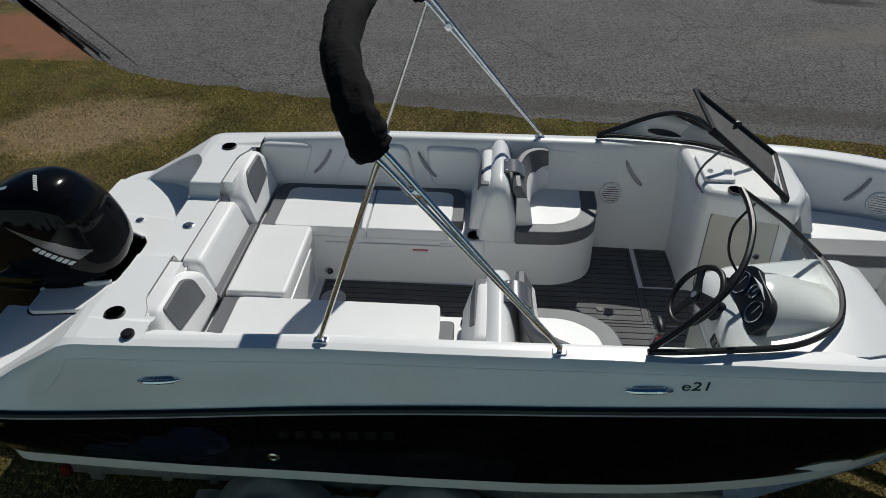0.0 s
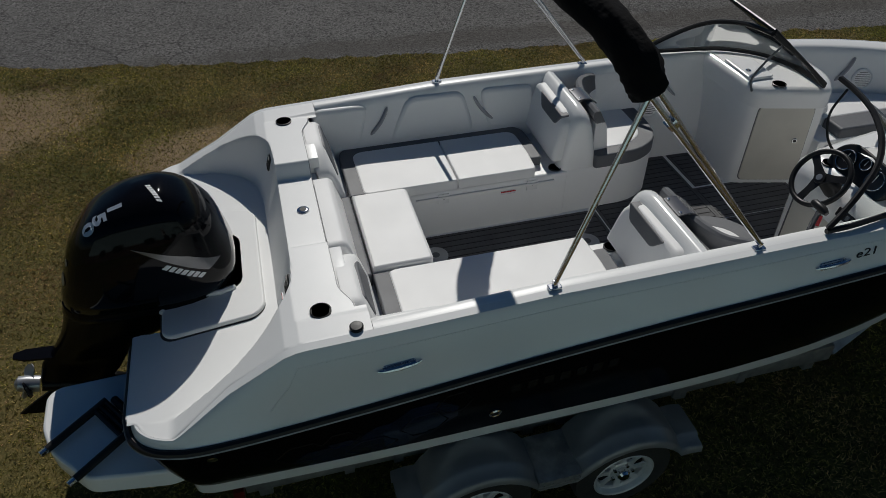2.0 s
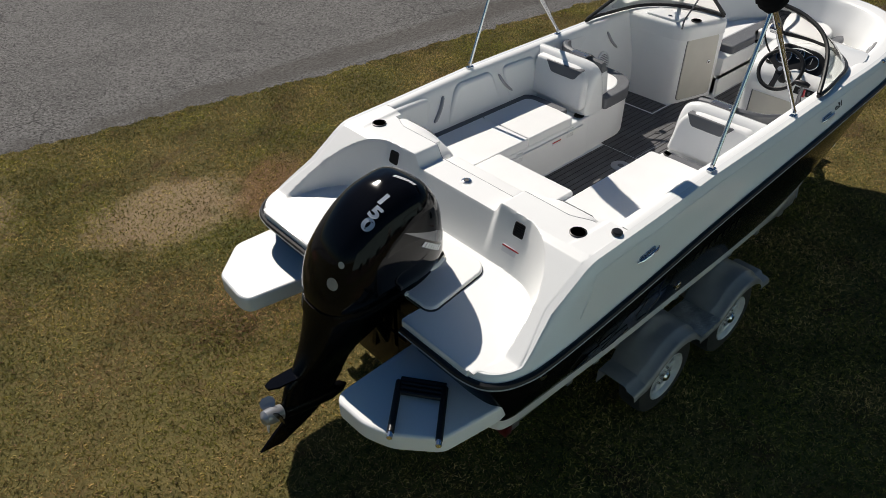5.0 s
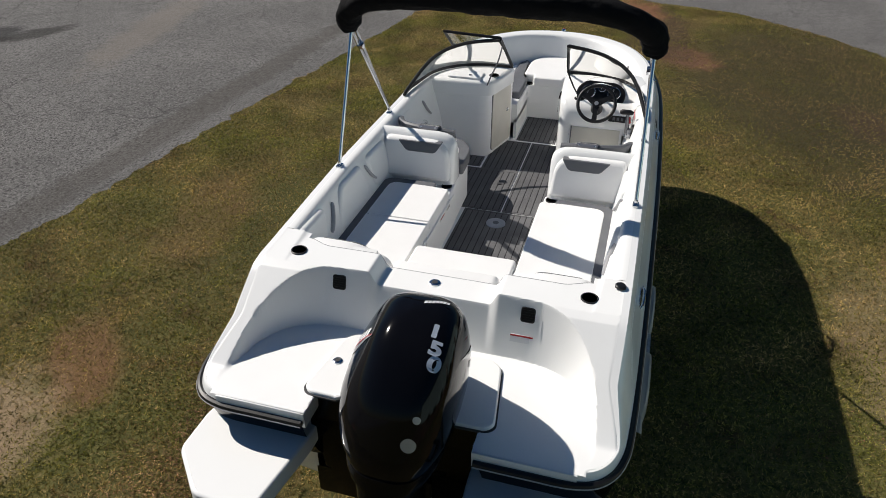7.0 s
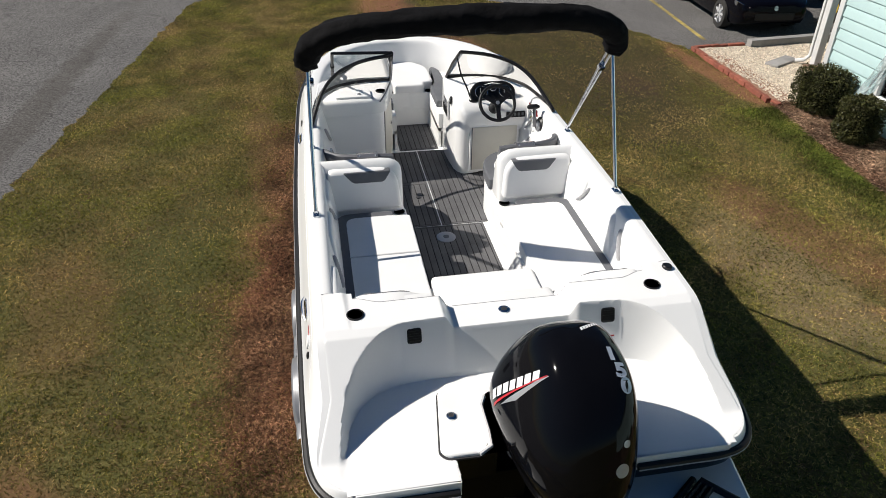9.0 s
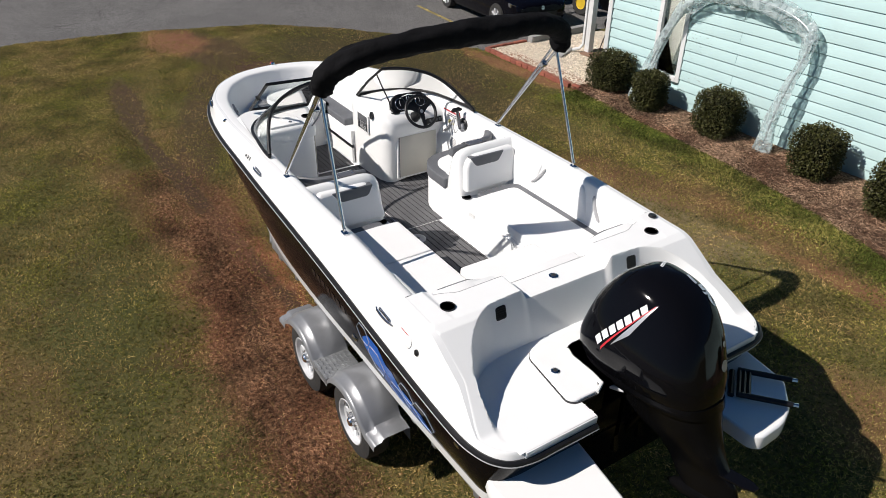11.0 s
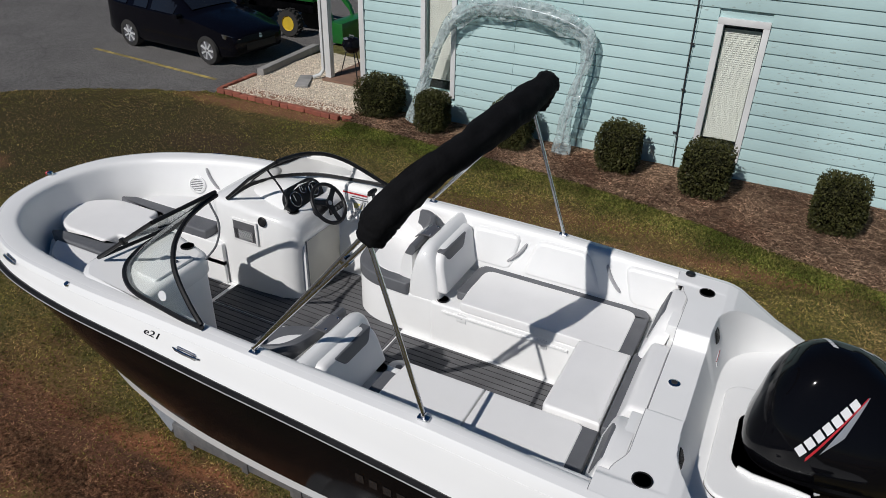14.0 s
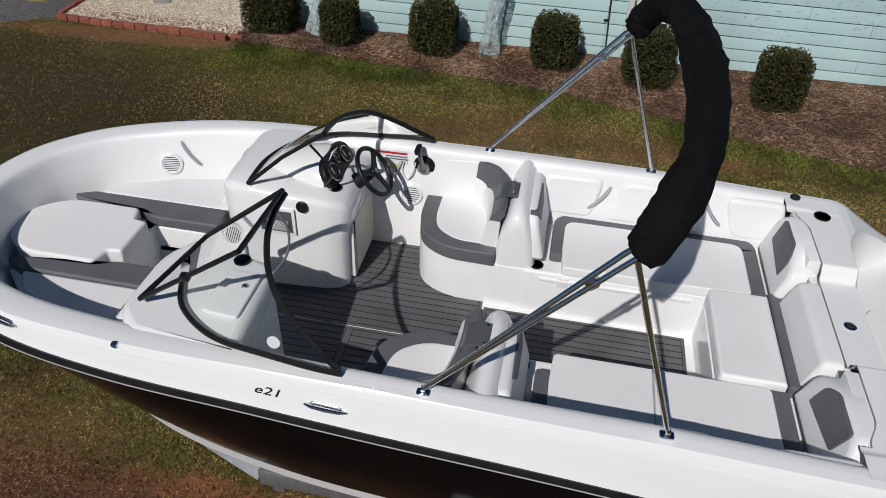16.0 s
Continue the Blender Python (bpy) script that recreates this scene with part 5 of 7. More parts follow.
def drape(bm, way, lift=0.003):
    """Lay a flat shape on the cowl along a direction."""
    for v in bm.verts:
        hit, nrm, _, _ = TREE.ray_cast(v.co - way * 1.0, way)
        if hit:
            v.co = hit + nrm * lift
    return bm


def subdivided(poly, m, cuts=6):
    bm = B()
    f = bm.faces.new([bm.verts.new(m @ Vector((*p, 0))) for p in poly])
    bmesh.ops.subdivide_edges(bm, edges=bm.edges[:], cuts=cuts, use_grid_fill=True)
    return bm


def stuck(at, way, up, lift=0.25):
    """A pose over the cowl at the spot that a ray through at meets: z out of the surface, y towards up."""
    hit, nrm, _, _ = TREE.ray_cast(Vector(at) - way * 1.0, way)
    z = nrm.normalized()
    y = (up - z * up.dot(z)).normalized()
    m = Matrix((y.cross(z), y, z)).transposed().to_4x4()
    m.translation = hit + z * lift
    return m, -z


# rating number down the aft quarter
for ch, at in (("1", (-2.695, -0.262, 2.085)), ("5", (-2.77, -0.28, 2.03)), ("0", (-2.835, -0.29, 1.985))):
    m, wv = stuck(at, Vector((0.35, 0.45, -0.82)).normalized(), Vector((0.93, -0.0, 0.35)))
    part("rating_digit", drape(lettering(ch, 0.102, m @ Matrix.Diagonal((1.3, 1, 1, 1)), 0.0, 0.0, 0.005), wv), BLUE_SILVER, motor, "pale silver rating digit")


def name_run(a, b, way, height):
    """Seven slanted bars for the maker's name, laid on the cowl from a to b."""
    a, b = Vector(a), Vector(b)
    hit, nrm, _, _ = TREE.ray_cast((a + b) / 2 - way * 1.0, way)
    z = nrm.normalized()
    x = (b - a - z * (b - a).dot(z)).normalized()
    m = Matrix((x, z.cross(x), z)).transposed().to_4x4()
    m.translation = hit + z * 0.25
    w = (b - a).length
    for i in range(7):
        u = -w / 2 + w * i / 7
        g = w / 7 * 0.78
        part("name_bar", drape(subdivided([(u, -height / 2), (u + g, -height / 2), (u + g + 0.012, height / 2), (u + 0.012, height / 2)], m, 2), -z), WHITE_DECAL, motor)
    return m, -z, w


m, wv, w = name_run((-2.46, 0.26, 1.67), (-2.68, 0.07, 1.99), Vector((0.35, -0.72, -0.60)).normalized(), 0.052)
part("silver_flash", drape(subdivided([(-w * 0.30, -0.075), (w * 0.05, -0.088), (w * 0.62, -0.02), (w * 0.58, -0.014)], m), wv), SILVER, motor)
part("red_flash", drape(subdivided([(-w * 0.5, -0.062), (-w * 0.46, -0.046), (w * 0.6, -0.012), (w * 0.6, -0.018)], m), wv, 0.0045), RED_DECAL, motor)
m, wv, w = name_run((-2.53, -0.38, 1.77), (-2.345, -0.36, 1.625), Vector((0.15, 0.93, -0.33)).normalized(), 0.036)
part("grey_flash", drape(subdivided([(-w * 1.3, 0.03), (w * 0.55, 0.035), (w * 0.75, 0.105), (-w * 0.1, 0.10)], m), wv), GREY_PANEL, motor)
name_run((-2.535, -0.15, 2.1), (-2.475, -0.27, 2.07), Vector((0, 0.2, -1)).normalized(), 0.022)
for at, r in (((-3.09, -0.25, 1.68), 0.038), ((-3.02, -0.27, 1.80), 0.02)):
    wv = Vector((0.85, 0.45, -0.2)).normalized()
    m = Matrix.Translation(Vector(at) - wv * 0.2) @ (-wv).to_track_quat("Z", "Y").to_matrix().to_4x4()
    bm = B()
    bmesh.ops.create_circle(bm, cap_ends=True, cap_tris=True, segments=20, radius=r, matrix=m)
    part("round_sticker", drape(bm, wv), SILVER, motor, "round silver sticker")

# ---- trailer ----
RED_DARK = surface("dark_red_lens", (0.10, 0.008, 0.008), None, 5.0, 0.3)
trailer = thing("boat_trailer", (-0.4, 0, 0), "galvanised tandem-axle boat trailer standing on the grass", "boat trailer")
for sy in (1, -1):
    part("frame_rail", span(-2.35, 1.6, sy * 0.96, sy * 1.04, 0.52, 0.66, 0.008), GALV, trailer)
    part("frame_rail", tube([(1.58, sy * 1.0, 0.59), (2.6, sy * 0.62, 0.59), (3.55, sy * 0.06, 0.56)], 0.06, 4), GALV, trailer)
    part("bunk", span(-2.3, 1.4, sy * 0.5, sy * 0.62, 0.56, 0.64, 0.01), BLACK_PLASTIC, trailer, "carpeted bunk")
    for x in (-1.75, -1.45, -0.62, -0.4, 0.42, 0.9):
        part("upright", span(x - 0.03, x + 0.03, sy * 0.98, sy * 1.05, 0.5, 0.80, 0.004), GALV, trailer)
for x in (-2.25, -0.6, 0.5, 1.5):
    part("cross_member", span(x - 0.04, x + 0.04, -1.0, 1.0, 0.40, 0.5, 0.006), GALV, trailer)
part("tongue", span(3.45, 3.85, -0.05, 0.05, 0.50, 0.6, 0.008), GALV, trailer)


def turned(profile, m, n=40):
    """A closed profile of (radius, height) pairs turned about the local z axis, open in the middle."""
    return loft([[m @ Vector((r * math.cos(a), r * math.sin(a), z)) for r, z in profile] for a in [2 * math.pi * k / n for k in range(n + 1)]], True)


def wheel(parent, at, sy):
    m = pose(*at, -90 * sy, 0, 0)
    t = part("tyre", turned([(0.19, -0.10), (0.27, -0.105), (0.318, -0.09), (0.33, -0.06), (0.332, 0.0), (0.33, 0.06), (0.318, 0.09), (0.27, 0.105), (0.20, 0.10), (0.19, 0.085)], m, 40), RUBBER, parent, "black trailer tyre")
    r = part("rim", turned([(0.205, -0.09), (0.205, 0.098), (0.198, 0.106), (0.188, 0.10), (0.178, 0.07), (0.160, 0.060), (0.158, 0.03), (0.185, 0.02)], m, 40), RIM, t, "silver steel spoke rim")
    # black disc added to colour the rim openings as dark as their shade
    part("brake_plate", lathe([(0.17, 0.02), (0.001, 0.022)], m, 32), GROOVE, t)
    part("rim_centre", lathe([(0.088, 0.03), (0.088, 0.062), (0.078, 0.070), (0.05, 0.066), (0.001, 0.066)], m, 32), RIM, t)
    for k in range(8):
        q = m @ pose(0, 0, 0, 0, 0, 45 * k)
        part("rim_spoke", loft([[q @ Vector((x, y * w, z)) for y, z in ((-1, h - 0.012), (-0.8, h), (0.8, h), (1, h - 0.012))] for x, w, h in ((0.078, 0.024, 0.066), (0.12, 0.019, 0.062), (0.15, 0.024, 0.062), (0.172, 0.036, 0.066))], False), RIM, t)
    part("hub", lathe([(0.042, 0.05), (0.042, 0.10), (0.03, 0.115), (0.001, 0.118)], m, 18), CHROME, t)
    for k in range(5):
        part("wheel_nut", lathe([(0.011, 0.06), (0.011, 0.088), (0.001, 0.09)], m @ pose(0.07 * math.cos(k * 1.2566), 0.07 * math.sin(k * 1.2566), 0), 6), CHROME, t)


def fender(parent, cx, sy):
    """Half-round fender with flat end tabs over one wheel."""
    rings = []
    path = [(cx + 0.49, 0.53), (cx + 0.41, 0.545)] + [(cx + 0.385 * math.cos(a), 0.37 + 0.385 * math.sin(a)) for a in np.linspace(0.46, math.pi - 0.46, 13)] + [(cx - 0.41, 0.545), (cx - 0.49, 0.53)]
    for x, z in path:
        cut = max(0, (0.62 - z)) * 0.7
        rings.append([(x, sy * y, z + dz) for y, dz in ((1.115, 0.0), (1.14, 0.012), (1.35 - cut * 0.3, 0.012), (1.372 - cut * 0.3, 0.004), (1.384 - cut * 0.3, -0.016), (1.43 - cut * 0.3, -0.022), (1.45 - cut * 0.3, -0.034), (1.455 - cut * 0.3, -0.075))])
    f = part("fender", loft(rings, False), FENDER, parent, "grey moulded wheel fender", 60)
    inner = [[(x, sy * 1.115, z), (x, sy * 1.115, 0.40)] for x, z in path]
    part("fender_skirt", loft(inner, False), FENDER, f)


for sy in (1, -1):
    for x in (-0.10, -1.03):
        wheel(trailer, (x, sy * 1.30, 0.333), sy)
        fender(trailer, x, sy)
    tread = part("fender_step", span(-0.70, -0.43, sy * 1.12, sy * 1.44, 0.545, 0.565, 0.004), GALV, trailer, "diamond-plate step between the fenders")
    bm = B()
    for i in range(8):
        for j in range(9):
            add_box(bm, (-0.68 + 0.032 * i + 0.008 * (j % 2), sy * (1.135 + 0.036 * j), 0.567), (0.022, 0.007, 0.005), 0, (0, 0, 45 if (i + j) % 2 else -45))
    for i in range(8):
        for j in range(2):
            add_box(bm, (-0.68 + 0.032 * i + 0.008 * j, sy * 1.447, 0.552 - 0.026 * j), (0.022, 0.005, 0.007), 0, (0, 45 if (i + j) % 2 else -45, 0))
    tagged(part("tread_lug", bm, GALV, tread), kind="stuff")
    part("step_apron", span(-0.70, -0.43, sy * 1.438, sy * 1.445, 0.505, 0.564, 0.002), GALV, tread)
for x in (-0.10, -1.03):
    part("axle", tube([(x, -1.25, 0.333), (x, 1.25, 0.333)], 0.035, 10), GALV, trailer)
for sy in (1, -1):
    tl = part("tail_light", span(-2.42, -2.36, sy * 0.94, sy * 1.06, 0.50, 0.58, 0.006), RED_DARK, trailer, "dark red tail light")

# ---- ground ----
def ground_z(x, y):
    return -0.11 * smooth01((-2.4 - np.asarray(y, float)) / 4.0)


def patch_mask(t, L, vec, c, r, turn, noise_out, amount=0.9):
    """1 inside an uneven ellipse on the ground, 0 outside."""
    mp = t.nodes.new("ShaderNodeMapping")
    mp.vector_type = "TEXTURE"
    mp.inputs["Location"].default_value = (*c, 0)
    mp.inputs["Rotation"].default_value = (0, 0, radians(turn))
    mp.inputs["Scale"].default_value = (*r, 50)
    L(vec, mp.inputs["Vector"])
    g = t.nodes.new("ShaderNodeVectorMath")
    g.operation = "LENGTH"
    L(mp.outputs["Vector"], g.inputs[0])
    a = t.nodes.new("ShaderNodeMath")
    a.operation = "MULTIPLY_ADD"
    L(noise_out, a.inputs[0])
    a.inputs[1].default_value = -1.9
    L(g.outputs["Value"], a.inputs[2])
    m = t.nodes.new("ShaderNodeMapRange")
    m.inputs["From Min"].default_value, m.inputs["From Max"].default_value = 0.25, -0.25
    m.inputs["To Max"].default_value = amount
    L(a.outputs["Value"], m.inputs["Value"])
    return m.outputs["Result"]


def ground_material(name, base, mid, fleck, patches, fine=90.0, bump=0.6, cracks=0.0, third=None, dark=0.55, tuft=13.0):
    m = bpy.data.materials.new(name)
    m.use_nodes = True
    t = m.node_tree
    b = t.nodes["Principled BSDF"]
    L = t.links.new
    tc = t.nodes.new("ShaderNodeTexCoord")
    vec = tc.outputs["Object"]

    def noise_node(scale, detail=8, rough=0.6, dist=0.0):
        n = t.nodes.new("ShaderNodeTexNoise")
        n.inputs["Scale"].default_value, n.inputs["Detail"].default_value = scale, detail
        n.inputs["Roughness"].default_value, n.inputs["Distortion"].default_value = rough, dist
        L(vec, n.inputs["Vector"])
        return n.outputs["Fac"]

    def mix(fac, a, c):
        x = t.nodes.new("ShaderNodeMixRGB")
        if isinstance(fac, float):
            x.inputs["Fac"].default_value = fac
        else:
            L(fac, x.inputs["Fac"])
        for sock, v in ((x.inputs["Color1"], a), (x.inputs["Color2"], c)):
            if isinstance(v, tuple):
                sock.default_value = (*v, 1)
            else:
                L(v, sock)
        return x.outputs["Color"]

    def ramp(fac, lo, hi):
        x = t.nodes.new("ShaderNodeMapRange")
        x.inputs["From Min"].default_value, x.inputs["From Max"].default_value = lo, hi
        L(fac, x.inputs["Value"])
        return x.outputs["Result"]

    broad = noise_node(0.55, 10, 0.65, 0.4)
    col = mix(ramp(broad, 0.38, 0.64), base, mid)
    f = noise_node(fine, 4, 0.7)
    col = mix(ramp(f, 0.5, 0.78), col, fleck)
    if third:
        col = mix(ramp(noise_node(1.35, 9, 0.7, 0.8), 0.52, 0.66), col, third)
    for sc, lo, hi in ((fine * 0.45, 0.47, 0.36), (tuft, 0.49, 0.38)):
        col = mix(ramp(noise_node(sc, 4, 0.7), lo, hi), col, tuple(v * dark for v in base))
    col = mix(ramp(noise_node(tuft * 1.7, 3, 0.65), 0.60, 0.74), col, fleck)
    edge = noise_node(1.6, 8, 0.7)
    for c, r, turn, colour, amount in patches:
        grain = mix(ramp(f, 0.35, 0.7), tuple(0.7 * v for v in colour), tuple(min(1, 1.15 * v) for v in colour))
        col = mix(patch_mask(t, L, vec, c, r, turn, edge, amount), col, grain)
    if cracks:
        warp = t.nodes.new("ShaderNodeMixRGB")
        warp.blend_type = "ADD"
        warp.inputs["Fac"].default_value = 0.45
        wn_ = t.nodes.new("ShaderNodeTexNoise")
        wn_.inputs["Scale"].default_value, wn_.inputs["Detail"].default_value = 1.7, 8
        L(vec, wn_.inputs["Vector"])
        L(vec, warp.inputs["Color1"])
        L(wn_.outputs["Color"], warp.inputs["Color2"])
        for sc, wide, amount in ((cracks, 0.010, 0.75), (cracks * 3.1, 0.012, 0.45)):
            vo = t.nodes.new("ShaderNodeTexVoronoi")
            vo.feature = "DISTANCE_TO_EDGE"
            vo.inputs["Scale"].default_value = sc
            L(warp.outputs["Color"], vo.inputs["Vector"])
            line = ramp(vo.outputs["Distance"], wide, 0.0)
            sparse = t.nodes.new("ShaderNodeMath")
            sparse.operation = "MULTIPLY"
            L(line, sparse.inputs[0])
            gate_ = ramp(noise_node(0.35, 4), 0.47, 0.58)
            am_ = t.nodes.new("ShaderNodeMath")
            am_.operation = "MULTIPLY"
            am_.inputs[1].default_value = amount
            L(gate_, am_.inputs[0])
            L(am_.outputs["Value"], sparse.inputs[1])
            col = mix(sparse.outputs["Value"], col, tuple(v * 0.3 for v in base))
    L(col, b.inputs["Base Color"])
    b.inputs["Roughness"].default_value = 0.95
    b.inputs["Specular IOR Level"].default_value = 0.2
    bp = t.nodes.new("ShaderNodeBump")
    bp.inputs["Strength"].default_value, bp.inputs["Distance"].default_value = bump, 0.03
    L(f, bp.inputs["Height"])
    L(bp.outputs["Normal"], b.inputs["Normal"])
    return m


CLAY = (0.30, 0.13, 0.075)
RED_EARTH = (0.22, 0.10, 0.056)
SAND = (0.44, 0.31, 0.20)
MUD = (0.075, 0.045, 0.028)
PATCHES = [  # centre, radii, turn, colour, strength
    ((0.9, 1.45), (2.3, 0.58), -5, CLAY, 0.85), ((3.5, 1.16), (2.1, 0.38), -4, RED_EARTH, 0.75), ((1.7, 1.0), (1.3, 0.22), -6, (0.36, 0.14, 0.07), 0.7), ((4.4, 1.20), (4.2, 0.15), 3, MUD, 0.92), ((1.1, 1.5), (1.6, 0.11), -10, MUD, 0.75), ((1.6, 2.85), (2.4, 0.55), -4, (0.05, 0.054, 0.018), 0.4), ((8.6, 1.2), (1.8, 0.26), -4, MUD, 0.85), ((-1.5, 3.45), (0.7, 0.35), 40, RED_EARTH, 0.6), ((0.5, -3.9), (1.6, 0.7), 8, SAND, 0.35), ((8.4, -3.9), (4.2, 2.6), 0, (0.056, 0.045, 0.018), 0.95), ((5.4, -4.0), (2.2, 1.0), 5, (0.052, 0.042, 0.018), 0.6), ((-5.3, 4.9), (1.5, 0.9), 20, SAND, 0.6),
    ((-7.4, 8.8), (2.4, 1.5), 10, CLAY, 0.95), ((9.3, -1.7), (0.9, 0.6), 30, (0.17, 0.085, 0.05), 0.98), ((11.2, -1.2), (2.6, 0.8), 8, MUD, 0.85),
    ((12.4, -0.6), (1.2, 0.7), 0, CLAY, 0.7), ((7.2, 0.25), (3.8, 0.42), -19, MUD, 0.75), ((-2.6, 3.7), (0.8, 0.6), 0, SAND, 0.6), ((-5.6, 0.6), (2.6, 2.6), 0, (0.20, 0.155, 0.06), 0.4), ((-2.4, -4.75), (2.2, 0.22), 5, CLAY, 0.6), ((-3.7, -3.0), (1.3, 0.7), 15, CLAY, 0.45), ((1.3, -4.6), (1.7, 0.5), 14, RED_EARTH, 0.55), ((6.6, -4.6), (0.8, 0.45), 20, MUD, 0.6), ((1.1, 3.8), (1.2, 0.5), 10, RED_EARTH, 0.3), ((4.6, 1.9), (2.2, 0.3), 4, RED_EARTH, 0.4),
    ((-0.6, -5.0), (2.2, 0.3), -10, CLAY, 0.35), ((6.9, -6.45), (1.9, 0.28), 3, CLAY, 0.75), ((2.9, 1.2), (0.5, 2.0), 60, CLAY, 0.35)]
LAWN = ground_material("dry_lawn", (0.095, 0.10, 0.026), (0.15, 0.115, 0.042), (0.27, 0.205, 0.09), PATCHES, third=(0.095, 0.052, 0.026))
ASPHALT = ground_material("worn_asphalt", (0.135, 0.13, 0.126), (0.185, 0.178, 0.172), (0.40, 0.39, 0.37),
                          [((6.3, 12.4), (1.1, 0.6), 10, (0.03, 0.03, 0.03), 0.8), ((6.9, 11.6), (0.9, 0.35), -20, (0.035, 0.033, 0.03), 0.75), ((4.5, 5.75), (9, 0.3), -3, (0.09, 0.08, 0.068), 0.5), ((8, 9.5), (3, 0.5), 12, (0.24, 0.21, 0.18), 0.5)], 48.0, 0.9, 0.55, None, 0.42, 30.0)
STRAW_BED = ground_material("pine_straw_bed", (0.125, 0.075, 0.048), (0.185, 0.11, 0.07), (0.33, 0.22, 0.15), [], 70.0, 0.9)
GRAVEL = ground_material("pale_gravel", (0.68, 0.59, 0.46), (0.76, 0.69, 0.56), (0.40, 0.30, 0.21), [((6.3, -6.95), (2.0, 0.32), 0, CLAY, 0.8)], 55.0, 0.8)


def sheet(name, xs, ys, lift, material, label, category, keep=None, wobble=0.0):
    bm = B()
    g = []
    for x in xs:
        row = []
        for y in ys:
            z = float(ground_z(x, y)) + lift + wobble * noise.noise(Vector((x * 0.7, y * 0.7, 0)))
            row.append(bm.verts.new((x, y, z)))
        g.append(row)
    for i in range(len(xs) - 1):
        for j in range(len(ys) - 1):
            bm.faces.new((g[i][j], g[i + 1][j], g[i + 1][j + 1], g[i][j + 1]))
    return solid(name, bm, material, label, category, "structure", angle=60)


far = np.array([-900, -300, -120, -60, -30, -20])
near_x, near_y = np.arange(-14, 20.1, 0.5), np.arange(-14, 14.1, 0.5)
sheet("ground", np.concatenate([far, near_x, -far[::-1] + 5]), np.concatenate([far, near_y, -far[::-1]]), -0.012, LAWN, "patchy dry lawn with bare red clay", "lawn", wobble=0.008)

EDGE = [(-60, 14.0), (-14, 11.2), (-9.5, 10.2), (-6.0, 7.0), (-3.4, 6.2), (-0.5, 5.72), (0.7, 5.5), (3.3, 5.25), (5.9, 4.92), (9.1, 4.55), (12.6, 4.1), (13.7, 3.8),
        (14.0, 2.9), (14.0, 1.5), (13.8, 0.0), (13.1, -2.6), (12.1, -4.3), (11.0, -5.4), (9.9, -6.1), (8.5, -6.72), (8.6, -60)]
ep = spline([(*p, 0) for p in EDGE[1:-1]], 14)[:, :2]
ep = np.vstack([EDGE[0], ep, EDGE[-1]])
steps = np.linspace(0, len(ep) - 1, 4 * len(ep))
ep = np.column_stack([np.interp(steps, np.arange(len(ep)), ep[:, k]) for k in (0, 1)])
jag = np.array([0.07 * noise.noise(Vector((x * 1.9, y * 1.9, 3))) + 0.07 * noise.noise(Vector((x * 5, y * 5, 5))) + 0.05 * noise.noise(Vector((x * 14, y * 14, 2))) for x, y in ep])
dirn = np.gradient(ep, axis=0)
dirn /= np.linalg.norm(dirn, axis=1)[:, None]
ep = ep + np.stack([-dirn[:, 1], dirn[:, 0]], 1) * jag[:, None]
outp = []
for x, y in ep:
    v = np.array([x - 2, y + 1.0])
    outp.append((v / np.linalg.norm(v) * 300 + [2, -1]))
bm = B()
rows_ = []
for f in (0, 0.002, 0.01, 0.03, 0.08, 0.25, 1):
    rows_.append([bm.verts.new((a[0] + (o[0] - a[0]) * f, a[1] + (o[1] - a[1]) * f, float(ground_z(*a)) + (-0.01 if f == 0 else 0.012))) for a, o in zip(ep, outp)])
for a, b in zip(rows_, rows_[1:]):
    for i in range(len(a) - 1):
        bm.faces.new((a[i], a[i + 1], b[i + 1], b[i]))
bmesh.ops.recalc_face_normals(bm, faces=bm.faces)
solid("road", bm, ASPHALT, "worn grey asphalt yard with a crumbling edge", "asphalt", "structure", angle=60)

# painted bay line
YELLOW_PAINT = surface("faded_yellow_paint", (0.55, 0.42, 0.10), (0.36, 0.29, 0.12), 9.0, 0.8, stain=0.5)
bm = B()
a, b = Vector((13.1, -7.66, -0.090)), Vector((9.0, -7.30, -0.090))
w = Vector((0.008, 0.05, 0))
bm.faces.new([bm.verts.new(p) for p in (a - w, b - w, b + w, a + w)])
solid("bay_line", bm, YELLOW_PAINT, "faded yellow parking bay line on asphalt", "road marking", "structure")

# planting bed and gravel by the house
BED = spline([(5.3, -6.72, 0), (4.2, -6.62, 0), (3.3, -6.5, 0), (1.9, -6.4, 0), (0.5, -6.22, 0), (-1.1, -5.85, 0), (-2.6, -5.35, 0), (-4.5, -4.9, 0), (-8, -4.6, 0), (-14, -4.4, 0)], 10)[:, :2]
bm = B()
prev = None
for x, y in BED:
    y = y + 0.08 * noise.noise(Vector((x * 2.2, 4, 0)))
    row = [bm.verts.new((x, y + (-7.58 - y) * f, float(ground_z(x, y + (-7.58 - y) * f)) + (0.0 if f == 0 else 0.03 + 0.02 * noise.noise(Vector((x * 2, f * 6, 1)))))) for f in (0, 0.05, 0.2, 0.4, 0.6, 0.8, 1)]
    if prev:
        for k in range(6):
            bm.faces.new((prev[k], row[k], row[k + 1], prev[k + 1]))
    prev = row
bmesh.ops.recalc_face_normals(bm, faces=bm.faces)
solid("planting_bed", bm, STRAW_BED, "brown pine straw bed along the house wall", "mulch bed", "structure", angle=60)
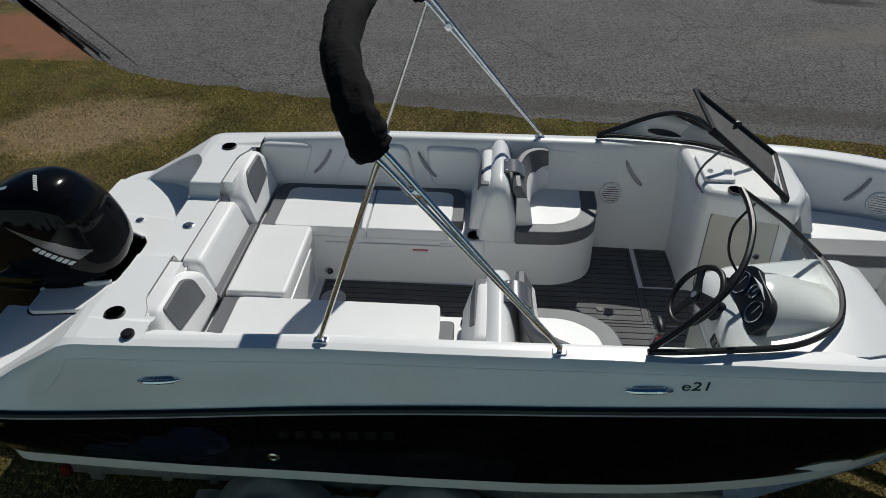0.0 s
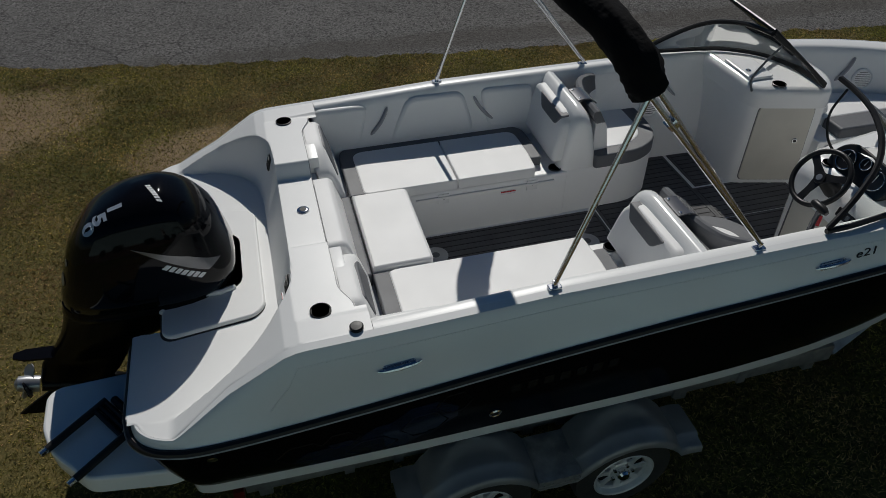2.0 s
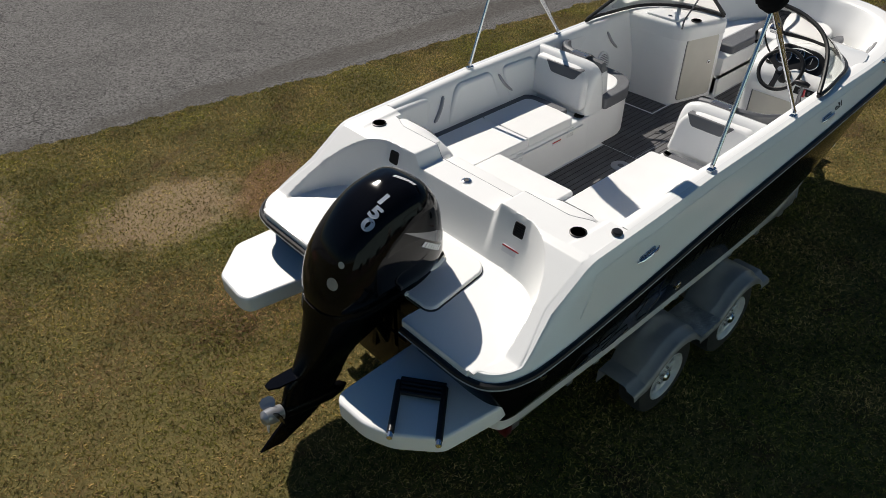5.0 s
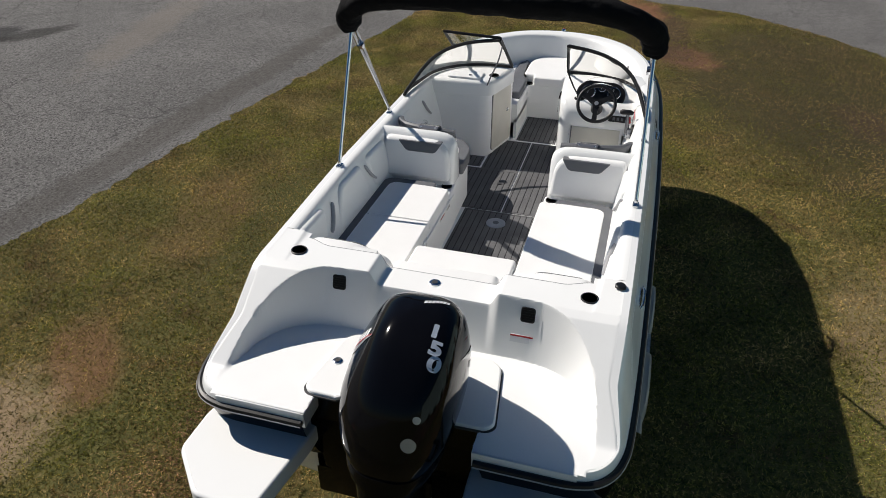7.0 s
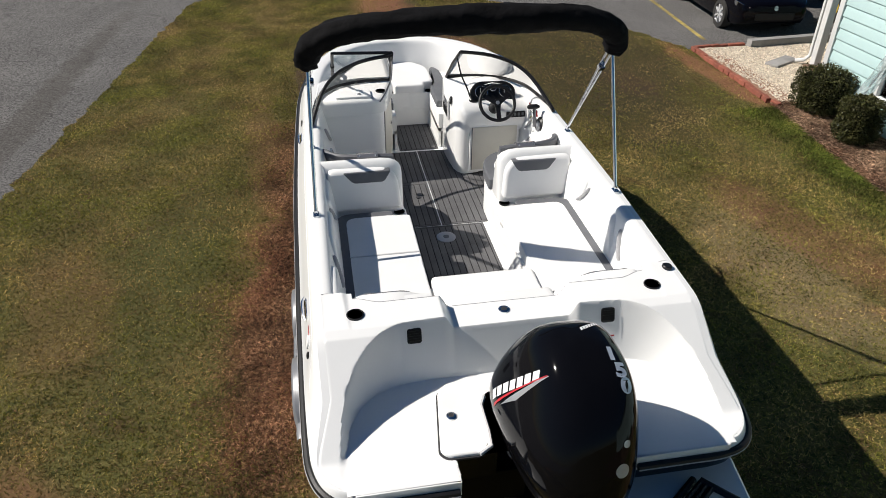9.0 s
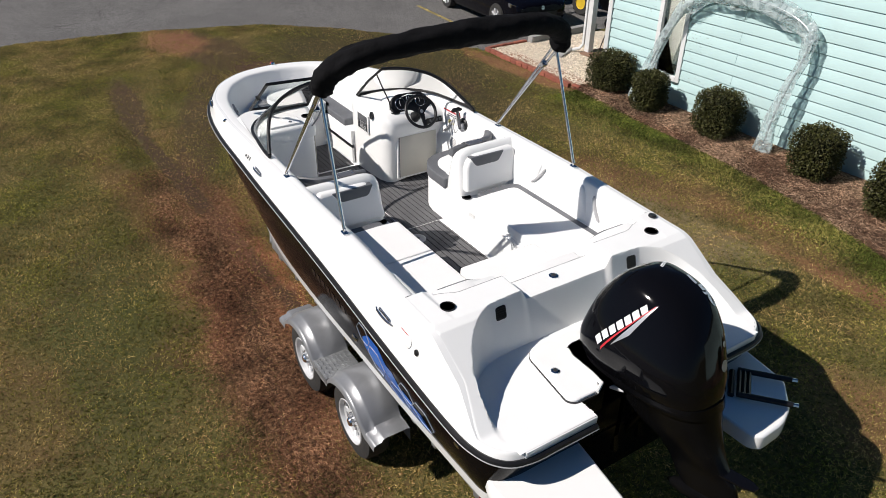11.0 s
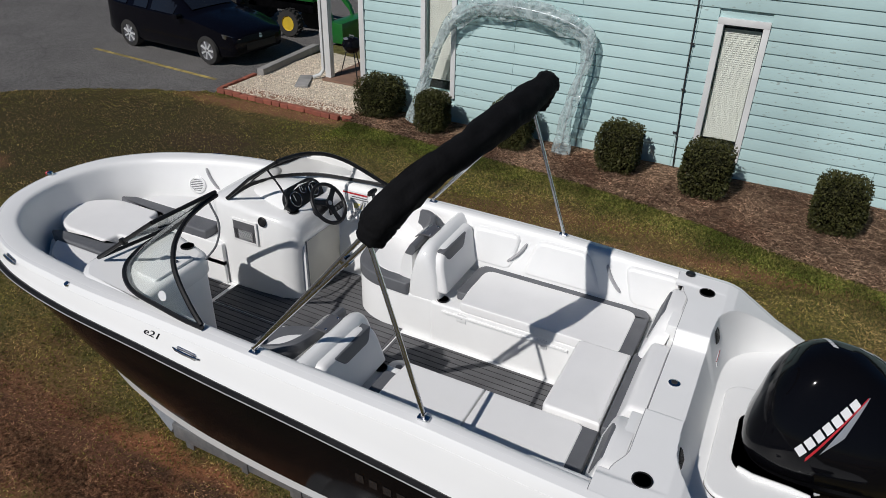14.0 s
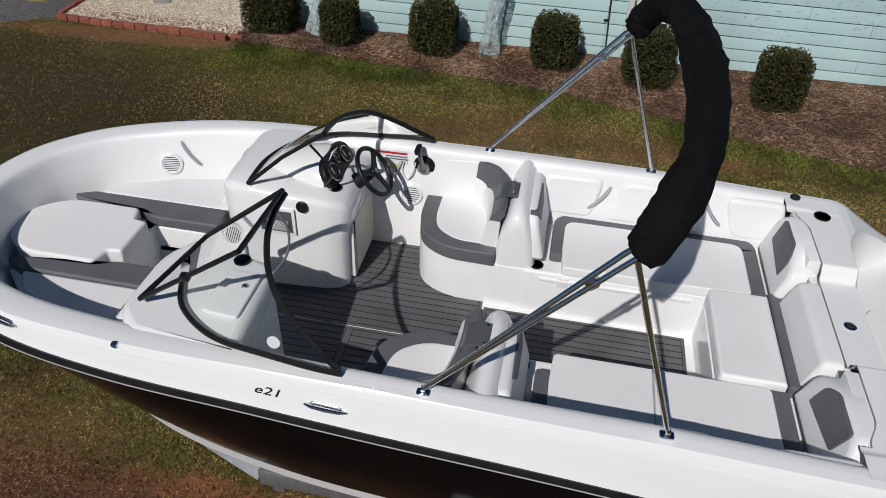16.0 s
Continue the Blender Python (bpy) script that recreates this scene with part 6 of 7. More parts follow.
bm = pad(rounded([(8.42, -6.78), (5.3, -6.75), (5.0, -7.3), (5.45, -7.62), (5.45, -9.9), (8.3, -10.3), (8.5, -8.0)], 0.15), -0.2, -0.075, 0.01)
solid("gravel_bed", bm, GRAVEL, "pale gravel bed beside the porch", "gravel", "structure")

# ---- house ----
SIDING = surface("pale_teal_siding", (0.515, 0.70, 0.695), (0.48, 0.665, 0.66), 1.4, 0.55, bump=0.1, bump_scale=40, per_object=0.04, stain=0.14)


def flaking(m, colour):
    """Small chips of worn paint in loose drifts over a painted surface."""
    t = m.node_tree
    L = t.links.new
    b = t.nodes["Principled BSDF"]
    tc = t.nodes.new("ShaderNodeTexCoord")
    out = []
    for scale, detail, lo, hi in ((26.0, 6, 0.62, 0.66), (1.1, 5, 0.52, 0.62)):
        mp = t.nodes.new("ShaderNodeMapping")
        mp.inputs["Scale"].default_value = (0.45, 1, 1.3)
        L(tc.outputs["Object"], mp.inputs["Vector"])
        n = t.nodes.new("ShaderNodeTexNoise")
        n.inputs["Scale"].default_value, n.inputs["Detail"].default_value = scale, detail
        L(mp.outputs["Vector"], n.inputs["Vector"])
        r = t.nodes.new("ShaderNodeMapRange")
        r.inputs["From Min"].default_value, r.inputs["From Max"].default_value = lo, hi
        L(n.outputs["Fac"], r.inputs["Value"])
        out.append(r.outputs["Result"])
    both = t.nodes.new("ShaderNodeMath")
    both.operation = "MULTIPLY"
    L(out[0], both.inputs[0])
    L(out[1], both.inputs[1])
    mixer = t.nodes.new("ShaderNodeMixRGB")
    L(both.outputs["Value"], mixer.inputs["Fac"])
    L(b.inputs["Base Color"].links[0].from_socket, mixer.inputs["Color1"])
    mixer.inputs["Color2"].default_value = (*colour, 1)
    L(mixer.outputs["Color"], b.inputs["Base Color"])


flaking(SIDING, (0.30, 0.38, 0.36))
WHITE_TRIM = surface("white_trim_paint", (0.74, 0.75, 0.74), (0.66, 0.67, 0.66), 3.0, 0.5, stain=0.1)
BLIND = surface("ivory_blind", (0.70, 0.67, 0.62), (0.65, 0.62, 0.57), 6.0, 0.6)
SHADE_AND_CABLE_BLACK = surface("shade_and_cable_black", (0.02, 0.02, 0.022), None, 3.0, 0.7)
house = thing("house", (-2, -8, -0.11), "single-storey house with pale teal lap siding and white window trim", "house")
WY = -7.60
WINS = [(-1.36, -0.82, 0.28, 2.23), (3.58, 4.10, 0.45, 2.26)]
core = B()
for x0, x1, z0, z1 in ((-14, -1.36, -0.3, 4.3), (-0.82, 3.58, -0.3, 4.3), (4.10, 5.44, -0.3, 4.3), (-1.36, -0.82, -0.3, 0.28), (-1.36, -0.82, 2.23, 4.3), (3.58, 4.10, -0.3, 0.45), (3.58, 4.10, 2.26, 4.3)):
    add_box(core, ((x0 + x1) / 2, WY - 0.12, (z0 + z1) / 2), (x1 - x0, 0.2, z1 - z0))
part("wall", core, SIDING, house, "pale teal siding wall")
part("wall", span(5.24, 5.44, -7.8, -14, -0.3, 4.3), SIDING, house)
part("wall", span(-14, 5.3, -14.2, -14, -0.3, 4.3), SIDING, house)
part("roof", loft([[(-14.5, -7.25, 4.25), (-14.5, -11, 5.6), (-14.5, -14.6, 4.25)], [(5.8, -7.25, 4.25), (5.8, -11, 5.6), (5.8, -14.6, 4.25)]], False), surface("grey_shingle_roof", (0.1, 0.1, 0.105), None, 5.0, 0.9, bump=0.4), house, "grey roof")
part("corner_board", span(5.38, 5.49, WY - 0.02, WY + 0.05, -0.2, 4.22, 0.004), WHITE_TRIM, house, "white corner board")
for x0, x1, z0, z1 in WINS:
    wnd = part("window", span(x0 - 0.09, x1 + 0.09, WY - 0.03, WY + 0.045, z1, z1 + 0.09, 0.004), WHITE_TRIM, house, "white-trimmed window with closed blinds")
    part("window_frame", span(x0 - 0.09, x0, WY - 0.03, WY + 0.045, z0 - 0.09, z1, 0.004), WHITE_TRIM, wnd)
    part("window_frame", span(x1, x1 + 0.09, WY - 0.03, WY + 0.045, z0 - 0.09, z1, 0.004), WHITE_TRIM, wnd)
    part("window_sill", span(x0, x1, WY - 0.03, WY + 0.05, z0 - 0.09, z0, 0.004), WHITE_TRIM, wnd)
    # near-black sheet painted as the unlit room behind the blinds
    part("window_back", span(x0, x1, WY - 0.16, WY - 0.13, z0, z1), SHADE_AND_CABLE_BLACK, wnd)
    pn = part("pane", span(x0, x1, WY - 0.035, WY - 0.03, z0, z1), PANE, wnd)
    pn.visible_shadow = False
    for k in range(58):
        z = z1 - 0.09 - 0.031 * k
        if z > z0 + 0.2:
            part("blind_slat", box(((x0 + x1) / 2, WY - 0.085, z), (x1 - x0 - 0.03, 0.034, 0.003), 0, (-68, 0, 0)), BLIND, wnd)
conduit = part("cable", tube([(-0.38, WY + 0.045, 4.2), (-0.44, WY + 0.045, 1.2), (-0.52, WY + 0.045, -0.15)], 0.011, 6), SHADE_AND_CABLE_BLACK, house, "thin black cable down the wall")
for z in (0.5, 1.2, 1.9):
    part("cable_clip", span(-0.47, -0.41, WY + 0.04, WY + 0.06, z - 0.012, z + 0.012), SHADE_AND_CABLE_BLACK, conduit)
# porch at the corner
PORCH = surface("brown_porch_slab", (0.22, 0.13, 0.085), (0.17, 0.10, 0.07), 3.0, 0.8, bump=0.1)
part("porch_slab", span(5.45, 7.0, -10.5, -8.35, -0.2, -0.03, 0.01), PORCH, house, "brown porch slab")
pt = part("porch_post", span(6.86, 7.0, -8.62, -8.48, -0.1, 4.2, 0.006), WHITE_TRIM, house, "white square porch post")
part("downspout", tube([(7.06, -8.52, 4.1), (7.06, -8.50, 0.12), (7.10, -8.42, 0.02), (7.2, -8.3, -0.02)], 0.04, 8), WHITE_TRIM, pt, "white downspout")
splash = box((7.25, -8.05, -0.05), (0.28, 0.75, 0.06), 0.02, (0, 0, 28))
solid("splash_block", splash, surface("concrete", (0.36, 0.35, 0.33), (0.29, 0.28, 0.27), 6.0, 0.85, bump=0.3, stain=0.2), "grey concrete splash block on gravel", "splash block")
CONC = bpy.data.materials["concrete"]
solid("kerb_stone", box((8.43, -9.1, -0.01), (0.17, 2.3, 0.17), 0.02, (0, 0, 5)), CONC, "weathered concrete wheel stop beside the gravel", "kerb")

BRICK = surface("red_edging_brick", (0.32, 0.10, 0.06), (0.24, 0.075, 0.05), 14.0, 0.85, bump=0.3, bump_scale=90, per_object=0.18)
edging = thing("brick_edging", (6.8, -6.75, -0.1), "red brick edging round the gravel bed", "brick edging")
brick = mesh_from("brick", box((0, 0, 0), (0.19, 0.09, 0.09), 0.008, (0, 0, 0), 1), BRICK)
route = [(8.46, -7.95), (8.42, -6.74), (7.4, -6.72), (6.4, -6.70), (5.4, -6.66), (5.1, -6.72)]
for a, b in zip(route, route[1:]):
    a, b = Vector((*a, 0)), Vector((*b, 0))
    n = max(1, int((b - a).length / 0.2))
    for k in range(n):
        p = a.lerp(b, (k + 0.5) / n)
        o = new("brick", brick)
        o.parent = edging
        o.matrix_parent_inverse = edging.matrix_basis.inverted()
        ang = math.degrees(math.atan2((b - a).y, (b - a).x))
        o.matrix_basis = pose(p.x, p.y + random.uniform(-0.01, 0.01), -0.075 + random.uniform(-0.012, 0.008), random.uniform(-4, 4), random.uniform(-4, 4), ang + random.uniform(-5, 5))

# ---- shrubs ----
LEAF = surface("shrub_leaf", (0.038, 0.042, 0.011), (0.060, 0.058, 0.020), 12.0, 0.55, island=0.55, spec=0.2)
# near-black green standing in for the shade inside the shrubs
LEAF_SHADE = surface("shrub_inner_shade", (0.010, 0.011, 0.005), (0.016, 0.016, 0.008), 14.0, 0.9, bump=1.0, bump_scale=40, spec=0.05)
TWIG = surface("shrub_twig", (0.10, 0.07, 0.045), None, 9.0, 0.9)


def shrub(x, y, w, h, seed):
    rg = np.random.default_rng(seed)
    z0 = float(ground_z(x, y)) + 0.02
    t = thing("shrub", (x, y, z0), "clipped dark green boxwood shrub in the pine straw", "shrub", "clipped shrubs along the house")
    bm = B()
    for k in range(5):
        a = rg.uniform(0, 6.28)
        add_tube(bm, [(x, y, z0), (x + 0.08 * math.cos(a), y + 0.08 * math.sin(a), z0 + 0.2), (x + w * 0.3 * math.cos(a), y + w * 0.3 * math.sin(a), z0 + h * 0.6)], [0.02, 0.014, 0.006], 5)
    part("trunk", bm, TWIG, t)
    n = 8600
    u = rg.normal(size=(n, 3))
    u /= np.linalg.norm(u, axis=1)[:, None]
    sq = u * (np.abs(u) ** 4.5).sum(1)[:, None] ** (-1 / 4.5)
    rad = rg.uniform(0.72, 1.04, n) ** 0.6
    lump = np.array([1 + 0.11 * noise.noise(Vector(q) * 2.3 + Vector((seed, 0, 0))) + 0.05 * noise.noise(Vector(q) * 7) for q in u])
    c = sq * (rad * lump)[:, None] * [w / 2, w / 2, h / 2] * 0.93 + [x, y, z0 + h / 2]
    c[:, 2] = np.maximum(c[:, 2], z0 + 0.02)
    d = rg.normal(size=(n, 3)) + u * 1.1
    d /= np.linalg.norm(d, axis=1)[:, None]
    e = np.cross(d, rg.normal(size=(n, 3)))
    e /= np.linalg.norm(e, axis=1)[:, None]
    ln = rg.uniform(0.022, 0.042, n)[:, None]
    wd = ln * 0.32
    v = np.stack([c - d * ln * 0.5, c + e * wd, c + d * ln * 0.6, c - e * wd], 1).reshape(-1, 3)
    me = bpy.data.meshes.new("leaves")
    me.vertices.add(4 * n)
    me.vertices.foreach_set("co", v.ravel())
    me.loops.add(4 * n)
    me.loops.foreach_set("vertex_index", np.arange(4 * n))
    me.polygons.add(n)
    me.polygons.foreach_set("loop_start", np.arange(0, 4 * n, 4))
    me.update(calc_edges=True)
    me.materials.append(LEAF)
    o = new("leaves", me)
    o.parent = t
    o.matrix_parent_inverse = t.matrix_basis.inverted()
    tagged(o, "small dark green leaves", kind="stuff")
    # solid near-black core, coloured as the shade between the leaves
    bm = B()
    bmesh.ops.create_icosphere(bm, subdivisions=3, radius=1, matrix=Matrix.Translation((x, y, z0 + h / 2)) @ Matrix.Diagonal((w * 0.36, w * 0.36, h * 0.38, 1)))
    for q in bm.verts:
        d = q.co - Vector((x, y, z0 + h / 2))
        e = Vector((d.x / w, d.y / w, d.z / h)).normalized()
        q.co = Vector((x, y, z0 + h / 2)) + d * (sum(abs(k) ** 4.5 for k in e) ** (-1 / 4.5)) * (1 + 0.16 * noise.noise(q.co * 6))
    part("inner_foliage", bm, LEAF_SHADE, t)


for i, (x, y, w, h) in enumerate(((4.85, -7.22, 0.98, 0.80), (3.62, -6.98, 0.68, 0.78), (2.14, -7.05, 0.84, 0.86), (0.28, -7.0, 0.80, 0.84), (-1.10, -6.76, 0.86, 0.88), (-2.90, -6.50, 0.80, 0.86), (-4.9, -6.25, 0.84, 0.86), (-6.9, -6.2, 0.84, 0.86))):
    shrub(x, y, w * 0.89, h * 0.96, 11 + i)

# ---- wrapped canopy leaning at the wall ----
def plastic():
    m = bpy.data.materials.new("clear_plastic_wrap")
    m.use_nodes = True
    t = m.node_tree
    b = t.nodes["Principled BSDF"]
    b.inputs["Base Color"].default_value = (0.50, 0.585, 0.59, 1)
    b.inputs["Roughness"].default_value = 0.08
    tr = t.nodes.new("ShaderNodeBsdfTransparent")
    tr.inputs["Color"].default_value = (0.92, 0.96, 0.96, 1)
    n = t.nodes.new("ShaderNodeTexNoise")
    n.inputs["Scale"].default_value, n.inputs["Detail"].default_value, n.inputs["Distortion"].default_value = 5.5, 6, 1.8
    mr = t.nodes.new("ShaderNodeMapRange")
    mr.inputs["From Min"].default_value, mr.inputs["From Max"].default_value = 0.33, 0.62
    mr.inputs["To Min"].default_value, mr.inputs["To Max"].default_value = 0.14, 0.70
    tc = t.nodes.new("ShaderNodeTexCoord")
    t.links.new(tc.outputs["Object"], n.inputs["Vector"])
    t.links.new(n.outputs["Fac"], mr.inputs["Value"])
    bp = t.nodes.new("ShaderNodeBump")
    bp.inputs["Strength"].default_value, bp.inputs["Distance"].default_value = 0.9, 0.05
    t.links.new(n.outputs["Fac"], bp.inputs["Height"])
    t.links.new(bp.outputs["Normal"], b.inputs["Normal"])
    mix = t.nodes.new("ShaderNodeMixShader")
    t.links.new(mr.outputs["Result"], mix.inputs["Fac"])
    t.links.new(tr.outputs["BSDF"], mix.inputs[1])
    t.links.new(b.outputs["BSDF"], mix.inputs[2])
    t.links.new(mix.outputs["Shader"], t.nodes["Material Output"].inputs["Surface"])
    return m


WRAP = plastic()
arch = thing("wrapped_canopy", (2.6, -7.3, -0.1), "folded boat canopy wrapped in clear plastic leaning at the wall", "boat canopy")
ap = spline([(1.27, -7.16, -0.08), (1.25, -7.20, 0.45), (1.17, -7.26, 1.0), (1.07, -7.33, 1.52), (1.13, -7.38, 1.84), (1.55, -7.41, 2.03), (2.2, -7.42, 2.12), (2.75, -7.42, 2.12), (3.2, -7.41, 2.0), (3.56, -7.37, 1.70), (3.77, -7.31, 1.2), (3.97, -7.22, 0.55), (4.1, -7.15, -0.05)], 9)
rings = []
for i, p in enumerate(ap):
    d = Vector(ap[min(i + 1, len(ap) - 1)] - ap[max(i - 1, 0)]).normalized()
    side = d.cross(Vector((0, 1, 0))).normalized()
    f = i / (len(ap) - 1)
    edge_f = min(f, 1 - f)
    r0 = np.interp(edge_f, [0, 0.05, 0.2, 0.32, 0.5], [0.17, 0.12, 0.08, 0.14, 0.17])
    rings.append([Vector(p) + side * r * math.cos(a) + Vector((0, 1, 0)) * r * 0.55 * math.sin(a)
                  for a, r in [(2 * math.pi * k / 20, r0 * (1 + 0.35 * noise.noise(Vector((2 * math.cos(k / 3.18), 2 * math.sin(k / 3.18), f * 16))))) for k in range(20)]])
part("plastic_wrap", loft(rings, True, True), WRAP, arch, "crumpled clear plastic sheet", 25)
hem = []
for i in range(30, 84, 1):
    p = ap[i]
    hem.append([Vector(p) + Vector((0, 0.03 * math.sin(i * 1.3), -0.08)), Vector(p) + Vector((0.02 * math.sin(i * 0.9), 0.02 * math.sin(i * 2.1), -0.20 - 0.06 * math.sin(i * 0.45)))])
part("hanging_hem", loft(hem, False), WRAP, arch)
part("canopy_frame", tube(ap, 0.016, 8), SILVER, arch, "folded tube frame inside the wrap")
part("frame_foot", tube([(1.28, -7.14, -0.10), (1.25, -7.18, 0.12)], 0.03, 8), BLACK_PLASTIC, arch)

# ---- kettle grill on the porch ----
grill = thing("kettle_grill", (6.55, -8.85, -0.03), "black kettle barbecue grill on thin legs", "grill")
gm = pose(6.55, -8.85, 0.62)
part("grill_bowl", lathe([(0.02, -0.17), (0.12, -0.14), (0.185, -0.06), (0.20, 0.0), (0.20, 0.01)], gm), COWL, grill)
part("grill_lid", lathe([(0.205, 0.012), (0.19, 0.08), (0.13, 0.15), (0.03, 0.18), (0.001, 0.18)], gm), COWL, grill)
part("lid_handle", tube([(6.5, -8.85, 0.80), (6.5, -8.85, 0.83), (6.6, -8.85, 0.83), (6.6, -8.85, 0.80)], 0.01, 6), SILVER, grill)
for k in range(3):
    a = 2.1 * k + 0.4
    part("leg", tube([(6.55 + 0.12 * math.cos(a), -8.85 + 0.12 * math.sin(a), 0.5), (6.55 + 0.27 * math.cos(a), -8.85 + 0.27 * math.sin(a), -0.03)], 0.013, 6), BLACK_PLASTIC, grill)
part("vent_cap", lathe([(0.08, 0.16), (0.08, 0.176), (0.001, 0.185)], gm @ pose(0.06, 0.07, -0.02)), SILVER, grill)

# ---- parked car ----
CAR_PAINT = surface("midnight_car_paint", (0.002, 0.002, 0.004), (0.003, 0.003, 0.005), 2.0, 0.12, coat=0.0, rough2=0.2, spec=0.18)
CAR_GLASS = surface("dark_car_glass", (0.012, 0.013, 0.015), None, 2.0, 0.04, coat=1.0)
car = thing("parked_car", (11.15, -9.05, -0.1), "dark blue compact hatchback parked on the asphalt", "car")
CM = pose(11.17, -9.05, -0.098, 0, 0, 175.3)
ST = [(2.16, .36, .56, .60, .55, .58, .35), (2.08, .26, .64, .69, .72, .72, .55), (1.85, .21, .72, .77, .80, .80, .62), (1.45, .20, .82, .87, .845, .85, .66), (1.0, .20, .90, .95, .86, .865, .68), (0.80, .20, .92, 1.0, .865, .87, .66),
      (0.45, .20, .93, 1.20, .87, .87, .61), (0.05, .20, .94, 1.39, .87, .87, .575), (-0.4, .20, .95, 1.45, .87, .87, .57), (-1.0, .20, .965, 1.45, .87, .865, .57), (-1.5, .20, .98, 1.38, .865, .85, .56), (-1.85, .22, 1.0, 1.22, .85, .82, .55), (-2.08, .28, .98, 1.02, .80, .76, .52), (-2.2, .40, .80, .84, .70, .66, .45)]
st = spline(ST, 4)


def car_ring(r, k=0.0):
    x, zl, zb, zt, wl, wb, wt = r
    h = [(-wl + 0.05, zl), (-wl, zl + 0.08), (-wb - 0.012, (zl + zb) / 2 + 0.05), (-wb, zb), (-wb + 0.02, zb + 0.012), (-wt - 0.02, zt - 0.035), (-wt + 0.05, zt - 0.005), (-wt * 0.4, zt + 0.015)]
    return [CM @ Vector((x, y, z)) for y, z in h + [(-y, z) for y, z in h[::-1]]]


part("body", loft([car_ring(r) for r in st], True, True), CAR_PAINT, car, "glossy dark blue car body", 45)
for sy in (1, -1):
    for x0, x1 in ((0.35, -0.42), (-0.48, -1.12), (-1.17, -1.60)):
        rr = []
        for r in st:
            if x1 - 0.01 <= r[0] <= x0 + 0.01 and r[3] - r[2] > 0.1:
                x, zl, zb, zt, wl, wb, wt = r
                rr.append([CM @ Vector((x, sy * (wb + 0.008 - 0.02 + (wt + 0.02 - wb + 0.02) * f), zb + 0.03 + (zt - 0.055 - zb - 0.03) * f)) for f in (0, 0.5, 1)])
        if len(rr) > 1:
            part("side_window", loft(rr, False), CAR_GLASS, car, "dark side window")
    hl = part("headlight", loft([[CM @ Vector((x, sy * (y + dy), z)) for dy, z in ((-0.0, z0), (0.015, z0), (0.015, z1), (-0.0, z1))] for x, y, z0, z1 in ((1.72, 0.80, .68, .72), (1.88, 0.79, .62, .72), (2.03, 0.72, .58, .68), (2.13, 0.58, .55, .62))], True, True), CHROME, car, "clear headlight")
    part("mirror", box((CM @ Vector((0.62, sy * 0.95, 0.98)))[:], (0.14, 0.16, 0.11), 0.03, (0, 0, 175)), CAR_PAINT, car)
ww = [[CM @ Vector((r[0], y, z + 0.024)) for y, z in ((-r[6] * 0.92, r[3] - 0.0), (-r[6] * 0.4, r[3] + 0.008), (r[6] * 0.4, r[3] + 0.008), (r[6] * 0.92, r[3]))] for r in st if 0.1 <= r[0] <= 0.78]
part("windscreen", loft(ww, False), CAR_GLASS, car, "dark windscreen")
part("grille", box((CM @ Vector((2.15, 0, 0.42)))[:], (0.04, 0.9, 0.16), 0.02, (0, 0, 175.3)), BLACK_PLASTIC, car)
part("badge", lathe([(0.05, 0), (0.05, 0.01), (0.001, 0.012)], CM @ pose(2.15, 0, 0.60, 0, 75, 0)), CHROME, car)
for x in (1.36, -1.30):
    for sy in (1, -1):
        m = CM @ pose(x, sy * 0.78, 0.315, -90 * sy, 0, 0)
        ty = part("wheel", lathe([(0.2, -0.1), (0.30, -0.1), (0.315, -0.07), (0.315, 0.08), (0.30, 0.11), (0.215, 0.115), (0.21, 0.08)], m, 32), RUBBER, car, "car wheel with silver alloy rim")
        part("rim", lathe([(0.21, 0.09), (0.205, 0.112), (0.19, 0.10), (0.18, 0.06), (0.001, 0.055)], m, 32), GREY_PANEL, ty)
        for k in range(7):
            q = m @ pose(0, 0, 0, 0, 0, 360 / 7 * k)
            part("rim_spoke", loft([[q @ Vector((r, y * w, z)) for y, z in ((-1, 0.07), (1, 0.07), (0.7, 0.112), (-0.7, 0.112))] for r, w in ((0.03, 0.03), (0.12, 0.022), (0.2, 0.032))], True, True), RIM, ty)

# ---- tractor ----
GREEN = surface("green_tractor_paint", (0.02, 0.16, 0.03), (0.015, 0.12, 0.025), 4.0, 0.3, coat=0.4, stain=0.2)
YELLOW = surface("yellow_wheel_paint", (0.72, 0.50, 0.04), (0.6, 0.42, 0.04), 5.0, 0.4, stain=0.2)
trac = thing("tractor", (10.8, -11.6, -0.1), "green tractor with yellow wheels parked behind the car", "tractor")
part("hood", span(9.3, 10.9, -11.85, -11.25, 0.75, 1.25, 0.08), GREEN, trac, "green hood")
part("chassis", span(9.4, 12.2, -11.72, -11.38, 0.45, 0.78, 0.03), ENGINE_BLACK, trac)
part("loader_arm", loft([[(x, -11.1 + dy, z + dz) for dy, dz in ((-0.05, -0.07), (0.05, -0.07), (0.05, 0.07), (-0.05, 0.07))] for x, z in ((10.9, 1.35), (9.2, 1.1), (8.7, 0.6), (8.55, 0.25))], True, True), GREEN, trac, "green loader arm")
part("loader_arm", loft([[(x, -12.0 + dy, z + dz) for dy, dz in ((-0.05, -0.07), (0.05, -0.07), (0.05, 0.07), (-0.05, 0.07))] for x, z in ((10.9, 1.35), (9.2, 1.1), (8.7, 0.6), (8.55, 0.25))], True, True), GREEN, trac)
part("bucket", span(8.2, 8.6, -12.3, -10.9, -0.05, 0.45, 0.03), GREEN, trac)
part("seat", span(11.3, 11.7, -11.8, -11.3, 1.05, 1.4, 0.06), BLACK_PLASTIC, trac)
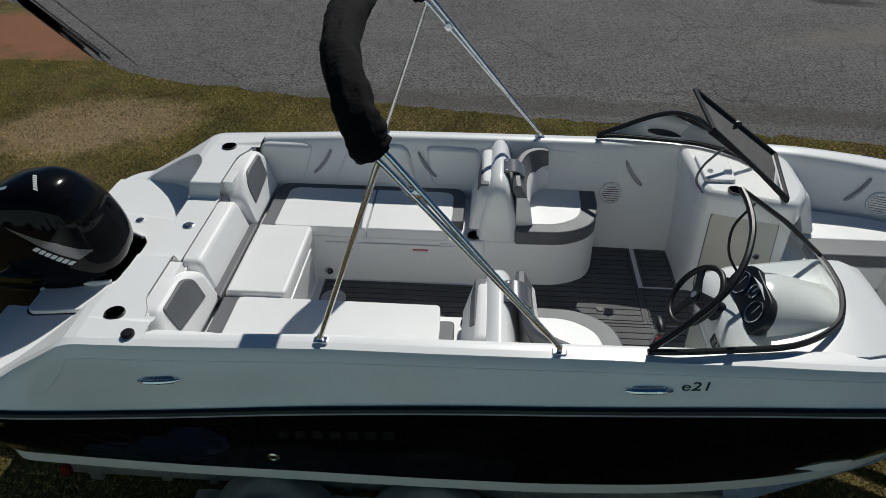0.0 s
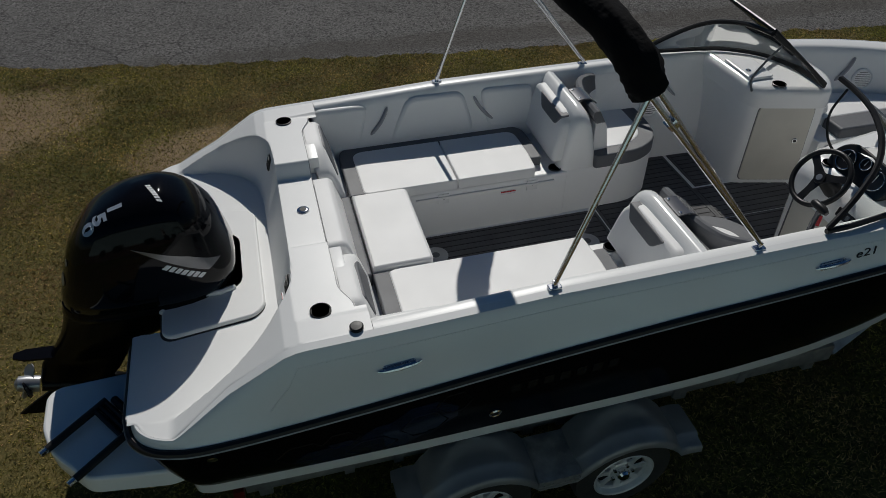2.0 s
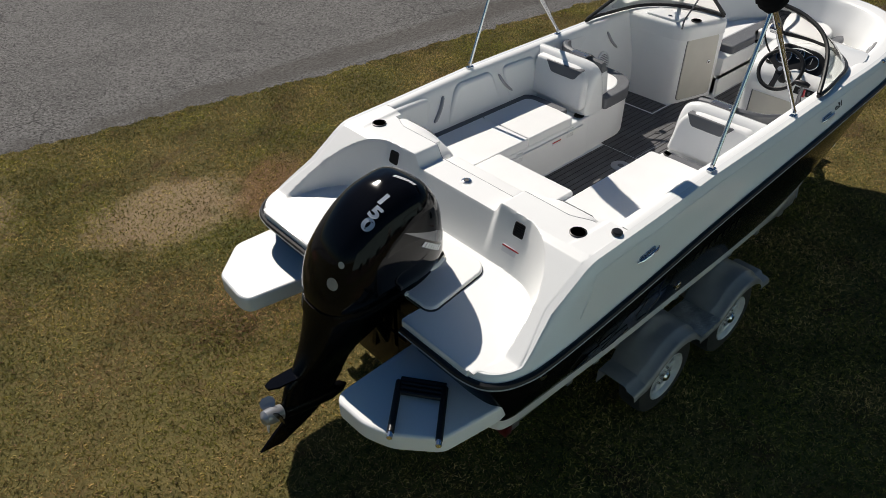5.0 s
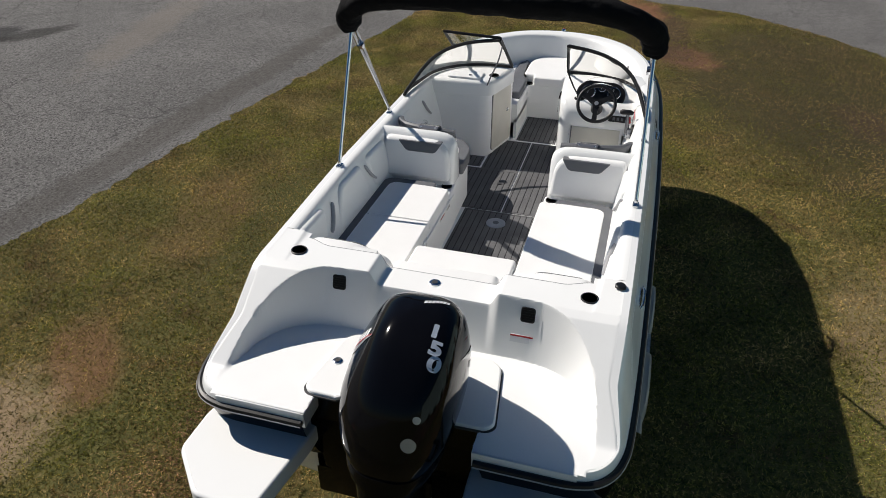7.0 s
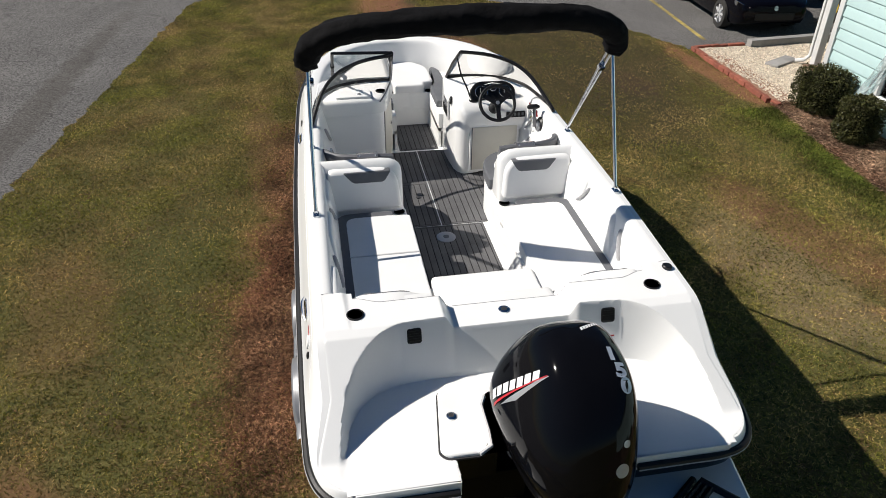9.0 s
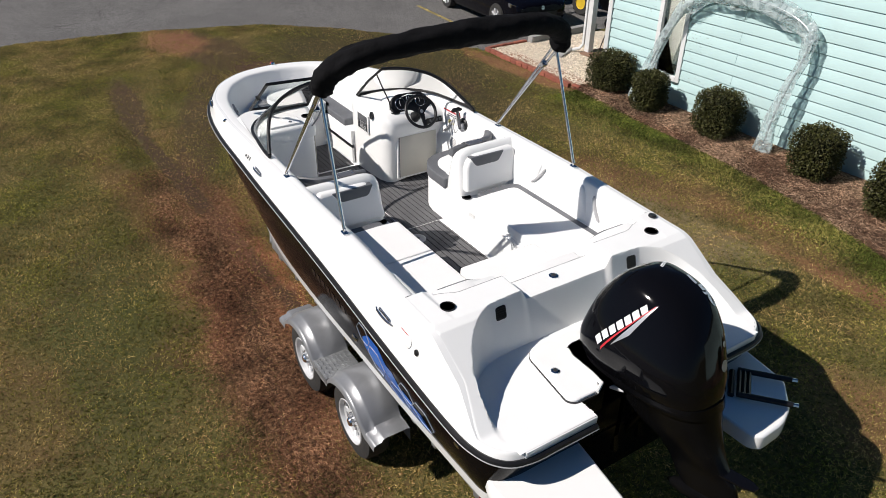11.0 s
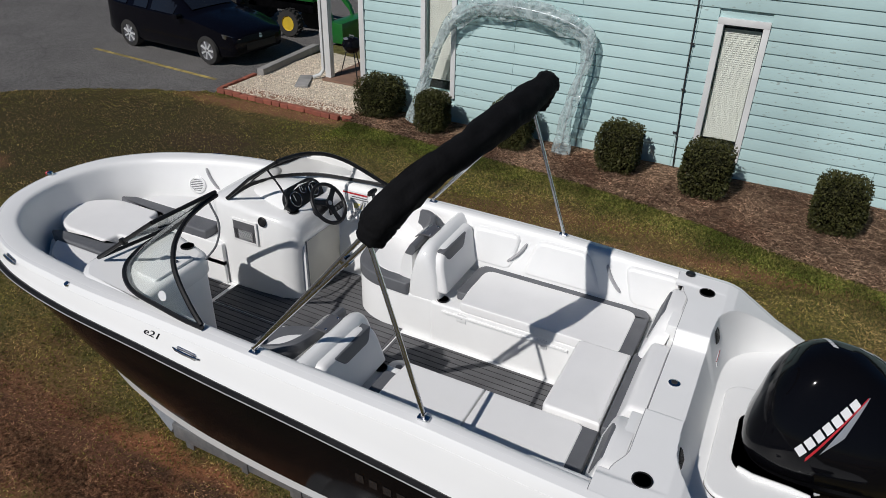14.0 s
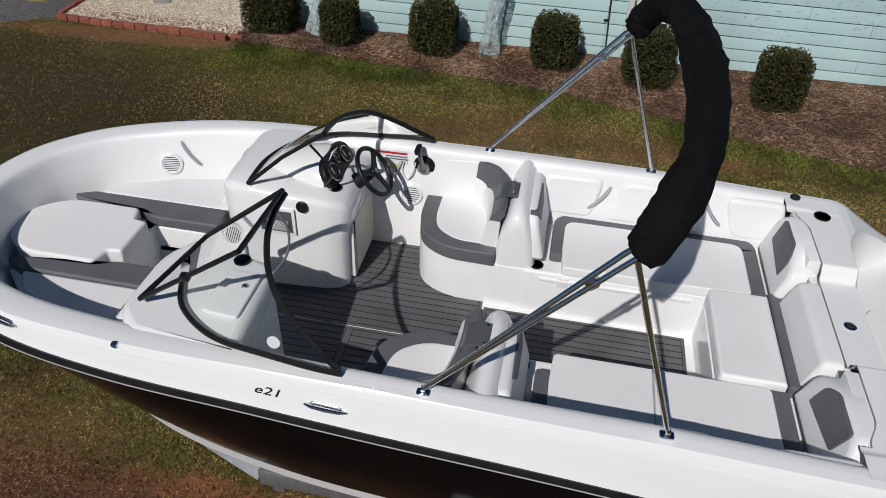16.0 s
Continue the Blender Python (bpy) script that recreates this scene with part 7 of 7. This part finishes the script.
part("steering_wheel", tube([(11.1 + 0.06 * math.cos(a), -11.55 + 0.18 * math.sin(a), 1.45 + 0.17 * math.cos(a)) for a in np.linspace(0, 6.28, 20)], 0.015, 6), BLACK_PLASTIC, trac)
for y in (-11.9, -11.2):
    part("roll_bar", tube([(12.0, y, 0.8), (12.0, y, 2.3)], 0.04, 8), ENGINE_BLACK, trac)
part("roll_bar_top", tube([(12.0, -11.92, 2.3), (12.0, -11.18, 2.3)], 0.04, 8), ENGINE_BLACK, trac)
for x, y, r, w in ((9.9, -11.05, 0.34, 0.11), (9.9, -12.05, 0.34, 0.11), (11.8, -10.95, 0.58, 0.18), (11.8, -12.15, 0.58, 0.18)):
    sy = 1 if y > -11.5 else -1
    m = pose(x, y, -0.1 + r, -90 * sy, 0, 0)
    ty = part("wheel", lathe([(r * 0.5, -w), (r * 0.93, -w), (r * 0.95, -w * 0.5), (r * 0.95, w * 0.5), (r * 0.93, w), (r * 0.55, w), (r * 0.53, w * 0.7)], m, 32), RUBBER, trac, "lugged tractor tyre")
    part("rim", lathe([(r * 0.56, w * 0.8), (r * 0.54, w * 1.02), (r * 0.45, w * 0.6), (r * 0.2, w * 0.5), (0.001, w * 0.5)], m, 28), YELLOW, ty, "yellow rim")
    part("hub", lathe([(r * 0.15, w * 0.5), (r * 0.14, w * 0.75), (0.001, w * 0.75)], m, 14), ENGINE_BLACK, ty)
    for k in range(18):
        q = m @ pose(0, 0, 0, 0, 0, 20 * k)
        for s in (-1, 1):
            bm = B()
            c = q @ pose(r * 0.97, 0, s * w * 0.5, 35 * s, 0, 0)
            bmesh.ops.create_cube(bm, size=1, matrix=c @ Matrix.Diagonal((0.05, 0.035, w, 1)))
            part("tread_lug", bm, RUBBER, ty)

# ---- siding boards, sole planks, grass, straw ----
nb = 0
for k in range(24):
    z0 = -0.11 + 0.183 * k
    cuts = [-14.0, -8.6, -5.1 + 0.9 * (k % 3), -0.46, 2.4 - 1.1 * (k % 2), 5.38]
    blocked = [(x0 - 0.09, x1 + 0.09) for x0, x1, w0, w1 in WINS if z0 < w1 + 0.09 and z0 + 0.183 > w0 - 0.09]
    for a, b in zip(cuts, cuts[1:]):
        pieces = [(a, b)]
        for u, v in blocked:
            nxt = []
            for p, q in pieces:
                if q <= u or p >= v:
                    nxt.append((p, q))
                else:
                    nxt += [s for s in ((p, u), (v, q)) if s[1] - s[0] > 0.02]
            pieces = nxt
        for p, q in pieces:
            rings = [[(x, WY - 0.02, z0), (x, WY + 0.026, z0), (x, WY + 0.028, z0 + 0.012), (x, WY + 0.006, z0 + 0.179), (x, WY - 0.02, z0 + 0.181)] for x in (p + 0.003, q - 0.003)]
            part("siding_board", loft(rings, True, True), SIDING, house)

sole = thing("sole_mat", (0.4, 0, 1.02), "grey foam teak-pattern mat on the cockpit sole", "floor mat")
MATS = [(-1.005, 0.403, -0.36, 0.375), (0.418, 2.04, -0.98, 0.024), (0.418, 1.275, 0.036, 1.02), (1.277, 2.04, 0.036, 0.43), (1.31, 1.555, 0.455, 1.02), (2.085, 2.80, -0.225, 0.215)]
for x0, x1, y0, y1 in MATS:
    part("mat_base", span(x0, x1, y0, y1, 1.0185, 1.0215), GROOVE, sole, "black groove layer")
    n = max(1, round((y1 - y0 - 0.05) / 0.058))
    w = (y1 - y0 - 0.05) / n
    for k in range(n):
        a = y0 + 0.025 + w * k
        part("plank", span(x0 + 0.025, x1 - 0.025, a + 0.004, a + w - 0.004, 1.021, 1.0245, 0.0012, 1), PLANK, sole)
    for u0, u1, v0, v1 in ((x0, x1, y0, y0 + 0.02), (x0, x1, y1 - 0.02, y1), (x0, x0 + 0.02, y0 + 0.021, y1 - 0.021), (x1 - 0.02, x1, y0 + 0.021, y1 - 0.021)):
        part("mat_border", span(u0, u1, v0, v1, 1.021, 1.0242), PLANK, sole)


def scatter(name, centres, way, length, width, material, label, category, bend=0.0):
    """One mesh of thin blades: each a narrow triangle from its foot along its way."""
    n = len(centres)
    rg = np.random.default_rng(len(name))
    side = np.cross(way, rg.normal(size=(n, 3)))
    side /= np.maximum(np.linalg.norm(side, axis=1), 1e-6)[:, None]
    v = np.stack([centres - side * width[:, None], centres + side * width[:, None], centres + way * length[:, None]], 1).reshape(-1, 3)
    me = bpy.data.meshes.new(name)
    me.vertices.add(3 * n)
    me.vertices.foreach_set("co", v.ravel())
    me.loops.add(3 * n)
    me.loops.foreach_set("vertex_index", np.arange(3 * n))
    me.polygons.add(n)
    me.polygons.foreach_set("loop_start", np.arange(0, 3 * n, 3))
    me.update(calc_edges=True)
    me.materials.append(material)
    return tagged(new(name, me), label, category, "", "stuff")


def blade_material(name, green, tan, share, through_light=0.4):
    m = bpy.data.materials.new(name)
    m.use_nodes = True
    t = m.node_tree
    b = t.nodes["Principled BSDF"]
    L = t.links.new
    g = t.nodes.new("ShaderNodeNewGeometry")
    tc = t.nodes.new("ShaderNodeTexCoord")
    n = t.nodes.new("ShaderNodeTexNoise")
    n.inputs["Scale"].default_value, n.inputs["Detail"].default_value, n.inputs["Roughness"].default_value = 0.75, 9, 0.62
    L(tc.outputs["Object"], n.inputs["Vector"])
    a = t.nodes.new("ShaderNodeMath")
    a.operation = "MULTIPLY_ADD"
    L(n.outputs["Fac"], a.inputs[0])
    a.inputs[1].default_value = 4.2
    s = t.nodes.new("ShaderNodeMath")
    s.operation = "ADD"
    L(g.outputs["Random Per Island"], s.inputs[0])
    s.inputs[1].default_value = -2.6 + share
    L(s.outputs["Value"], a.inputs[2])
    r = t.nodes.new("ShaderNodeValToRGB")
    e = r.color_ramp.elements
    e[0].position, e[0].color = 0.0, (*green, 1)
    e[1].position, e[1].color = 1.0, (*tan, 1)
    k = e.new(0.5)
    k.color = (*[0.5 * (p + q) for p, q in zip(green, tan)], 1)
    L(a.outputs["Value"], r.inputs["Fac"])
    h = t.nodes.new("ShaderNodeHueSaturation")
    mr = t.nodes.new("ShaderNodeMapRange")
    mr.inputs["To Min"].default_value, mr.inputs["To Max"].default_value = 0.40, 1.60
    L(g.outputs["Random Per Island"], mr.inputs["Value"])
    tuft = t.nodes.new("ShaderNodeTexNoise")
    tuft.inputs["Scale"].default_value, tuft.inputs["Detail"].default_value = 24.0, 4
    L(tc.outputs["Object"], tuft.inputs["Vector"])
    tr = t.nodes.new("ShaderNodeMapRange")
    tr.inputs["From Min"].default_value, tr.inputs["From Max"].default_value = 0.36, 0.64
    tr.inputs["To Min"].default_value, tr.inputs["To Max"].default_value = 0.45, 1.55
    L(tuft.outputs["Fac"], tr.inputs["Value"])
    both = t.nodes.new("ShaderNodeMath")
    both.operation = "MULTIPLY"
    L(mr.outputs["Result"], both.inputs[0])
    L(tr.outputs["Result"], both.inputs[1])
    mot = t.nodes.new("ShaderNodeTexNoise")
    mot.inputs["Scale"].default_value, mot.inputs["Detail"].default_value = 1.6, 5
    L(tc.outputs["Object"], mot.inputs["Vector"])
    mm_ = t.nodes.new("ShaderNodeMapRange")
    mm_.inputs["From Min"].default_value, mm_.inputs["From Max"].default_value = 0.36, 0.62
    mm_.inputs["To Min"].default_value, mm_.inputs["To Max"].default_value = 0.6, 1.3
    L(mot.outputs["Fac"], mm_.inputs["Value"])
    all3 = t.nodes.new("ShaderNodeMath")
    all3.operation = "MULTIPLY"
    L(both.outputs["Value"], all3.inputs[0])
    L(mm_.outputs["Result"], all3.inputs[1])
    L(all3.outputs["Value"], h.inputs["Value"])
    L(r.outputs["Color"], h.inputs["Color"])
    L(h.outputs["Color"], b.inputs["Base Color"])
    glow = t.nodes.new("ShaderNodeBsdfTranslucent")
    L(h.outputs["Color"], glow.inputs["Color"])
    thin = t.nodes.new("ShaderNodeMixShader")
    thin.inputs["Fac"].default_value = through_light
    L(b.outputs["BSDF"], thin.inputs[1])
    L(glow.outputs["BSDF"], thin.inputs[2])
    L(thin.outputs["Shader"], t.nodes["Material Output"].inputs["Surface"])
    b.inputs["Roughness"].default_value = 0.7
    b.inputs["Specular IOR Level"].default_value = 0.25
    return m


def inside(poly, x, y):
    c = np.zeros(x.shape, bool)
    q = np.roll(poly, -1, 0)
    for (x0, y0), (x1, y1) in zip(poly, q):
        cross = (y0 > y) != (y1 > y)
        c ^= cross & (x < (x1 - x0) * (y - y0) / (y1 - y0 + 1e-12) + x0)
    return c


def noise_field(x, y):
    """Smooth uneven cover between 0 and 1 over the plan."""
    f = np.zeros(x.shape)
    for a, b, p, w in ((1.7, 0.6, 0.3, 1.0), (-0.9, 2.3, 1.9, 1.0), (3.9, -2.1, 4.0, 0.6), (2.2, 5.3, 2.2, 0.5), (-6.1, 4.4, 0.7, 0.4)):
        f += w * np.sin(a * x + b * y + p + 0.8 * np.sin(0.7 * b * x - a * y))
    return 0.5 + f / 5.0


rg = np.random.default_rng(21)
N_BLADES = 1650000
bx, by = rg.uniform(-9.5, 14.6, N_BLADES), rg.uniform(-7.0, 7.2, N_BLADES)
lawn_edge = np.vstack([ep[1:-1], [(8.5, -6.8), (5.3, -6.7)], BED[:-1], [(-9.6, -4.5), (-9.6, 10)]])
ok = inside(lawn_edge, bx, by)
bare = np.zeros(N_BLADES)
for c, r, turn, colour, amount in PATCHES:
    ca, sa = math.cos(radians(turn)), math.sin(radians(turn))
    u, v = ((bx - c[0]) * ca + (by - c[1]) * sa) / r[0], (-(bx - c[0]) * sa + (by - c[1]) * ca) / r[1]
    bare = np.maximum(bare, amount * smooth01((1.25 - np.hypot(u, v)) / 0.6))
ok &= rg.uniform(0, 1, N_BLADES) > bare * 0.9
bx, by = bx[ok], by[ok]
way = rg.normal(size=(len(bx), 3)) * [1, 1, 0.3]
way[:, 2] = np.abs(way[:, 2]) + 0.55
way /= np.linalg.norm(way, axis=1)[:, None]
GRASS = blade_material("grass_blade", (0.19, 0.19, 0.032), (0.36, 0.255, 0.105), 0.34)
scatter("grass", np.column_stack([bx, by, ground_z(bx, by) - 0.012]), way, rg.uniform(0.018, 0.044, len(bx)), rg.uniform(0.0028, 0.0052, len(bx)), GRASS, "short mixed green and straw-coloured lawn grass", "grass")

# greener, longer turf along the edge of the straw bed
n = 62000
fx = rg.uniform(-8.0, 5.2, n)
fy = np.interp(fx, BED[::-1, 0], BED[::-1, 1]) + 0.02 + np.abs(rg.normal(0, 0.30, n)) * (0.7 + 0.6 * noise_field(fx, fx * 0.3))
ok = inside(lawn_edge, fx, fy)
fx, fy = fx[ok], fy[ok]
way = rg.normal(size=(len(fx), 3)) * [0.8, 0.8, 0.3]
way[:, 2] = np.abs(way[:, 2]) + 0.75
way /= np.linalg.norm(way, axis=1)[:, None]
FRESH = blade_material("fresh_grass_blade", (0.15, 0.19, 0.034), (0.28, 0.25, 0.075), 0.3)
scatter("edge_grass", np.column_stack([fx, fy, ground_z(fx, fy) - 0.01]), way, rg.uniform(0.03, 0.075, len(fx)), rg.uniform(0.0028, 0.005, len(fx)), FRESH, "fresh green grass along the straw bed", "grass")

# dead straw lying on the bare clay and in the turf
N_DEAD = 380000
dx, dy = rg.uniform(-9.0, 13.0, N_DEAD), rg.uniform(-6.0, 6.5, N_DEAD)
near = rg.uniform(0, 1, N_DEAD) < 0.6
dx[near] = rg.normal(1.8, 2.2, near.sum())
dy[near] = 1.62 - 0.06 * dx[near] + rg.normal(0, 0.27, near.sum())
keep = inside(lawn_edge, dx, dy) & (noise_field(dx, dy) + rg.uniform(-0.3, 0.3, N_DEAD) > 0.35)
for c, r, turn, colour, amount in PATCHES:
    if colour == MUD:
        ca, sa = math.cos(radians(turn)), math.sin(radians(turn))
        u, v = ((dx - c[0]) * ca + (dy - c[1]) * sa) / r[0], (-(dx - c[0]) * sa + (dy - c[1]) * ca) / r[1]
        keep &= (np.hypot(u, v) > 1.05) | (rg.uniform(0, 1, N_DEAD) > 0.8 * amount)
dx, dy = dx[keep], dy[keep]
way = rg.normal(size=(len(dx), 3)) * [1, 1, 0.12]
way /= np.linalg.norm(way, axis=1)[:, None]
DEAD = blade_material("dead_straw", (0.175, 0.078, 0.042), (0.34, 0.20, 0.115), 0.5)
scatter("dead_grass", np.column_stack([dx, dy, ground_z(dx, dy) + rg.uniform(-0.004, 0.012, len(dx))]), way, rg.uniform(0.010, 0.032, len(dx)), rg.uniform(0.002, 0.004, len(dx)), DEAD, "dead brown straw lying on bare clay", "straw")

N_STRAW = 90000
sx = rg.uniform(-9, 5.3, N_STRAW)
edge_y = np.interp(sx, BED[::-1, 0], BED[::-1, 1])
sy_ = edge_y + 0.08 + (-7.58 - edge_y) * rg.uniform(0, 1, N_STRAW) ** 1.15
way = rg.normal(size=(N_STRAW, 3)) * [1, 1, 0.16]
way /= np.linalg.norm(way, axis=1)[:, None]
STRAW = blade_material("pine_needle", (0.20, 0.108, 0.068), (0.43, 0.30, 0.205), 0.5)
scatter("pine_straw", np.column_stack([sx, sy_, ground_z(sx, sy_) + 0.035 + rg.uniform(0, 0.02, N_STRAW)]), way, rg.uniform(0.05, 0.14, N_STRAW), rg.uniform(0.002, 0.004, N_STRAW), STRAW, "loose brown pine needles", "pine straw")

# pale stones on the gravel bed
STONE = surface("gravel_stone", (0.78, 0.70, 0.58), (0.56, 0.46, 0.35), 12.0, 0.8, island=0.3)
n = 9000
px, py = rg.uniform(5.2, 8.45, n), rg.uniform(-9.6, -6.85, n)
ok = inside(np.array([(8.38, -6.85), (5.35, -6.82), (5.1, -7.3), (5.5, -7.65), (5.5, -8.3), (7.05, -8.3), (7.05, -9.6), (8.3, -9.6)]), px, py)
px, py = px[ok], py[ok]
n = len(px)
s = rg.uniform(0.009, 0.022, n)
octa = np.array([(1, 0, 0), (0, 1, 0), (-1, 0, 0), (0, -1, 0), (0, 0, 0.8), (0, 0, -0.8)], float)
jit = octa[None] * (s[:, None, None] * rg.uniform(0.7, 1.3, (n, 6, 1)))
ang = rg.uniform(0, 6.28, n)
ca, sa = np.cos(ang)[:, None], np.sin(ang)[:, None]
v = np.stack([jit[:, :, 0] * ca - jit[:, :, 1] * sa + px[:, None], jit[:, :, 0] * sa + jit[:, :, 1] * ca + py[:, None], jit[:, :, 2] - 0.07], 2).reshape(-1, 3)
tri = np.array([(0, 1, 4), (1, 2, 4), (2, 3, 4), (3, 0, 4), (1, 0, 5), (2, 1, 5), (3, 2, 5), (0, 3, 5)])
f = (tri[None] + 6 * np.arange(n)[:, None, None]).reshape(-1)
me = bpy.data.meshes.new("gravel_stones")
me.vertices.add(len(v))
me.vertices.foreach_set("co", v.ravel())
me.loops.add(len(f))
me.loops.foreach_set("vertex_index", f)
me.polygons.add(len(f) // 3)
me.polygons.foreach_set("loop_start", np.arange(0, len(f), 3))
me.update(calc_edges=True)
me.materials.append(STONE)
tagged(new("gravel_stones", me), "loose pale gravel stones beside the porch", "gravel", "", "stuff")
